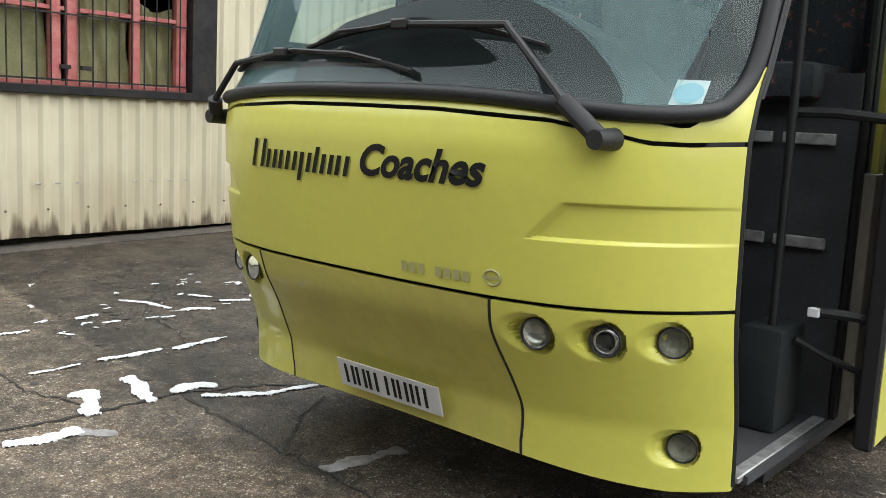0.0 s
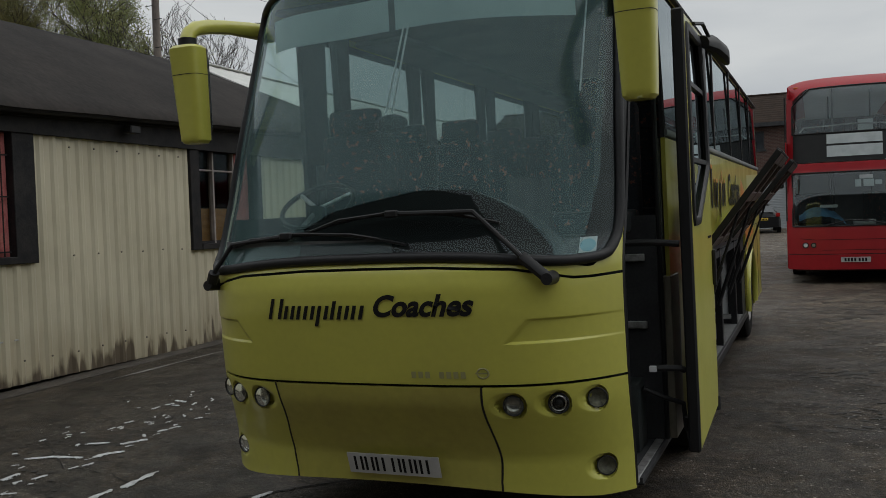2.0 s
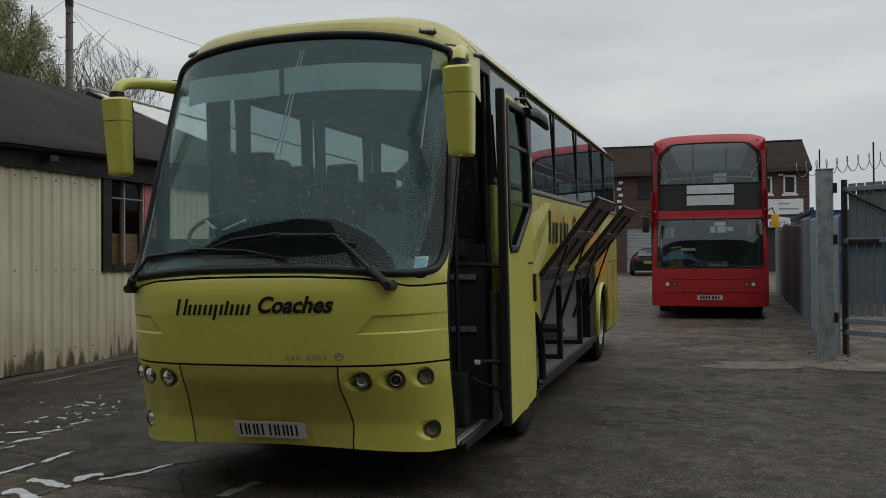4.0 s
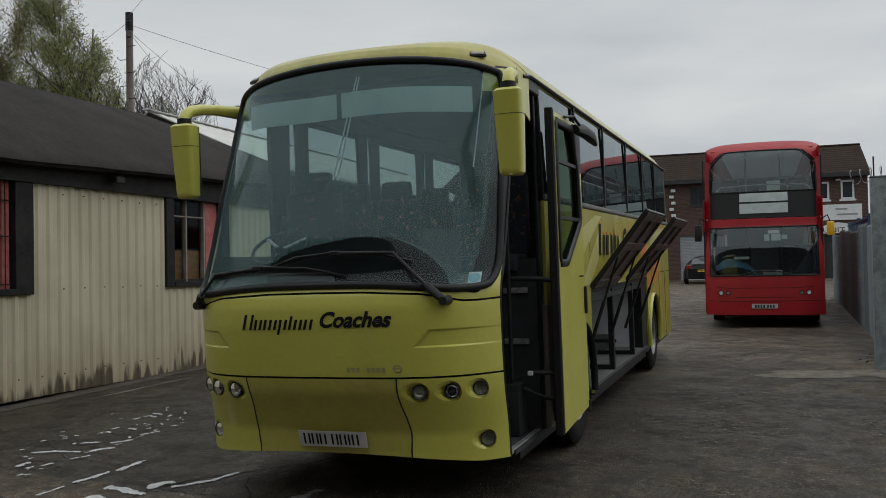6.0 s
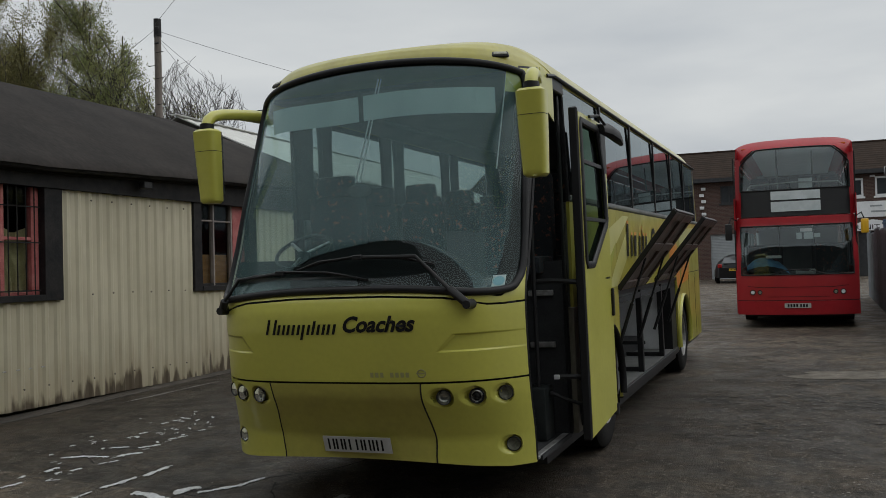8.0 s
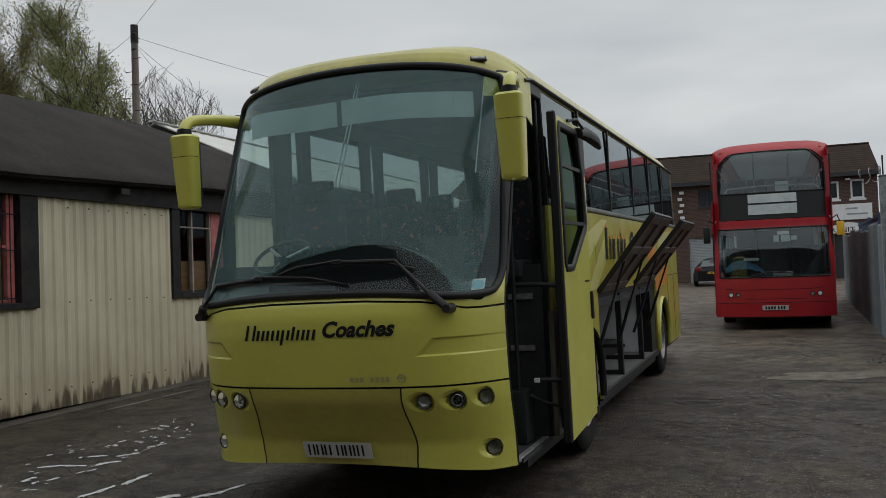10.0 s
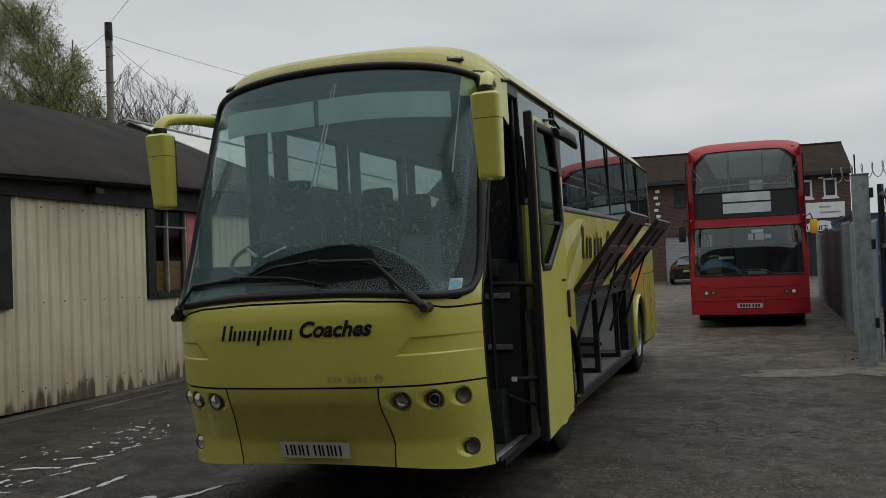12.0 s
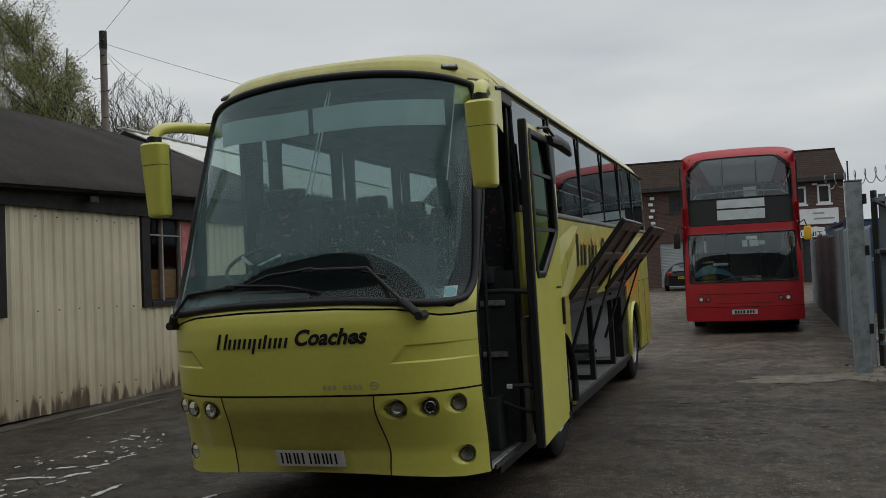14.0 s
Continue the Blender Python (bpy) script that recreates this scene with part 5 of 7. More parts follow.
pl = part("number_plate", sheet(bmesh.new(), lambda u, v: (u, plate_y(u, v), v), [-0.232, 0.0, 0.286], [0.446, 0.558], 0.008), PLATEW, coach, "white front number plate")
xx = -0.195
for k, w in enumerate((0.050, 0.050, 0.050, 0, 0.050, 0.050, 0.020, 0.050)):
    if not w:
        xx += 0.030
        continue
    for c in ((0.0, w - 0.013) if w > 0.03 else (0.003,)):
        part("plate_bar", sheet(bmesh.new(), lambda u, v: (u, plate_y(u, v) - 0.003, v), [xx + c, xx + c + 0.013], [0.463, 0.541], 0.002), LETTER, pl)
    xx += w + 0.012


def on_front(bm, off=0.006):
    for v in bm.verts:
        v.co.y = front_y(v.co.x, v.co.z) + swage(v.co.x, v.co.z) - off
    return bm


def slant(bm, k, z0):
    for v in bm.verts:
        v.co.x += (v.co.z - z0) * k
    return bm


def strokes(word, x0, z0, h, k=0.28):
    """A trading name as plain slanted bars, no characters: for each mark its width, height, drop and how many bars."""
    made = []
    x = x0
    for width, up, down, count in word:
        bm = bmesh.new()
        bar = 0.021
        for q in range(count):
            a = (width - bar) * q / max(1, count - 1)
            low = z0 - (down * h if q == 0 else 0.0)
            bm.faces.new([bm.verts.new((x + c, 0, z)) for c, z in ((a, low), (a + bar, low), (a + bar, z0 + up * h), (a, z0 + up * h))])
        made.append(slant(bm, k, z0))
        x += width + 0.016
    return made


NAME = [(0.080, 1.0, 0, 2), (0.062, 0.66, 0, 2), (0.104, 0.66, 0, 3), (0.064, 0.66, 0.32, 2), (0.024, 0.88, 0, 1), (0.062, 0.66, 0, 2), (0.064, 0.66, 0, 2)]
for bm in strokes(NAME, -0.560, 1.276, 0.105):
    part("name_stroke", on_front(bm), LETTER, coach)
bm = slant(fit_letters(text_mesh("Coaches", 0.16, 0.0, 0.0055), 0.048, 0.560, 1.286, 1.396), 0.33, 1.288)
part("lettering", on_front(bm), LETTER, coach, "black italic lettering")
for k in range(8):
    if k == 3:
        continue
    bm = bmesh.new()
    x = 0.233 + k * 0.036
    bm.faces.new([bm.verts.new((a, 0, b)) for a, b in ((x, 0.985), (x + 0.024, 0.985), (x + 0.024, 1.018), (x, 1.018))])
    part("maker_bar", on_front(bm), SILVERV, coach)
bm = tube(bmesh.new(), [(0.592 + 0.027 * math.cos(a), 0, 1.010 + 0.024 * math.sin(a)) for a in span(0, math.tau, 20)[:-1]], 0.0045, 5, closed=True)
for v in bm.verts:
    v.co.y += front_y(v.co.x, v.co.z) - 0.002
part("maker_badge", bm, SILVERV, coach)
bm = bmesh.new()
bm.faces.new([bm.verts.new((a, 0, b)) for a, b in ((0.557, 1.006), (0.615, 1.006), (0.615, 1.014), (0.557, 1.014))])
part("maker_badge", on_front(bm), SILVERV, coach)
# windscreen sticker
bm = bmesh.new()
sheet(bm, lambda u, v: front(u, v, -0.004), span(1.022, 1.090, 4), [1.553, 1.626])
stk = part("sticker", bm, WHITE, coach, "white and pale blue windscreen sticker")
bm = bmesh.new()
bm.faces.new([bm.verts.new(front(1.056 + 0.031 * math.cos(a), 1.588 + 0.030 * math.sin(a), 0.0)) for a in span(0, math.tau, 18)[:-1]])
part("sticker_disc", bm, STICKER, stk)

# ---- wipers ----
def wiper(piv, joint, clamp, b0, b1):
    P = lambda q, off: Vector(front(q[0], q[1], off))
    w = part("wiper_arm", tube(bmesh.new(), [P(piv, 0.07), P(((piv[0] * 2 + joint[0]) / 3, (piv[1] * 2 + joint[1]) / 3), 0.075)], (0.030, 0.024), 8), BLACK, coach, "black windscreen wiper", smooth=True)
    part("pivot_cap", rod(bmesh.new(), P(piv, 0.0), P(piv, 0.105), 0.034, 12, 0.028), BLACK, w, smooth=True)
    part("rod", tube(bmesh.new(), [P(((piv[0] * 2 + joint[0]) / 3, (piv[1] * 2 + joint[1]) / 3), 0.075), P(joint, 0.065), P(clamp, 0.05)], 0.013, 8), BLACK, w, smooth=True)
    pts = [P((b0[0] + (b1[0] - b0[0]) * f, b0[1] + (b1[1] - b0[1]) * f + 4 * f * (1 - f) * (clamp[1] - (b0[1] + b1[1]) / 2)), 0.024) for f in span(0, 1, 16)]
    part("blade", tube(bmesh.new(), pts, (0.008, 0.016), 6, flat=(0, 0, 1)), RUBBER, w)
    for f0, f1 in ((0.08, 0.36), (0.36, 0.64), (0.64, 0.92)):
        i0, i1 = int(f0 * 16), int(f1 * 16)
        part("bridge", tube(bmesh.new(), [pts[i0] + Vector((0, -0.005, 0.004)), (pts[i0] + pts[i1]) / 2 + Vector((0, -0.03, 0.015)), pts[i1] + Vector((0, -0.005, 0.004))], 0.007, 6), BLACK, w)
    part("clamp", B(-0.035, 0.035, -0.015, 0.015, -0.018, 0.018, 0.006, m=Matrix.Translation(P(clamp, 0.055))), BLACK, w)


wiper((0.925, 1.450), (0.565, 1.775), (0.150, 1.785), (-0.33, 1.715), (0.68, 1.715))
wiper((-1.03, 1.445), (-0.86, 1.665), (-0.46, 1.700), (-0.93, 1.640), (0.22, 1.632))

# ---- mirrors ----
def wing_mirror(sgn, c, arm):
    bm = bmesh.new()
    x0, y0, z0, z1 = c

    def f(u, v):
        a = u * math.tau
        w = 0.100 - 0.018 * (1 - v) ** 1.5
        d = 0.085 - 0.02 * (1 - v)
        cap = 1.0 if 0.02 < v < 0.98 else 0.80
        ca, sa = math.cos(a), math.sin(a)
        return (x0 + w * cap * math.copysign(abs(ca) ** 0.55, ca), y0 + d * cap * math.copysign(abs(sa) ** 0.55, sa) + 0.03 * (1 - v), z0 + (z1 - z0) * v)
    rows = [0, 0.03, 0.08, 0.3, 0.695, 0.70, 0.9, 0.97, 1.0]
    sheet(bm, f, span(0.46, 1.04, 24), rows)
    for v in (0.0, 1.0):
        bm.faces.new([bm.verts.new(f(u, v)) for u in span(0, 1, 32)[:-1]])
    bmesh.ops.remove_doubles(bm, verts=bm.verts, dist=1e-4)
    mm = part("wing_mirror", bm, LIME, coach, "lime yellow hanging wing mirror", smooth=True)
    part("mirror_joint", tube(bmesh.new(), [f(u, 0.70)[:2] + (z0 + (z1 - z0) * 0.70,) for u in span(0, 1, 32)[:-1]], 0.0022, 4, closed=True), SEAM, mm)
    part("mirror_back", sheet(bmesh.new(), f, span(0.04, 0.46, 16), rows), RUBBER, mm, "black back of the mirror housing", smooth=True)
    part("arm_lining", tube(bmesh.new(), [(a, b + 0.022, c) for a, b, c in arm], 0.034, 8), RUBBER, mm, smooth=True)
    part("mirror_glass", B(x0 - 0.075, x0 + 0.075, y0 + 0.086, y0 + 0.092, z0 + 0.08, z1 - 0.06), CHROME, mm)
    part("mirror_neck", rod(bmesh.new(), (x0, y0, z1 - 0.01), (x0, y0, z1 + 0.045), 0.055, 12), BLACK, mm, smooth=True)
    part("mirror_arm", tube(bmesh.new(), arm, [(0.045, 0.042)] * (len(arm) - 2) + [(0.055, 0.05), (0.065, 0.05)], 10), LIME, mm, smooth=True)


wing_mirror(-1, (-1.315, 0.41, 2.265, 2.835), [(-1.315, 0.41, 2.87), (-1.315, 0.43, 2.915), (-1.305, 0.48, 2.950), (-1.285, 0.58, 2.975), (-1.25, 0.72, 2.990), (-1.205, 0.90, 2.995), (-1.15, 1.05, 2.99)])
wing_mirror(1, (1.315, 0.36, 2.265, 2.845), [(1.315, 0.36, 2.88), (1.315, 0.38, 2.925), (1.305, 0.45, 2.965), (1.28, 0.56, 2.99), (1.235, 0.74, 3.01), (1.18, 0.92, 3.01)])

# ---- entrance door ----
DX = 1.402
door = part("entrance_door", plate_shape(bmesh.new(), [(1.165, 0.385), (2.10, 0.44), (2.10, 2.80), (1.165, 2.80)],
            [[(1.205, 1.665), (1.46, 1.645), (2.02, 1.98), (1.96, 2.40), (1.80, 2.73), (1.205, 2.73)]], lambda p: (DX, p[0], p[1]), 0.030, (1, 0, 0)), LIME, coach, "open lime door with angular black-framed window")
part("door_edge", B(DX - 0.036, DX + 0.030, 1.128, 1.165, 0.37, 2.83, 0.010), RUBBER, door)
part("door_inner", plate_shape(bmesh.new(), [(1.18, 0.42), (2.08, 0.46), (2.08, 2.78), (1.18, 2.78)],
     [[(1.205, 1.665), (1.46, 1.645), (2.02, 1.98), (1.96, 2.40), (1.80, 2.73), (1.205, 2.73)]], lambda p: (DX - 0.004, p[0], p[1]), 0.035, (-1, 0, 0)), DARKIN, door)
part("door_window_frame", tube(bmesh.new(), [(DX + 0.028, a, b) for a, b in ((1.210, 1.69), (1.235, 1.655), (1.45, 1.655), (1.98, 1.965), (2.01, 2.02), (1.955, 2.42), (1.80, 2.73), (1.75, 2.74), (1.225, 2.74), (1.210, 2.72))], (0.020, 0.030), 8, closed=True, flat=(1, 0, 0)), RUBBER, door, smooth=True)
pn = part("door_pane", plate_shape(bmesh.new(), [(1.205, 1.665), (1.46, 1.645), (2.02, 1.98), (1.96, 2.40), (1.80, 2.73), (1.205, 2.73)], (), lambda p: (DX + 0.012, p[0], p[1]), 0.0), DOORG, door, fix=False)
pn.visible_shadow = False
for z, y1 in ((2.44, 1.95), (2.005, 2.01)):
    part("pane_bar", B(DX + 0.005, DX + 0.030, 1.21, y1, z - 0.014, z + 0.014), RUBBER, door)
part("door_top_fill", plate_shape(bmesh.new(), [(1.80, 2.74), (1.97, 2.40), (2.085, 2.40), (2.085, 2.785), (1.80, 2.785)], (), lambda p: (DX + 0.031, p[0], p[1]), 0.004, (1, 0, 0)), BLACK, door)
part("door_handle", B(DX + 0.03, DX + 0.055, 2.035, 2.075, 1.22, 1.45, 0.012, segs=2), BLACK, door, "black recessed door handle")
part("door_buffer", rod(bmesh.new(), (DX + 0.01, 2.10, 0.40), (DX + 0.01, 2.10, 0.49), 0.035, 10), RUBBER, door, smooth=True)
for k in range(6):
    part("notice_bar", B(DX + 0.031, DX + 0.0325, 1.86 + k * 0.032, 1.88 + k * 0.032, 1.53, 1.545), LETTER, door)
dm = part("kerb_mirror", tube(bmesh.new(), [(1.46, 1.82, 2.74), (1.50, 1.90, 2.735), (1.54, 2.00, 2.70), (1.56, 2.10, 2.65)], [(0.035, 0.05), (0.05, 0.075), (0.05, 0.075), (0.025, 0.04)], 10), BLACK, door, "black kerb mirror on the door", smooth=True)
part("mirror_stay", tube(bmesh.new(), [(1.44, 1.50, 2.80), (1.47, 1.70, 2.83), (1.49, 1.86, 2.77)], 0.012, 6), BLACK, dm)
# arms that carry the door
for z, x0 in ((1.55, 1.03), (0.835, 1.17)):
    part("door_arm", tube(bmesh.new(), [(x0, 1.16, z), (x0 + 0.16, 1.18, z), (DX - 0.05, 1.20, z - 0.015)], 0.019, 8), BLACK, coach, smooth=True)
part("arm_tag", B(1.165, 1.205, 1.128, 1.150, 0.818, 0.852, 0.003), WHITE, coach, "white tag on door arm")
part("door_pole", rod(bmesh.new(), (1.04, 1.14, 0.37), (1.04, 1.14, 2.85), 0.016, 10), BLACK, coach, smooth=True)
part("air_hose", tube(bmesh.new(), [(1.12, 1.16, 0.72), (1.22, 1.22, 0.66), (1.33, 1.25, 0.62), (1.34, 1.25, 0.50), (1.345, 1.24, 0.47), (1.35, 1.22, 0.55)], 0.015, 8), RUBBER, coach, smooth=True)
part("door_jamb", B(1.19, 1.215, 1.42, 1.46, 0.36, 3.05, 0.006), RUBBER, coach)
part("door_jamb", tube(bmesh.new(), [(1.187, front_y(1.187, z) + 0.016, z) for z in span(0.36, 3.0, 24)], 0.011, 6), RUBBER, coach, smooth=True)
REVEAL = mat("dull_grey_panel", (0.26, 0.245, 0.19), 0.5, second=(0.17, 0.155, 0.12), scale=3, grain=0.1, stretchz=0.4)
part("door_reveal", B(1.20, 1.256, 1.462, 1.78, 0.36, 1.33, 0.004), REVEAL, coach, "dull grey panel behind the open door")
part("door_header", B(1.10, 1.245, 1.02, 1.50, 2.98, 3.09, 0.01), BLACK, coach)
part("door_header_panel", plate_shape(bmesh.new(), [(0.80, 2.86), (1.18, 2.74), (1.18, 3.07), (0.86, 3.09)], (), lambda p: (1.246, p[0], p[1]), 0.01, (-1, 0, 0)), LIME, coach)
# stepwell
part("step_floor", B(0.70, 1.20, 0.62, 1.45, 0.335, 0.365), DARKIN, coach)
part("step_nosing", B(1.135, 1.186, 0.58, 1.42, 0.344, 0.369, 0.005), ALU, coach, "scuffed aluminium step edge")
for x, z in ((0.92, 0.66), (0.72, 0.98), (0.52, 1.26)):
    part("step", B(x - 0.45, x, 0.62, 1.42, z - 0.04, z, 0.004), DARKIN, coach)
    part("step_riser", B(x - 0.02, x - 0.005, 0.62, 1.42, z - 0.34, z - 0.04), DARKIN, coach)
    part("step_nosing", B(x - 0.03, x + 0.012, 0.63, 1.10, z - 0.03, z + 0.006, 0.004), ALU, coach)
part("well_bulkhead", B(0.20, 1.19, 1.40, 1.425, 0.36, 1.70), DARKIN, coach)
for z in (1.052, 1.452):
    for a, b in ((0.66, 0.86), (0.90, 1.10)):
        part("well_trim", B(a + 0.02, b + 0.02, 1.375, 1.398, z - 0.022, z + 0.022, 0.004), ALU, coach)
part("well_panel", B(0.55, 0.57, 0.60, 1.40, 1.26, 1.95), DARKIN, coach)
BOXGREY = mat("grey_green_plastic", (0.018, 0.022, 0.022), 0.5, spec=0.3, second=(0.026, 0.03, 0.03), scale=8)
part("step_box", B(0.95, 1.11, 1.06, 1.30, 0.367, 0.76, 0.02, segs=2), BOXGREY, coach, "dark grey plastic box in the stepwell", smooth=True)

# ---- coach interior ----
part("dashboard", sheet(bmesh.new(), lambda u, v: (u, max(front_y(u, 1.56) + 0.06, 0.10) + 0.75 * v, 1.50 + 0.10 * math.sin(v * math.pi * 0.5)), span(-1.08, 0.94, 24), span(0, 1, 6), 0.3, (0, 0.2, -1)), SEAM, coach, smooth=True)
bm = bmesh.new()


def cowl(u, v):
    x = -0.56 + 1.484 * u
    top = float(np.interp(x, [-0.56, -0.55, -0.50] + CLEAR_X[1:12], [1.50, 1.62, 1.68] + CLEAR_Z[1:12]))
    z = 1.47 + (top - 1.47) * v
    p = front(x, z, -0.030)
    return (p[0], p[1], z)


sheet(bm, cowl, span(0, 1, 70), span(0, 1, 10), 0.30, (0, 1, -0.12))
part("dash_cowl", bm, SEAM, coach, "black humped dashboard cowl close behind the screen", smooth=True)
# grey strip added below the cowl, drawn for a pale glare on the dashboard
part("instrument_panel", sheet(bmesh.new(), lambda u, v: (u, front_y(u, 1.6) + 0.020 - 0.004 * v, 1.555 + 0.012 * u + v * (0.105 - 0.03 * u)), span(-1.0, 0.13, 12), [0, 1], 0.008, (0, 1, 0)), INGREY, coach, "grey strip in place of dashboard glare below the cowl")
sw = part("steering_wheel", tube(bmesh.new(), [(-0.80 + 0.235 * math.cos(a), 0.92 + 0.19 * math.sin(a), 1.86 + 0.13 * math.sin(a)) for a in span(0, math.tau, 28)[:-1]], 0.016, 8, closed=True), BLACK, coach, "black steering wheel", smooth=True)
for a in (0.6, 2.5, 4.7):
    part("wheel_spoke", rod(bmesh.new(), (-0.80, 0.92, 1.84), (-0.80 + 0.22 * math.cos(a), 0.92 + 0.18 * math.sin(a), 1.86 + 0.12 * math.sin(a)), 0.014, 8), ALU, sw)
part("steering_column", rod(bmesh.new(), (-0.80, 0.80, 1.50), (-0.80, 0.92, 1.85), 0.05, 10), BLACK, sw)
part("ceiling_lining", B(-1.15, 1.15, 1.10, 9.95, 3.12, 3.15), INGREY, coach)
for s in (-1, 1):
    part("luggage_rack", B(min(s * 0.72, s * 1.16), max(s * 0.72, s * 1.16), 2.2, 9.9, 3.075, 3.12, 0.015), INGREY, coach)
    part("side_lining", B(s * 1.19 - 0.01, s * 1.19 + 0.01, 1.6, 10.0, 1.30, 2.16), INGREY, coach)
part("rear_lining", B(-1.17, 1.17, 9.95, 10.0, 1.3, 3.12), INGREY, coach)


def seat(x, y, wide, tall):
    s = part("passenger_seat", B(x - wide / 2, x + wide / 2, y, y + 0.13, 1.62, 1.62 + tall, 0.05, segs=2), SEATFAB, coach, "patterned dark coach seat", smooth=True)
    part("headrest", B(x - wide * 0.36, x + wide * 0.36, y - 0.02, y + 0.10, 1.62 + tall - 0.02, 1.62 + tall + 0.17, 0.05, segs=2), SEATFAB, s, smooth=True)
    part("seat_cushion", B(x - wide / 2, x + wide / 2, y - 0.42, y, 1.60, 1.74, 0.04, segs=2), SEATFAB, s, smooth=True)
    part("seat_leg", B(x - 0.05, x + 0.05, y - 0.25, y - 0.15, 1.30, 1.60), BLACK, s)


seat(-0.80, 1.45, 0.52, 0.72)
for row in range(7):
    y = 2.55 + row * 1.05
    for x in (-0.92, -0.47, 0.47, 0.92):
        seat(x, y, 0.42, 0.70)
# tall patterned seat seen through the doorway
seat(0.82, 1.72, 0.46, 0.80)


def curtain(s, y):
    bm = bmesh.new()
    def hang(u, v):
        w = 0.34 - 0.10 * math.sin(v * math.pi * 0.85)
        return (s * (1.165 + 0.016 * math.sin(u * 26)), y - w / 2 + w * u, 2.06 + 1.06 * v)
    sheet(bm, hang, span(0, 1, 24), span(0, 1, 8), 0.003, (s * -1, 0, 0))
    part("side_curtain", bm, CURTAIN, coach, smooth=True)


for s in (-1, 1):
    for y in (WY if s > 0 else WY_FAR)[1:-1]:
        curtain(s, y + 0.16)
        curtain(s, y - 0.16)
curtain(-1, 1.98)
for x0, x1, t0 in ((-0.93, -0.06, 0.05), (-0.02, 0.93, 0.0)):
    part("sun_blind", sheet(bmesh.new(), lambda u, v: (u, front_y(u, 2.93) + 0.05, 2.790 + 0.185 * v + 0.008 * math.sin(u * 5)), span(x0, x1, 8), [0, 1], 0.004), BLIND, coach, "pale pull-down sun blind")
bm = bmesh.new()
bmesh.ops.create_uvsphere(bm, u_segments=20, v_segments=10, radius=1.0, matrix=Matrix.Translation((-0.03, 0.44, 2.270)) @ Matrix.Diagonal((0.100, 0.025, 0.052, 1)))
im = part("interior_mirror", bm, BLACK, coach, "oval interior mirror on thin stays", smooth=True)
for d in (-0.018, 0.018):
    part("mirror_stay", rod(bmesh.new(), (-0.03 + d, 0.42, 2.33), (0.085 + d * 0.6, 0.62, 3.10), 0.006, 6), WHITE, im)
part("screen_stay", rod(bmesh.new(), (0.985, front_y(0.985, 2.36) + 0.03, 2.36), (0.995, front_y(0.995, 3.07) + 0.03, 3.07), 0.005, 6), WHITE, coach, "thin pale rod inside the screen")
# dark seat back leaning in the kerb-side corner of the screen
part("corner_trim", sheet(bmesh.new(), lambda u, v: front(1.015 + 0.095 * v + (1.125 - 1.015 - 0.095 * v) * u, 1.50 + 0.60 * v, -0.040), span(0, 1, 8), span(0, 1, 12), 0.03), DARKIN, coach, "dark padded trim in the screen corner", smooth=True)

# ---- side livery ----
PALEL = mat("pale_lemon_vinyl", (0.62, 0.60, 0.25), 0.35, coat=0.4, second=(0.55, 0.54, 0.22), scale=4)
GREENL = mat("deep_lime_vinyl", (0.36, 0.38, 0.030), 0.35, coat=0.4, second=(0.32, 0.34, 0.03), scale=4)
FLAME = mat("orange_vinyl", (0.62, 0.20, 0.03), 0.4, coat=0.3, second=(0.66, 0.30, 0.04), scale=5)


def along_side(y):
    """Places along the flank, closed up to the length of the body."""
    return y - 0.17 if y < 3.47 else 3.30 + (y - 3.47) * 0.827 if y < 8.45 else 7.42 + (y - 8.45) * 0.86


def decal(pts, m, off=0.003):
    pts = [(along_side(a), b) for a, b in pts]
    return part("livery_patch", plate_shape(bmesh.new(), pts, (), lambda p: (half_width(p[1]) + off, p[0], p[1]), 0.0), m, coach)


decal([(3.02, 1.42), (3.42, 1.42), (4.25, 1.75), (4.10, 1.95), (3.55, 1.72)], PALEL)
decal([(3.05, 1.95), (3.9, 2.11), (4.3, 2.11), (3.5, 1.85), (3.1, 1.70)], PALEL)
decal([(3.02, 1.50), (3.45, 1.86), (3.03, 1.66)], GREENL, 0.005)
decal([(3.7, 1.40), (5.2, 1.40), (6.2, 1.70), (4.7, 1.62)], GREENL)
decal([(7.6, 1.40), (8.40, 1.40), (8.60, 1.10), (8.95, 1.25), (8.7, 1.80), (7.9, 2.0)], FLAME)
decal([(8.9, 1.25), (9.9, 1.30), (10.6, 1.9), (9.3, 1.7)], FLAME, 0.004)
decal([(9.0, 1.75), (11.4, 1.95), (11.4, 2.1), (9.0, 2.05)], PALEL)
y = 4.05
for width, up, down, count in NAME:
    w2 = width * 3.0
    for k, m, dz in ((0, LETTER, 0.0), (1, FLAME, 0.035)):
        z0, z1 = 1.70 - down * 0.30 + dz, 1.70 + up * 0.33 + dz
        part("name_stroke", plate_shape(bmesh.new(), [(y + k * 0.03, z0), (y + k * 0.03 + w2 * 0.5, z0), (y + k * 0.03 + w2 * 0.5 + 0.06, z1), (y + k * 0.03 + 0.06, z1)], (), lambda p, k=k: (half_width(p[1]) + 0.010 - 0.004 * k, along_side(p[0]), p[1]), 0.0), m, coach)
    y += w2 * 1.15
bm = fit_letters(text_mesh("Coaches", 0.3, 0.2, 0.01), 5.95, 7.6, 1.70, 2.02)
for v in bm.verts:
    v.co = Vector((half_width(v.co.z) + 0.007, along_side(v.co.x), v.co.z))
part("lettering", bm, LETTER, coach)
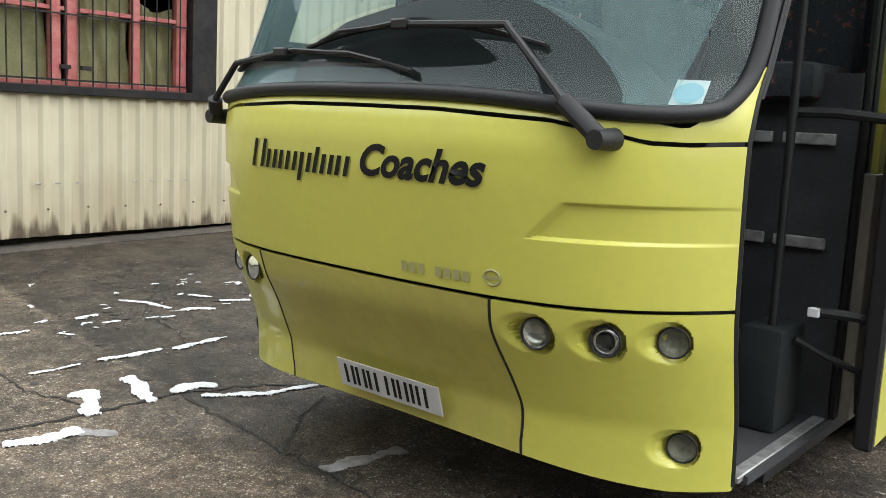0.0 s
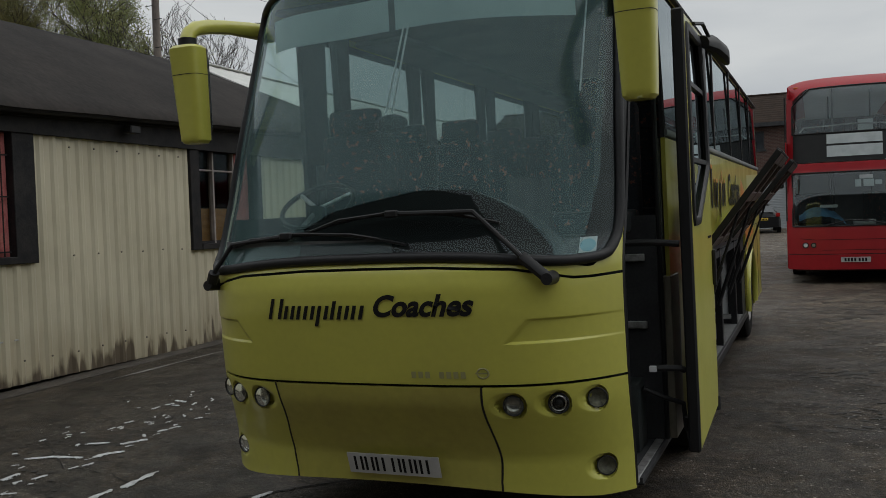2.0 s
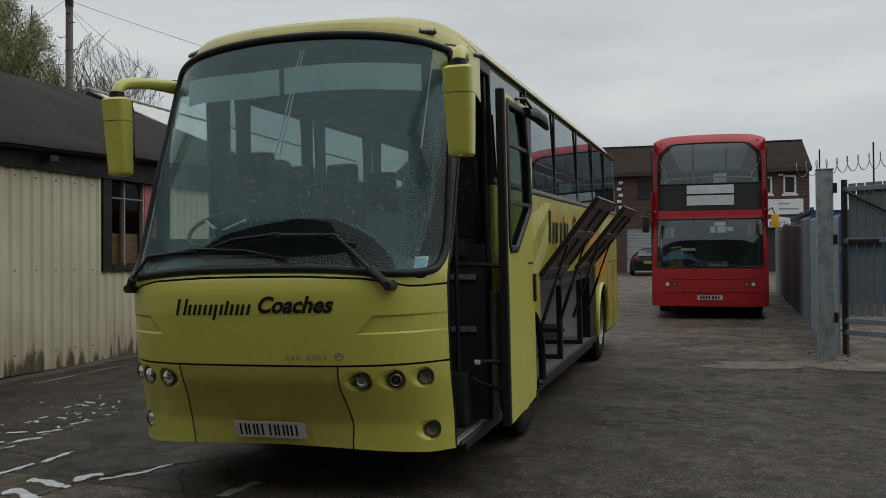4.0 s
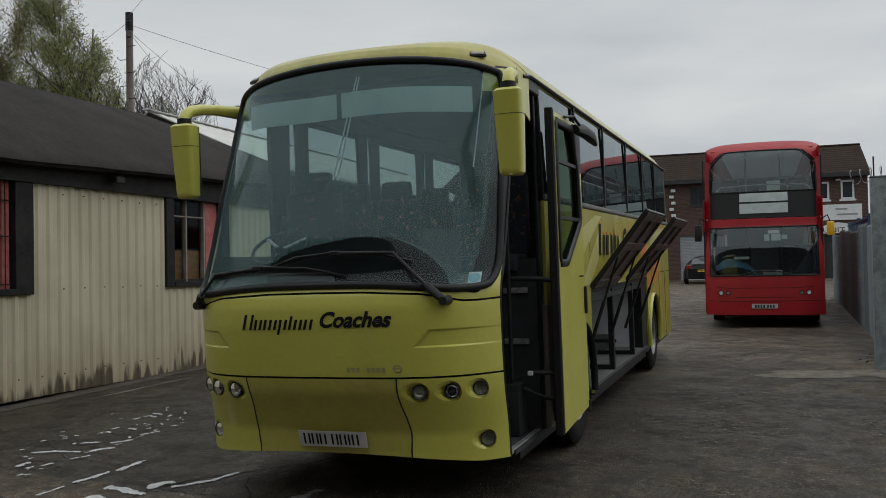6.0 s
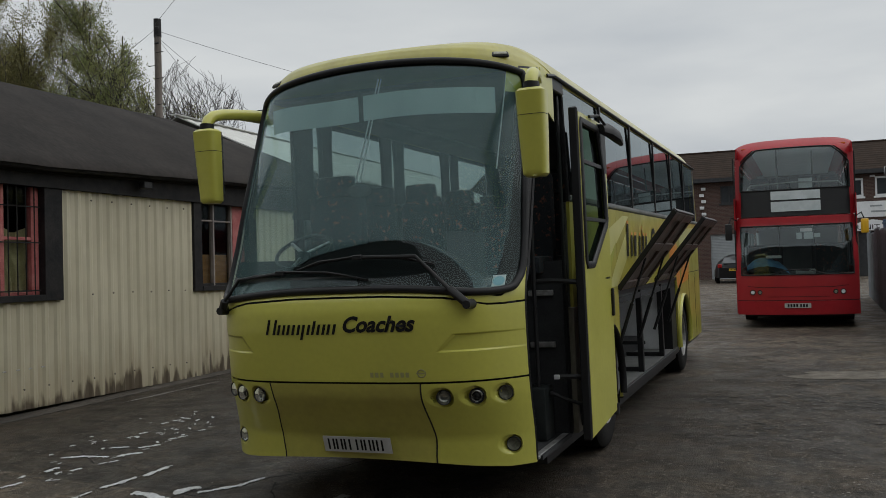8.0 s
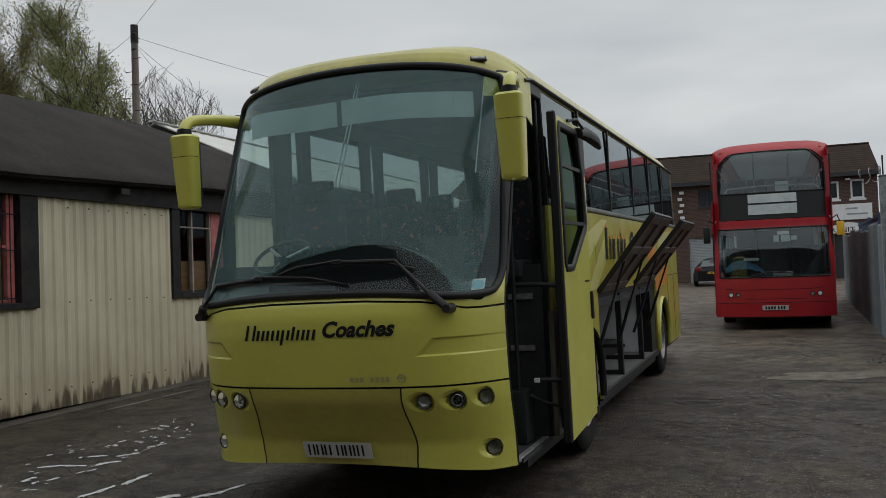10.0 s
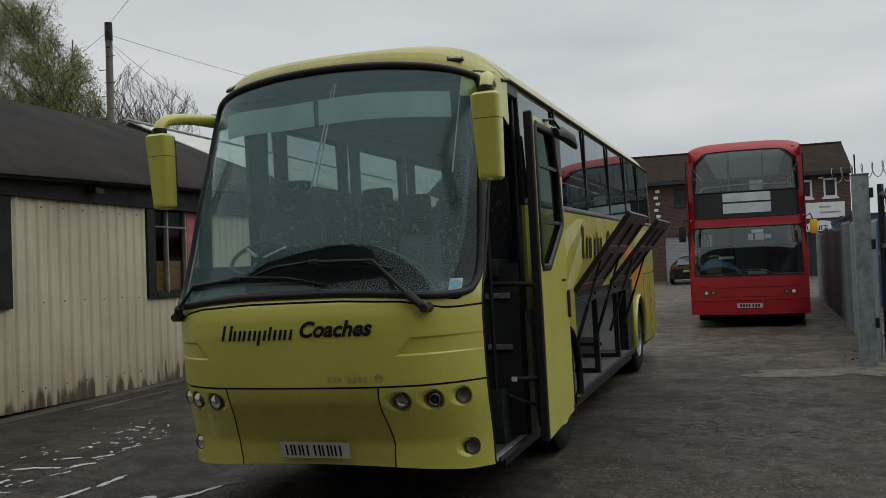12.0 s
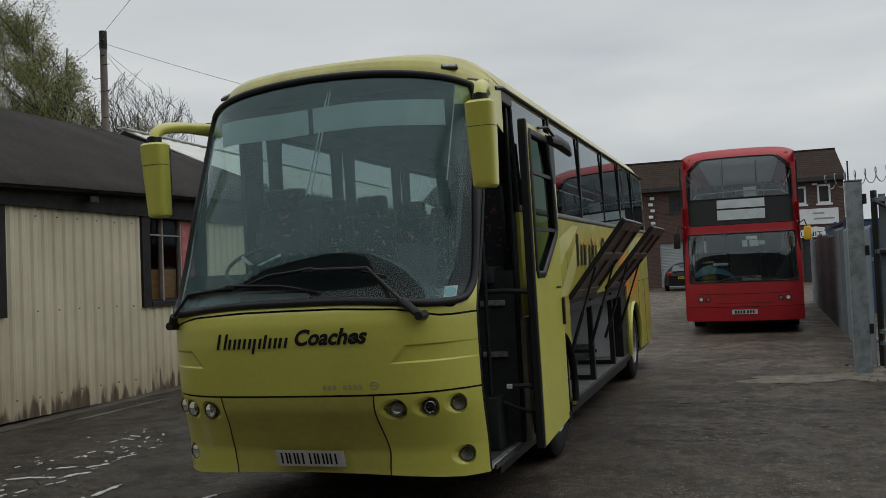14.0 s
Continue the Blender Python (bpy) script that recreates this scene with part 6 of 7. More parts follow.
for y in (8.75, 9.5):
    part("panel_joint", B(1.2505, 1.2535, y, y + 0.008, 0.40, 1.40), SEAM, coach)
part("panel_joint", B(1.2505, 1.2535, 7.9, 10.15, 1.395, 1.403), SEAM, coach)

# ---- the red double-decker ----
RED = mat("bus_red_paint", (0.36, 0.013, 0.020), 0.42, second=(0.30, 0.011, 0.017), scale=2, grain=0.05, grain_scale=18, coat=0.12, spec=0.35)
REDD = mat("bus_red_paint_dull", (0.37, 0.015, 0.020), 0.42, second=(0.31, 0.013, 0.018), scale=2, grain=0.06, coat=0.15)
SIGNG = mat("pale_blind_panel", (0.52, 0.56, 0.57), 0.5, second=(0.42, 0.46, 0.47), scale=6)
TARP = mat("blue_cloth", (0.12, 0.30, 0.50), 0.8, second=(0.07, 0.18, 0.33), scale=6, grain=0.2)
YELP = mat("yellow_mirror_back", (0.75, 0.42, 0.02), 0.4, coat=0.3)
bus = thing("double_decker_bus", "parked red double-decker bus with blank destination blind", "bus", pose(2.91, 15.3, 0.175, 0.9, 0, -0.4))
HW = 1.235


def bus_front(x, z):
    e = abs(x) / HW
    lean = 0.0 if z < 1.0 else 0.06 * (z - 1.0) + 0.08 * (z - 1.0) ** 2 if z < 2.25 else 0.20 + 0.13 * (z - 2.25)
    top = 0.55 * max(0, (z - 3.75) / 0.5) ** 2
    return lean + 0.22 * e ** 4 + top


def bus_w(z):
    return HW - 0.012 * max(0, z - 2.3) - 0.05 * max(0, (z - 3.7) / 0.5) ** 2


def bus_pt(s, z, off=0.0):
    x = s * bus_w(z)
    return (x, bus_front(x, z) - off, z)


sv = [math.sin(a) for a in span(-math.pi / 2, math.pi / 2, 28)]


def band(name, z0, z1, m, off=0.0, n=6, s1=1.0, label="", top=None):
    return part(name, sheet(bmesh.new(), lambda u, v: bus_pt(u * s1, z0 + ((top(u) if top else z1) - z0) * v, off), sv, span(0, 1, n), 0.03), m, bus, label, smooth=True)


band("bumper", 0.28, 0.575, RED, 0.03)
band("front_panel", 0.59, 1.13, REDD, 0.0)
band("belt_band", 2.22, 2.40, RED, 0.01)
band("blind_surround", 2.42, 3.00, BLACK, -0.005, s1=0.93)
for s in (-1, 1):
    part("corner_post", sheet(bmesh.new(), lambda u, v, s=s: bus_pt(s * (0.915 + 0.085 * u), v), span(0, 1, 6), span(1.13, 2.22, 8), 0.03), RED, bus, smooth=True)
    part("corner_post", sheet(bmesh.new(), lambda u, v, s=s: bus_pt(s * (0.905 + 0.095 * u), v), span(0, 1, 6), span(2.40, 3.98, 10), 0.03), RED, bus, smooth=True)


def arch_top(s):
    return 3.93 - 0.03 * s * s - 0.33 * max(0, abs(s) - 0.70) ** 1.15 / 0.30 ** 1.15


def crown(s):
    return 4.15 - 0.04 * s * s - 0.09 * abs(s) ** 8


bm = bmesh.new()
sheet(bm, lambda u, v: bus_pt(u, arch_top(u) + (crown(u) - arch_top(u)) * v), sv, span(0, 1, 10), 0.03)
part("dome", bm, RED, bus, smooth=True)
bm = bmesh.new()
sheet(bm, lambda u, v: (bus_pt(u, crown(u))[0], bus_pt(u, crown(u))[1] + 9.0 * v, crown(u) + 0.03 * min(1, v * 20) * (1 - abs(u))), sv, [0, 0.01, 0.03, 0.08, 0.3, 1], 0.03, (0, 0, -1))
part("roof", bm, RED, bus, smooth=True)
for s in (-1, 1):
    part("side_wall", B(s * HW - 0.02, s * HW + 0.0, 0.25, 9.6, 0.30, 1.25), RED, bus)
    part("side_wall", B(s * HW - 0.02, s * HW + 0.0, 0.25, 9.6, 2.15, 2.85), RED, bus)
    part("side_wall", B(s * (HW - 0.048) - 0.012, s * (HW - 0.048) + 0.012, 0.45, 9.6, 3.75, 3.97), RED, bus)
    for k in range(6):
        y = 0.3 + k * 1.55
        part("window_post", B(s * HW - 0.03, s * HW - 0.005, y, y + 0.10, 1.25, 3.75), BLACK, bus)
        for z0, z1 in ((1.25, 2.15), (2.85, 3.75)):
            pn = part("side_pane", sheet(bmesh.new(), lambda u, v, s=s: (s * (HW - 0.012), u, v), [y + 0.10, y + 1.55], [z0, z1]), CLEARG, bus, fix=False)
            pn.visible_shadow = False
part("rear_wall", B(-HW + 0.08, HW - 0.08, 9.6, 9.64, 0.3, 3.97), RED, bus)
# screens
lo = part("lower_screen", sheet(bmesh.new(), lambda u, v: bus_pt(u * 0.925, v, -0.01), sv, span(1.14, 2.21, 8)), BUSG, bus, "lower tinted windscreen", smooth=True, fix=False)
up = part("upper_screen", sheet(bmesh.new(), lambda u, v: bus_pt(u * 0.915, 3.00 + (arch_top(u) - 3.0) * v, -0.01), sv, span(0, 1, 8)), BUSG, bus, "upper deck windscreen with rounded corners", smooth=True, fix=False)
lo.visible_shadow = up.visible_shadow = False
part("screen_seal", tube(bmesh.new(), [bus_pt(s * 0.92, z, 0.008) for s, z in [(q, 1.14) for q in sv] + [(q, 2.21) for q in sv[::-1]]], 0.014, 6, closed=True), RUBBER, bus)
ringu = [bus_pt(s * 0.915, 3.0, 0.004) for s in sv] + [bus_pt(s * 0.915, arch_top(s), 0.004) for s in sv[::-1]]
part("screen_seal", tube(bmesh.new(), ringu, 0.014, 6, closed=True), RUBBER, bus)
for z0, z1 in ((2.775, 2.965), (2.515, 2.735)):
    part("blind_panel", sheet(bmesh.new(), lambda u, v: bus_pt(u * 0.41 + 0.02, v, 0.008), span(-1, 1, 6), [z0, z1], 0.012), SIGNG, bus, "blank pale destination panel")
part("panel_line", sheet(bmesh.new(), lambda u, v: bus_pt(u * 0.995, v, -0.002), sv, [0.574, 0.592], 0.01), SEAM, bus)
part("grille_line", sheet(bmesh.new(), lambda u, v: bus_pt(u * 0.82, v + 0.10 * max(0, abs(u) - 0.72), 0.003), sv, [0.865, 0.874], 0.006), SEAM, bus)
part("grille_line", sheet(bmesh.new(), lambda u, v: bus_pt(u * 0.5 + 0.02, v, 0.003), sv, [0.66, 0.668], 0.006), SEAM, bus)
for s in (-1, 1):
    for dx, r in ((0.735, 0.050), (0.615, 0.042)):
        x = s * dx * bus_w(0.75) + 0.0
        p = Vector((x, bus_front(x, 0.76) + 0.0, 0.765))
        hl = part("headlamp", rod(bmesh.new(), p + Vector((0, -0.012, 0)), p + Vector((0, 0.05, 0)), r, 14), WHITE if dx > 0.7 else LAMPB, bus, smooth=True)
        part("lamp_rim", tube(bmesh.new(), [p + Vector((r * math.cos(a), -0.012, r * math.sin(a))) for a in span(0, math.tau, 14)[:-1]], 0.010, 6, closed=True), BLACK, hl)
    part("marker_lamp", box(bmesh.new(), -0.045, 0.045, -0.012, 0.012, -0.011, 0.011, 0.004, Matrix.Translation(bus_pt(s * 0.86, 3.97, 0.006))), ORANGE, bus)
pl = part("number_plate", sheet(bmesh.new(), lambda u, v: bus_pt(u * 0.215 + 0.0, v, 0.045), [-1, 1], [0.425, 0.525], 0.01), PLATEW, bus, "white number plate")
for k in range(7):
    x = -0.205 + k * 0.058 + (0.02 if k > 3 else 0)
    part("plate_bar", box(bmesh.new(), x, x + 0.036, bus_front(0.1, 0.47) - 0.050, bus_front(0.1, 0.47) - 0.047, 0.443, 0.507), LETTER, pl)
part("rail", tube(bmesh.new(), [(-0.98, 0.55, 3.04), (-0.9, 0.50, 3.13), (0, 0.42, 3.16), (0.9, 0.50, 3.13), (1.0, 0.55, 3.05)], 0.016, 8), ALU, bus, "pale grab rail", smooth=True)
for a, b in (((-0.5, 1.16), (0.25, 1.20)), ((0.55, 1.16), (-0.12, 1.22))):
    part("wiper", tube(bmesh.new(), [bus_pt(a[0] / HW, a[1], 0.03), bus_pt((a[0] + b[0]) / 2 / HW, 1.25, 0.035), bus_pt(b[0] / HW, b[1] + 0.02, 0.03)], 0.012, 6), BLACK, bus)
# interior, seen dimly
part("deck_floor", B(-1.2, 1.2, 0.35, 9.5, 0.80, 0.86), DARKIN, bus)
part("upper_deck", B(-1.2, 1.2, 0.40, 9.5, 2.34, 2.42), BAYGREY, bus)
part("dashboard", B(-1.1, 1.1, 0.22, 0.62, 0.86, 1.14, 0.03), DARKIN, bus)
part("ceiling_lining", B(-0.92, 0.92, 0.75, 9.4, 3.97, 4.00), BAYGREY, bus)
for s in (-0.75, -0.30, 0.30, 0.75):
    for y in (1.4, 2.3, 3.2, 4.1):
        part("upper_seat", B(s - 0.20, s + 0.20, y, y + 0.12, 2.65, 3.35, 0.04, segs=2), SEATFAB, bus)
for s in (-0.75, 0.75):
    for y in (2.6, 3.6, 4.6):
        part("lower_seat", B(s - 0.40, s + 0.40, y, y + 0.12, 1.1, 1.80, 0.04), SEATFAB, bus)
for x, y in ((-0.35, 1.2), (0.4, 1.9), (-0.4, 2.9)):
    part("pole", rod(bmesh.new(), (x, y, 2.4), (x, y, 4.03), 0.018), INGREY, bus)
    part("pole", rod(bmesh.new(), (x, y, 0.86), (x, y, 2.34), 0.018), DARKIN, bus)
part("notice", B(0.10, 0.38, 0.50, 0.51, 3.02, 3.24), WHITE, bus, "paper notice in the upper screen")
for x0, x1, z0, z1, m in ((0.02, 0.13, 1.90, 2.04, WHITE), (0.17, 0.36, 1.90, 2.04, WHITE), (0.38, 0.50, 1.93, 2.02, WHITE), (0.10, 0.34, 2.05, 2.13, SIGNG)):
    part("screen_card", B(x0, x1, bus_front(x0, 2.0) + 0.025, bus_front(x0, 2.0) + 0.03, z0, z1), m, bus, "pale card behind the bus windscreen")
part("rear_lining", B(-1.15, 1.15, 9.4, 9.44, 0.86, 4.0), INGREY, bus)
part("chassis", B(-1.1, 1.1, 0.4, 9.4, 0.22, 0.80), BLACK, bus)
for y in (2.4, 7.2):
    for s in (-1, 1):
        part("tyre", rod(bmesh.new(), (s * 0.95, y, 0.48), (s * 1.20, y, 0.48), 0.48, 24), TYRE, bus, smooth=True)
for s, m, lbl in ((-1, BLACK, "black wing mirror"), (1, YELP, "yellow wing mirror")):
    x = s * 1.36
    mm = part("wing_mirror", B(x - 0.075, x + 0.075, -0.10, -0.02, 1.92 if s < 0 else 1.98, 2.28, 0.03, segs=2), m, bus, lbl, smooth=True)
    part("mirror_arm", tube(bmesh.new(), [(s * 1.20, 0.1, 2.35), (s * 1.30, -0.05, 2.42), (x, -0.06, 2.26)], 0.014, 6), BLACK, mm)
for nm, a, m, lbl in (("cloth", (-1.02, -0.08, 0.17, 0.62, 1.145, 1.50), TARP, "rumpled blue cloth on the bus dashboard"), ("paper_pile", (-0.62, -0.30, 0.20, 0.48, 1.50, 1.56), WHITE, "white papers on blue cloth"), ("clipboard", (-0.02, 0.38, 0.12, 0.40, 1.145, 1.25), PLATEW, "pale papers on the bus dashboard")):
    if nm == "cloth":
        bm = sheet(bmesh.new(), lambda u, w: (a[0] + (a[1] - a[0]) * u, a[2] + (a[3] - a[2]) * w,
                   a[4] + (a[5] - a[4]) * (math.sin(math.pi * min(1, 0.12 + u * 0.95)) ** 0.6) * math.sin(math.pi * (0.1 + 0.8 * w)) ** 0.5 * (1 + 0.22 * noise.noise((u * 7, w * 4, 1)))), span(0, 1, 30), span(0, 1, 14), 0.01, (0, 0, -1))
    else:
        bm = B(*a, 0.02, segs=2)
    o = part(nm, bm, m, None, smooth=True)
    o.matrix_basis = bus.matrix_basis
    tagged(o, lbl, nm.split("_")[0])

# ---- brick units at the back ----
BRICK = bpy.data.materials.new("brown_brick")
BRICK.use_nodes = True


def brick_material(m):
    n, l = m.node_tree.nodes, m.node_tree.links
    b = n["Principled BSDF"]
    b.inputs["Roughness"].default_value = 0.85
    tc = n.new("ShaderNodeTexCoord")
    sep3 = n.new("ShaderNodeSeparateXYZ")
    l.new(tc.outputs["Object"], sep3.inputs[0])
    comb = n.new("ShaderNodeCombineXYZ")
    l.new(sep3.outputs["X"], comb.inputs["X"])
    l.new(sep3.outputs["Z"], comb.inputs["Y"])
    br = n.new("ShaderNodeTexBrick")
    br.inputs["Scale"].default_value = 1.0
    br.inputs["Brick Width"].default_value, br.inputs["Row Height"].default_value = 0.225, 0.075
    br.inputs["Mortar Size"].default_value = 0.008
    br.inputs["Color1"].default_value, br.inputs["Color2"].default_value = (0.085, 0.042, 0.032, 1), (0.055, 0.028, 0.023, 1)
    br.inputs["Mortar"].default_value = (0.12, 0.095, 0.08, 1)
    l.new(comb.outputs[0], br.inputs["Vector"])
    l.new(br.outputs["Color"], b.inputs["Base Color"])


brick_material(BRICK)
TILES = mat("brown_roof_tiles", (0.036, 0.024, 0.018), 0.95, spec=0.1, second=(0.024, 0.017, 0.013), scale=2, grain=0.25, grain_scale=12)
SHUTTER = mat("grey_roller_shutter", (0.30, 0.32, 0.33), 0.5, second=(0.25, 0.27, 0.28), scale=3)
DGLASS = mat("dark_office_glass", (0.03, 0.035, 0.04), 0.06, second=(0.05, 0.055, 0.06), scale=1.5, spec=0.8)
units = thing("brick_units", "two-storey brown brick industrial units with tiled roof", "building")
Y0 = 48.0
holes = []


def rect(x0, x1, z0, z1):
    return [(x0, z0), (x1, z0), (x1, z1), (x0, z1)]


WINS = [(-4.6, -3.5, 5.0, 5.95, False), (-1.0, -0.05, 5.0, 6.0, False), (5.15, 6.42, 5.0, 6.0, True), (7.0, 7.68, 5.0, 6.05, True)]
DOORS = [(-1.62, 1.6, 0.6, 3.25), (6.1, 7.6, 0.6, 3.1)]
hl = [rect(a, b, c, d) for a, b, c, d, _ in WINS] + [rect(*d) for d in DOORS]
bm = plate_shape(bmesh.new(), rect(-16, 8.35, 0.3, 6.45), hl, lambda p: (p[0], Y0, p[1]), 0.25, (0, 1, 0))
part("front_wall", bm, BRICK, units)
part("side_wall", B(8.1, 8.35, Y0 + 0.25, Y0 + 9, 0.3, 6.45), BRICK, units)
part("back_wall", B(-16, 8.35, Y0 + 9, Y0 + 9.2, 0.3, 6.45), BRICK, units)
bm = bmesh.new()
v = [bm.verts.new(p) for p in ((8.1, Y0, 6.45), (8.1, Y0 + 9.2, 6.45), (8.1, Y0 + 4.6, 8.5))]
bm.faces.new(v)
part("gable", bm, BRICK, units)
bm = bmesh.new()
sheet(bm, lambda u, w: (-16.3 + 24.75 * u, Y0 - 0.45 + 5.0 * w, 6.42 + 2.05 * w + (0.02 if int(round(w * 26)) % 2 else 0.0)), span(0, 1, 4), span(0, 1, 26), 0.05, (0, 0, -1))
part("roof_slope", bm, TILES, units, "brown tiled roof slope")
bm = bmesh.new()
sheet(bm, lambda u, w: (-16.3 + 24.75 * u, Y0 + 4.55 + 5.0 * w, 8.47 - 2.05 * w), [0, 1], [0, 1], 0.05, (0, 0, -1))
part("roof_slope", bm, TILES, units)
part("ridge", tube(bmesh.new(), [(-16.3, Y0 + 4.55, 8.49), (8.45, Y0 + 4.55, 8.49)], 0.08, 8), TILES, units)
part("fascia", B(-16.3, 8.45, Y0 - 0.48, Y0 - 0.42, 6.22, 6.44), DARKIN, units)
part("soffit", B(-16.3, 8.4, Y0 - 0.42, Y0, 6.22, 6.26), DARKIN, units)
for a, b, c, d, whitef in WINS:
    w = part("window", B(a, b, Y0 + 0.10, Y0 + 0.12, c, d), DGLASS, units, "white framed office window" if whitef else "dark office window")
    fm = WHITE if whitef else DARKIN
    t = 0.10 if whitef else 0.06
    for q in ((a, b, c, c + t), (a, b, d - t, d), (a, a + t, c + t, d - t), (b - t, b, c + t, d - t)):
        part("window_frame", B(q[0], q[1], Y0 + 0.03, Y0 + 0.10, q[2], q[3]), fm, w)
    if b - a > 0.9:
        part("window_frame", B((a + b) / 2 - 0.04, (a + b) / 2 + 0.04, Y0 + 0.04, Y0 + 0.10, c + t, d - t), fm, w)
    part("window_sill", B(a - 0.08, b + 0.08, Y0 - 0.05, Y0 + 0.03, c - 0.10, c), WHITE if whitef else DARKIN, w)
    pass
sh = part("roller_door", sheet(bmesh.new(), lambda u, w: (-1.62 + 3.22 * u, Y0 + 0.10 + (0.012 if int(round(w * 60)) % 2 else 0), 0.6 + 2.65 * w), [0, 1], span(0, 1, 60), 0.02), SHUTTER, units, "grey roller shutter door")
part("doorway", B(6.1, 7.6, Y0 + 0.16, Y0 + 0.18, 0.6, 3.1), DARKIN, units)
for k in range(5):
    part("wall_lamp", B(-2.05 - 0.1 * (k % 2), -1.80 - 0.1 * (k % 2), Y0 - 0.16, Y0, 4.35 + 0.36 * k, 4.52 + 0.36 * k, 0.02), WHITE, units)
part("wall_lamp", B(6.75, 7.0, Y0 - 0.2, Y0, 6.02, 6.12, 0.02), WHITE, units)
sg = tagged(part("sign_board", B(5.55, 8.02, Y0 - 0.09, Y0 - 0.02, 3.86, 4.72, 0.01), WHITE), "white company sign board on brick wall", "sign")
for z, a, b in ((4.42, 6.7, 7.3), (4.12, 6.75, 7.8)):
    part("sign_bar", B(a, b, Y0 - 0.098, Y0 - 0.092, z, z + 0.09), SHUTTER, sg)
us = tagged(part("unit_sign", plate_shape(bmesh.new(), [(5.9, 3.15), (7.75, 3.15), (7.75, 3.50), (7.2, 3.68), (6.8, 3.74), (6.4, 3.68), (5.9, 3.50)], (), lambda p: (p[0], Y0 - 0.06, p[1]), 0.04, (0, 1, 0)), WHITE), "white arched unit sign over entrance", "sign")
t = fit_letters(text_mesh("UNIT", 0.3), 6.05, 7.15, 3.20, 3.46)
for vv in t.verts:
    vv.co.y = Y0 - 0.066
part("lettering", t, LETTER, us)

# far house beyond
farh = thing("far_house", "small brick house beyond the yard", "house")
part("wall", B(15.5, 22, 74, 80, 0.5, 5.4), BRICK, farh)
bm = bmesh.new()
vs = [bm.verts.new(p) for p in ((15.2, 73.7, 5.3), (22.3, 73.7, 5.3), (22.3, 77, 7.2), (15.2, 77, 7.2), (15.2, 80.3, 5.3), (22.3, 80.3, 5.3))]
for q in ((0, 1, 2, 3), (3, 2, 5, 4), (0, 3, 4), (1, 5, 2)):
    bm.faces.new([vs[i] for i in q])
part("roof", bm, TILES, farh)
for x in (16.4, 18.6, 20.6):
    part("window", B(x, x + 0.9, 73.95, 74.02, 3.4, 4.5), WHITE, farh)

# ---- dark hatchback ----
CARP = mat("dark_car_paint", (0.006, 0.0065, 0.008), 0.35, spec=0.3, second=(0.009, 0.0095, 0.011), scale=3)
car = thing("parked_car", "dark hatchback car parked by the roller door", "car", pose(0.05, 41.2, ground_z(0, 41.5), 0.9, 0, 6))


def car_pt(s, u):
    """Cross-sections along the body: u is distance from the tail."""
    L = [0.0, 0.05, 0.35, 1.0, 1.9, 2.6, 3.1, 3.9, 4.1]
    top = [0.75, 0.98, 1.30, 1.43, 1.42, 1.22, 0.98, 0.86, 0.62]
    hw = [0.74, 0.80, 0.86, 0.87, 0.88, 0.88, 0.87, 0.80, 0.70]
    t, w = float(np.interp(u, L, top)), float(np.interp(u, L, hw))
    a = s * math.pi
    belt = 0.90
    x = -w * math.cos(a)
    z = 0.28 + (t - 0.28) * math.sin(a) ** 0.62
    if z > belt:
        x *= 1 - 0.28 * (z - belt) / 0.55
    return (x, u, z)


bm = bmesh.new()
sheet(bm, car_pt, span(0, 1, 26), [0, 0.03, 0.1, 0.35, 0.7, 1.0, 1.5, 1.9, 2.3, 2.6, 3.1, 3.6, 3.9, 4.1], 0.0)
part("body", bm, CARP, car, smooth=True)
part("tail_closing", B(-0.76, 0.76, 0.0, 0.06, 0.26, 0.80, 0.03), CARP, car)
part("rear_screen", sheet(bmesh.new(), lambda u, w: (0.56 * u * (1 - 0.15 * w), 0.045 + 0.32 * w, 1.0 + 0.29 * w), span(-1, 1, 6), [0, 1], 0.01, (0, 1, -1)), DGLASS, car)
for s in (-1, 1):
    part("tail_lamp", B(s * 0.70 - 0.10, s * 0.70 + 0.10, -0.015, 0.05, 0.78, 0.96, 0.02), mat("tail_red", (0.30, 0.01, 0.01), 0.25) if s < 0 else bpy.data.materials["tail_red"], car)
    for y in (0.75, 3.3):
        part("wheel", rod(bmesh.new(), (s * 0.70, y, 0.31), (s * 0.87, y, 0.31), 0.31, 20), TYRE, car, smooth=True)
pl = part("number_plate", B(-0.26, 0.26, -0.02, 0.0, 0.62, 0.73, 0.004), mat("plate_yellow", (0.70, 0.45, 0.05), 0.4), car, "yellow rear plate")
for k in range(7):
    part("plate_bar", B(-0.23 + k * 0.066, -0.19 + k * 0.066, -0.024, -0.019, 0.645, 0.705), LETTER, pl)

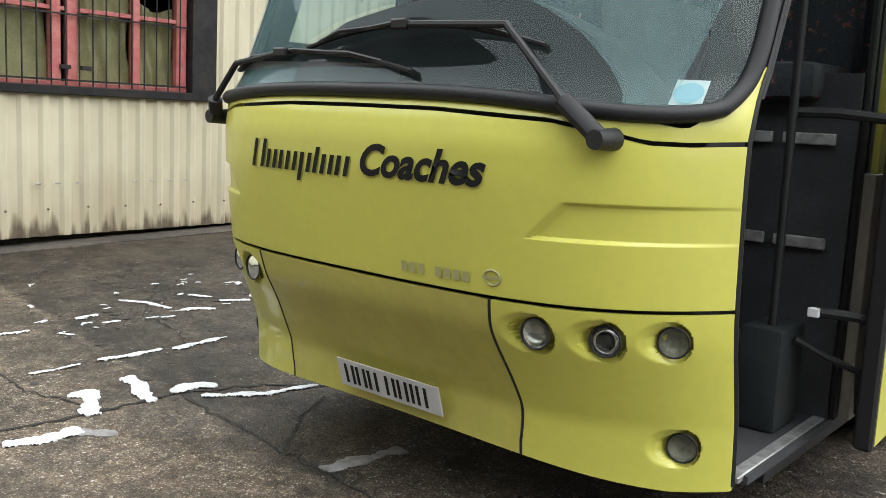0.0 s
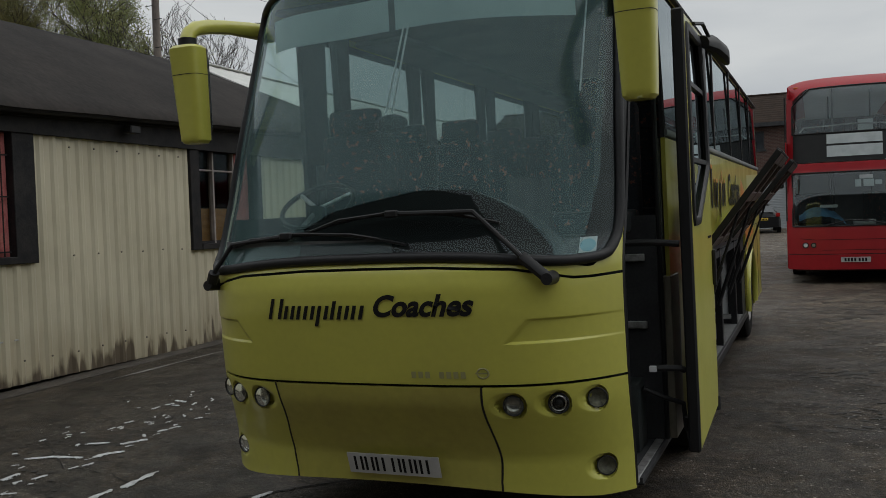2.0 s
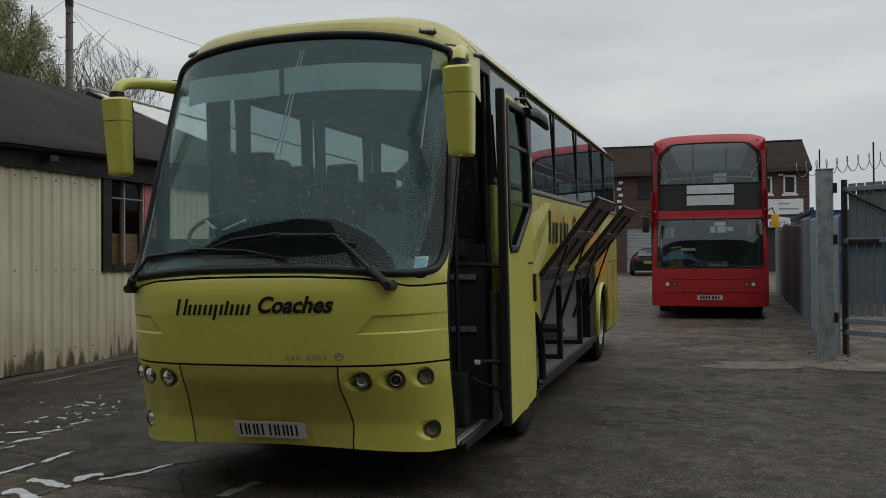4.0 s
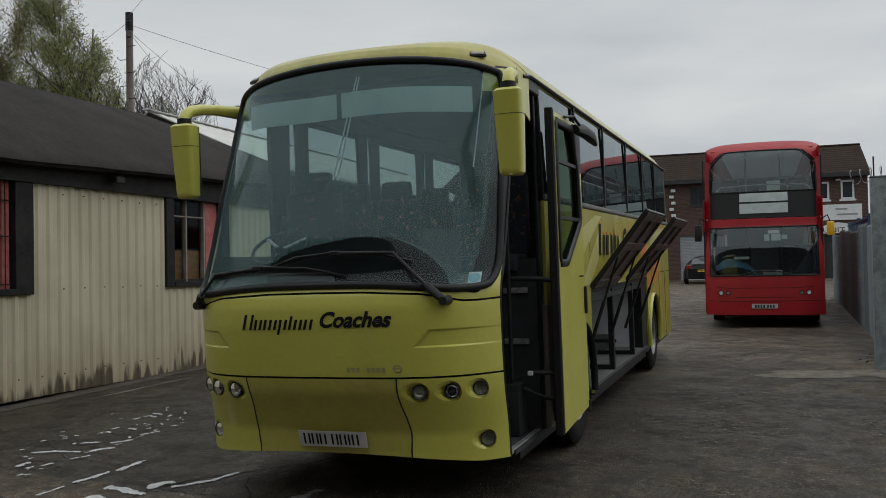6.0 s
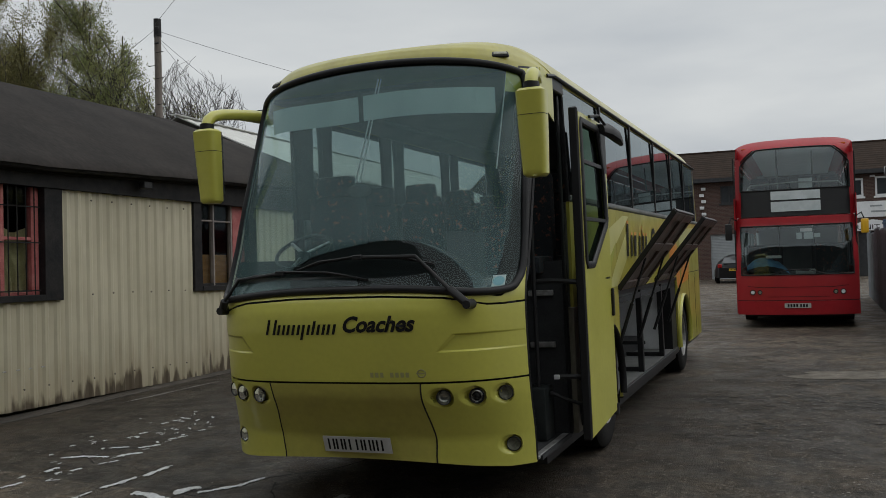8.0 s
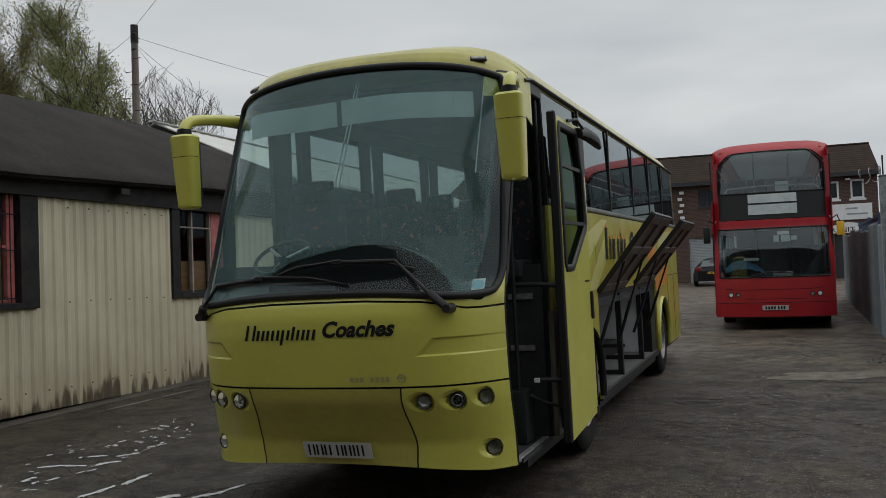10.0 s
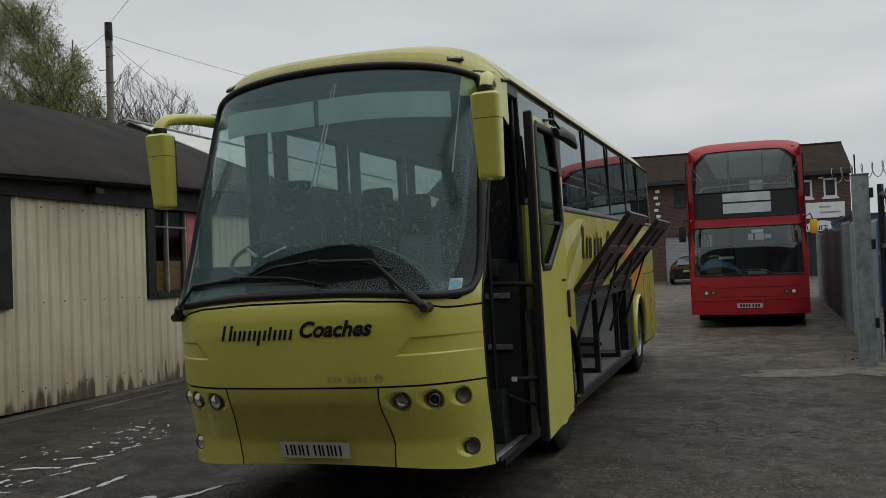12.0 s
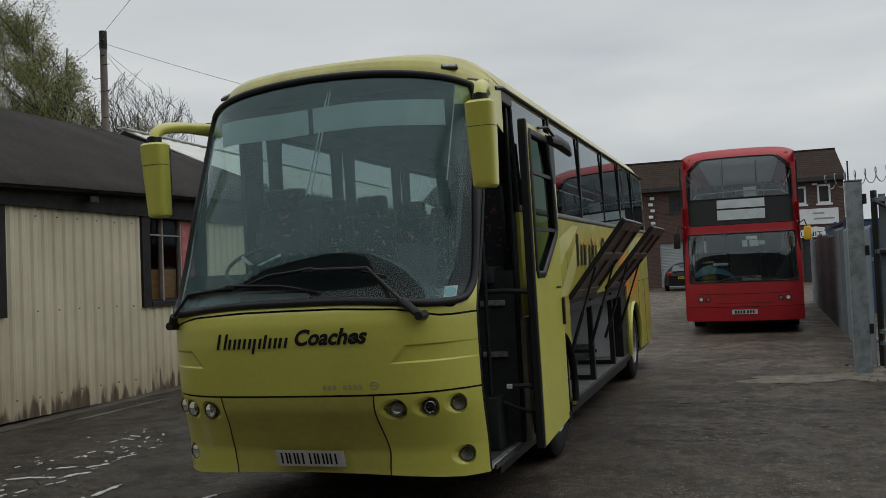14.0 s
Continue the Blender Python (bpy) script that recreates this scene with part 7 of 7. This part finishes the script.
# ---- fence, gate and post ----
GALV = mat("weathered_grey_steel", (0.20, 0.23, 0.25), 0.75, 0.0, second=(0.15, 0.175, 0.19), scale=2.5, grain=0.18, grain_scale=30, rough_var=0.15)
GALVL = mat("pale_grey_blue_steel", (0.24, 0.285, 0.33), 0.75, 0.0, second=(0.19, 0.23, 0.265), scale=2.0, grain=0.12)
GREEN = mat("dark_green_grey_sheet", (0.15, 0.175, 0.185), 0.75, 0.0, second=(0.10, 0.12, 0.125), scale=2.2, grain=0.15)
gp = thing("gate_post", "tall blotchy galvanised steel gate post", "post", pose(4.36, 8.42, ground_z(0, 8.4)))
part("post", B(0, 0.215, 0, 0.20, -0.05, 2.71, 0.012), mat("blotchy_galvanised_post", (0.30, 0.335, 0.345), 0.5, 0.2, second=(0.19, 0.215, 0.225), scale=6, contrast=(0.42, 0.6), grain=0.2), gp)
part("cap", B(-0.008, 0.223, -0.008, 0.208, 2.71, 2.73, 0.004), GALV, gp)
for z in (0.62, 1.72, 2.45):
    part("hinge", rod(bmesh.new(), (0.235, 0.0, z - 0.07), (0.235, 0.0, z + 0.07), 0.03, 10), BLACK, gp)
fence = thing("steel_fence", "grey vertical steel sheet fence along the yard", "fence")
FA, FB = Vector((4.70, 9.0, 0)), Vector((5.12, 27.5, 0))
nf = 118
shared = {}
for k in range(nf):
    f = k / nf
    p = FA.lerp(FB, f)
    m = GALVL if k < 30 else GALV if (k // 12) % 2 else GREEN
    top = 2.02 + 0.05 * ((k // 15) % 3)
    key = (m.name, top)
    if key not in shared:
        bm = plate_shape(bmesh.new(), [(-0.075, 0), (0.075, 0), (0.075, top), (0.05, top + 0.05), (-0.05, top + 0.05), (-0.075, top)], (), lambda q: (0.0 + 0.02 * (1 if abs(q[0]) < 0.06 else 0), q[0], q[1]), 0.012, (1, 0, 0))
        o = part("pale", bm, m, fence)
        shared[key] = o.data
    else:
        o = new("pale", shared[key])
        o.parent = fence
    o.matrix_basis = pose(p.x, p.y, ground_z(0, p.y) + 0.02, 0, 0, -1.2 + (k * 37 % 5 - 2) * 0.8)
for z in (0.45, 1.65):
    part("rail", tube(bmesh.new(), [FA + Vector((0.05, 0, z)), FB + Vector((0.05, 0, z + 0.33))], 0.03, 6), GALV, fence)
# gate leaf swung out beside the post
gate = thing("steel_gate", "dark grey sheeted steel gate swung open", "gate", pose(4.70, 8.40, ground_z(0, 8.4), 0, 0, -42))
for k in range(22):
    if "gp" not in shared:
        o = part("pale", B(-0.055, 0.055, 0, 0.012, 0.66, 2.50, 0.003), GREEN, gate)
        shared["gp"] = o.data
    else:
        o = new("pale", shared["gp"])
        o.parent = gate
    o.matrix_basis = pose(0.12 + k * 0.13, 0.02, 0.0)
for z in (0.58, 0.42, 1.70, 2.42):
    part("gate_rail", B(0.0, 2.95, -0.03, 0.02, z - 0.035, z + 0.035, 0.006), GALV, gate)
part("gate_stile", B(-0.02, 0.05, -0.03, 0.03, 0.10, 2.56, 0.006), BLACK, gate)
part("gate_stile", B(2.92, 2.99, -0.03, 0.03, 0.10, 2.56, 0.006), GALV, gate)
part("gate_brace", tube(bmesh.new(), [(0.05, -0.035, 2.40), (1.45, -0.035, 1.70)], 0.028, 6), BLACK, gate)
part("slide_bolt", B(0.10, 0.55, -0.07, -0.03, 1.66, 1.72, 0.01), BLACK, gate)
RAZOR = mat("razor_wire", (0.22, 0.22, 0.23), 0.5, 0.6)
coil = thing("razor_wire", "loose coil of razor wire over the gate", "wire")
pts = []
for i in range(300):
    f = i / 299
    a = f * math.tau * 17
    c = Vector((4.15, 9.3, 2.95)).lerp(Vector((6.2, 7.0, 2.98)), f)
    pts.append(c + Vector((0.05 * math.cos(a), 0.11 * math.cos(a), 0.11 * math.sin(a) - 0.10)))
part("coil", tube(bmesh.new(), pts, 0.006, 4), RAZOR, coil)
for i in range(3):
    f = 0.15 + 0.3 * i
    c = Vector((4.15, 9.3, 2.5)).lerp(Vector((6.2, 7.0, 2.5)), f)
    part("bracket", rod(bmesh.new(), c, c + Vector((0, 0, 0.62)), 0.012, 6), BLACK, coil)
cont = thing("blue_container", "dark blue steel container behind the fence", "container")
NAVY = mat("navy_container_paint", (0.035, 0.085, 0.17), 0.5, second=(0.025, 0.06, 0.12), scale=3, grain=0.12)
part("container_side", sheet(bmesh.new(), lambda u, w: (5.58 + (0.03 if int(round(u * 60)) % 4 < 2 else 0), 21.0 + 6.0 * u, 0.25 + 2.50 * w), span(0, 1, 60), [0, 1], 0.02, (1, 0, 0)), NAVY, cont)
part("container_end", B(5.58, 7.9, 20.96, 21.0, 0.25, 2.75), NAVY, cont)
part("container_top", B(5.56, 7.9, 20.96, 27.0, 2.73, 2.79), NAVY, cont)
for y in (21.1, 24.0, 26.9):
    part("lifting_lug", B(5.58, 5.68, y - 0.04, y + 0.04, 2.79, 2.88, 0.01), NAVY, cont)
# pale roof over the fence
gl = thing("pale_roofed_store", "store with pale translucent sheet roof beyond the gate", "building")
part("wall", B(10.2, 18, 24, 34, 0.3, 4.0), GALV, gl)
bm = bmesh.new()
sheet(bm, lambda u, w: (10.0 + 4.2 * w, 23.6 + 11 * u, 4.0 + 1.9 * w + 0.015 * math.cos(u * 11 * math.tau / 0.5)), span(0, 1, 90), [0, 1], 0.03, (0, 0, -1))
part("roof_sheet", bm, PALE, gl)

# ---- pole, wires, trees ----
POLEM = mat("weathered_pole_timber", (0.16, 0.135, 0.115), 0.9, second=(0.10, 0.085, 0.075), scale=6, stretchz=0.1, grain=0.2, bump=0.3)
pole = thing("utility_pole", "weathered wooden utility pole with service wires", "pole", pose(-16.0, 18.0, 0.2))
part("shaft", rod(bmesh.new(), (0, 0, -0.3), (0, 0, 9.75), 0.140, 14, 0.105), POLEM, pole, smooth=True)
part("top_cap", rod(bmesh.new(), (0, 0, 9.2), (0, 0, 9.78), 0.122, 14, 0.118), TAR, pole, smooth=True)
for k in range(5):
    part("step_bolt", rod(bmesh.new(), (-0.30 if k % 2 else 0, -0.1, 7.0 + k * 0.42), (0 if k % 2 else 0.30, -0.1, 7.0 + k * 0.42), 0.012, 6), BLACK, pole)
for z in (9.45, 8.95):
    part("insulator", rod(bmesh.new(), (0.05, -0.20, z), (0.20, -0.20, z), 0.035, 8), BLACK, pole)


def wire(a, b, sag, r=0.006):
    a, b = Vector(a), Vector(b)
    w = part("overhead_wire", tube(bmesh.new(), [a.lerp(b, f) - Vector((0, 0, sag * 4 * f * (1 - f))) for f in span(0, 1, 24)], r, 5), BLACK)
    tagged(w, "thin dark overhead service wire", "wire", "overhead wires")


top = Vector((-16.0, 17.85, 9.6))
wire(top, (-8.4, 21.0, 7.05), 0.10)
wire(top + Vector((0, 0, -0.15)), (-9.9, 16.0, 5.3), 0.12)
wire(top + Vector((0, 0, -0.15)), (-12.2, 16.2, 6.2), 0.08)
wire(top + Vector((0, 0, 0.15)), (-8.6, 10.0, 7.9), 0.0)
wire(top, (-34, 26, 9.2), 0.8)

BARK = mat("tree_bark", (0.050, 0.043, 0.036), 0.95, second=(0.030, 0.026, 0.023), scale=6, stretchz=0.3)
LEAFA = mat("green_spring_leaves", (0.135, 0.175, 0.048), 0.8, second=(0.190, 0.170, 0.062), scale=0.9, contrast=(0.3, 0.7), grain=0.35, grain_scale=9)
LEAFB = mat("olive_spring_leaves", (0.180, 0.155, 0.050), 0.8, second=(0.115, 0.118, 0.036), scale=0.9, contrast=(0.3, 0.7), grain=0.35, grain_scale=9)


def tree(x, y, h, spread, leaves, seed, label, crown_z, crown_r, leaf=None, dense=0, thin=0.015, stems=2):
    """Slender stems that fork twig by twig inside a loose crown, with small drooping leaves about the twigs."""
    rnd = random.Random(seed)
    t = thing("tree", label, "tree", pose(x, y, 0.2), "trees behind the shed")
    bm = bmesh.new()
    tips = []

    def inside(p):
        wob = 1.0 + 0.30 * noise.noise((p.x * 0.6 + seed, p.y * 0.6, p.z * 0.6))
        return (p.x / crown_r[0]) ** 2 + (p.y / crown_r[0]) ** 2 + (max(0.0, p.z - crown_z) / crown_r[1]) ** 2 < wob * wob

    def grow(p, d, ln, r, level):
        steps = 10 if level == 0 else 4
        pts, q, dd = [p], p, d
        for _ in range(steps):
            dd = (dd + Vector((rnd.gauss(0, 0.10), rnd.gauss(0, 0.10), rnd.gauss(0.03, 0.06)))).normalized()
            q = q + dd * ln / steps
            if not inside(q):
                break
            pts.append(q)
        n = len(pts) - 1
        if n < 1:
            return
        rr = [max(thin, r * (1 - (0.85 if level == 0 else 0.6) * i / steps)) for i in range(n + 1)]
        tube(bm, pts, rr, 6 if level < 2 else 4 if level < 3 else 3)
        if level >= 2:
            tips.extend(pts[1:])
        if level == 4:
            return
        kids = 13 if level == 0 else rnd.choice((4, 5)) + dense if level == 1 else rnd.choice((3, 4)) + dense
        for i in range(kids):
            f = min(n, 3 + i % 8 if level == 0 else rnd.choice((1, 2, 3, 4)))
            side = Vector((rnd.gauss(0, 1), rnd.gauss(0, 1), rnd.gauss(0.15, 0.35))).normalized()
            nd = (dd * 0.75 + side * spread * (1.5 if level == 0 else 1.1) + Vector((0, 0, 0.10))).normalized()
            grow(pts[f], nd, (ln * 0.36 * (1.15 - 0.06 * f) if level == 0 else ln * 0.62) * rnd.uniform(0.75, 1.15), max(thin, rr[f] * 0.55), level + 1)
    for k in range(stems):
        a = k * math.tau / stems + seed
        grow(Vector((0.12 * math.cos(a), 0.12 * math.sin(a), 0)), Vector((0.13 * math.cos(a), 0.13 * math.sin(a), 1)).normalized(), h * 0.92, h * 0.0075, 0)
    part("trunk", bm, BARK, t, smooth=True)
    if leaves:
        vs, fs = [], []
        clumps = [p for p in tips if noise.noise((p.x * 1.3, p.y * 1.3, p.z * 1.3 + seed)) > -0.12 and p.z > 0.74 * crown_z]
        while len(fs) < leaves:
            c = rnd.choice(clumps) + Vector((rnd.gauss(0, 0.20), rnd.gauss(0, 0.20), rnd.gauss(-0.16, 0.26)))
            a = Vector((rnd.gauss(0, 0.6), rnd.gauss(0, 0.6), rnd.gauss(-0.3, 1))).normalized()
            b = a.orthogonal().normalized()
            s = rnd.uniform(0.024, 0.046)
            i = len(vs)
            vs += [c + a * s, c + b * s * 0.5, c - a * s, c - b * s * 0.5]
            fs.append((i, i + 1, i + 2, i + 3))
        me = bpy.data.meshes.new("crown")
        me.from_pydata([tuple(p) for p in vs], [], fs)
        me.materials.append(leaf)
        o = new("crown", me)
        o.parent = t
        o["kind"] = "stuff"
    return t


tree(-26.5, 26.0, 15.4, 0.62, 44000, 3, "tall tree with green spring leaves", 10.9, (2.1, 3.9), LEAFA)
tree(-24.1, 26.3, 14.0, 0.62, 15000, 5, "tree with sparse green spring leaves", 10.0, (1.75, 3.5), LEAFA)
tree(-31.2, 26.5, 17.0, 0.62, 130000, 11, "tall tree with dense olive spring leaves", 11.4, (2.9, 5.6), LEAFB, stems=3)
tree(-35.8, 28.0, 16.0, 0.60, 30000, 17, "tall tree with dense olive spring leaves", 10.0, (3.0, 5.0), LEAFB)
tree(-28.4, 28.6, 12.6, 0.62, 22000, 21, "lower tree with sparse olive leaves", 8.6, (2.4, 3.3), LEAFB)
tree(-22.9, 28.0, 12.0, 0.58, 5000, 8, "twiggy tree with few leaves behind the pole", 8.0, (1.4, 3.3), LEAFA)
tree(-21.1, 27.0, 11.4, 0.50, 0, 9, "bare spreading tree behind the pole", 7.8, (1.9, 3.1), None, 0, 0.008, 4)
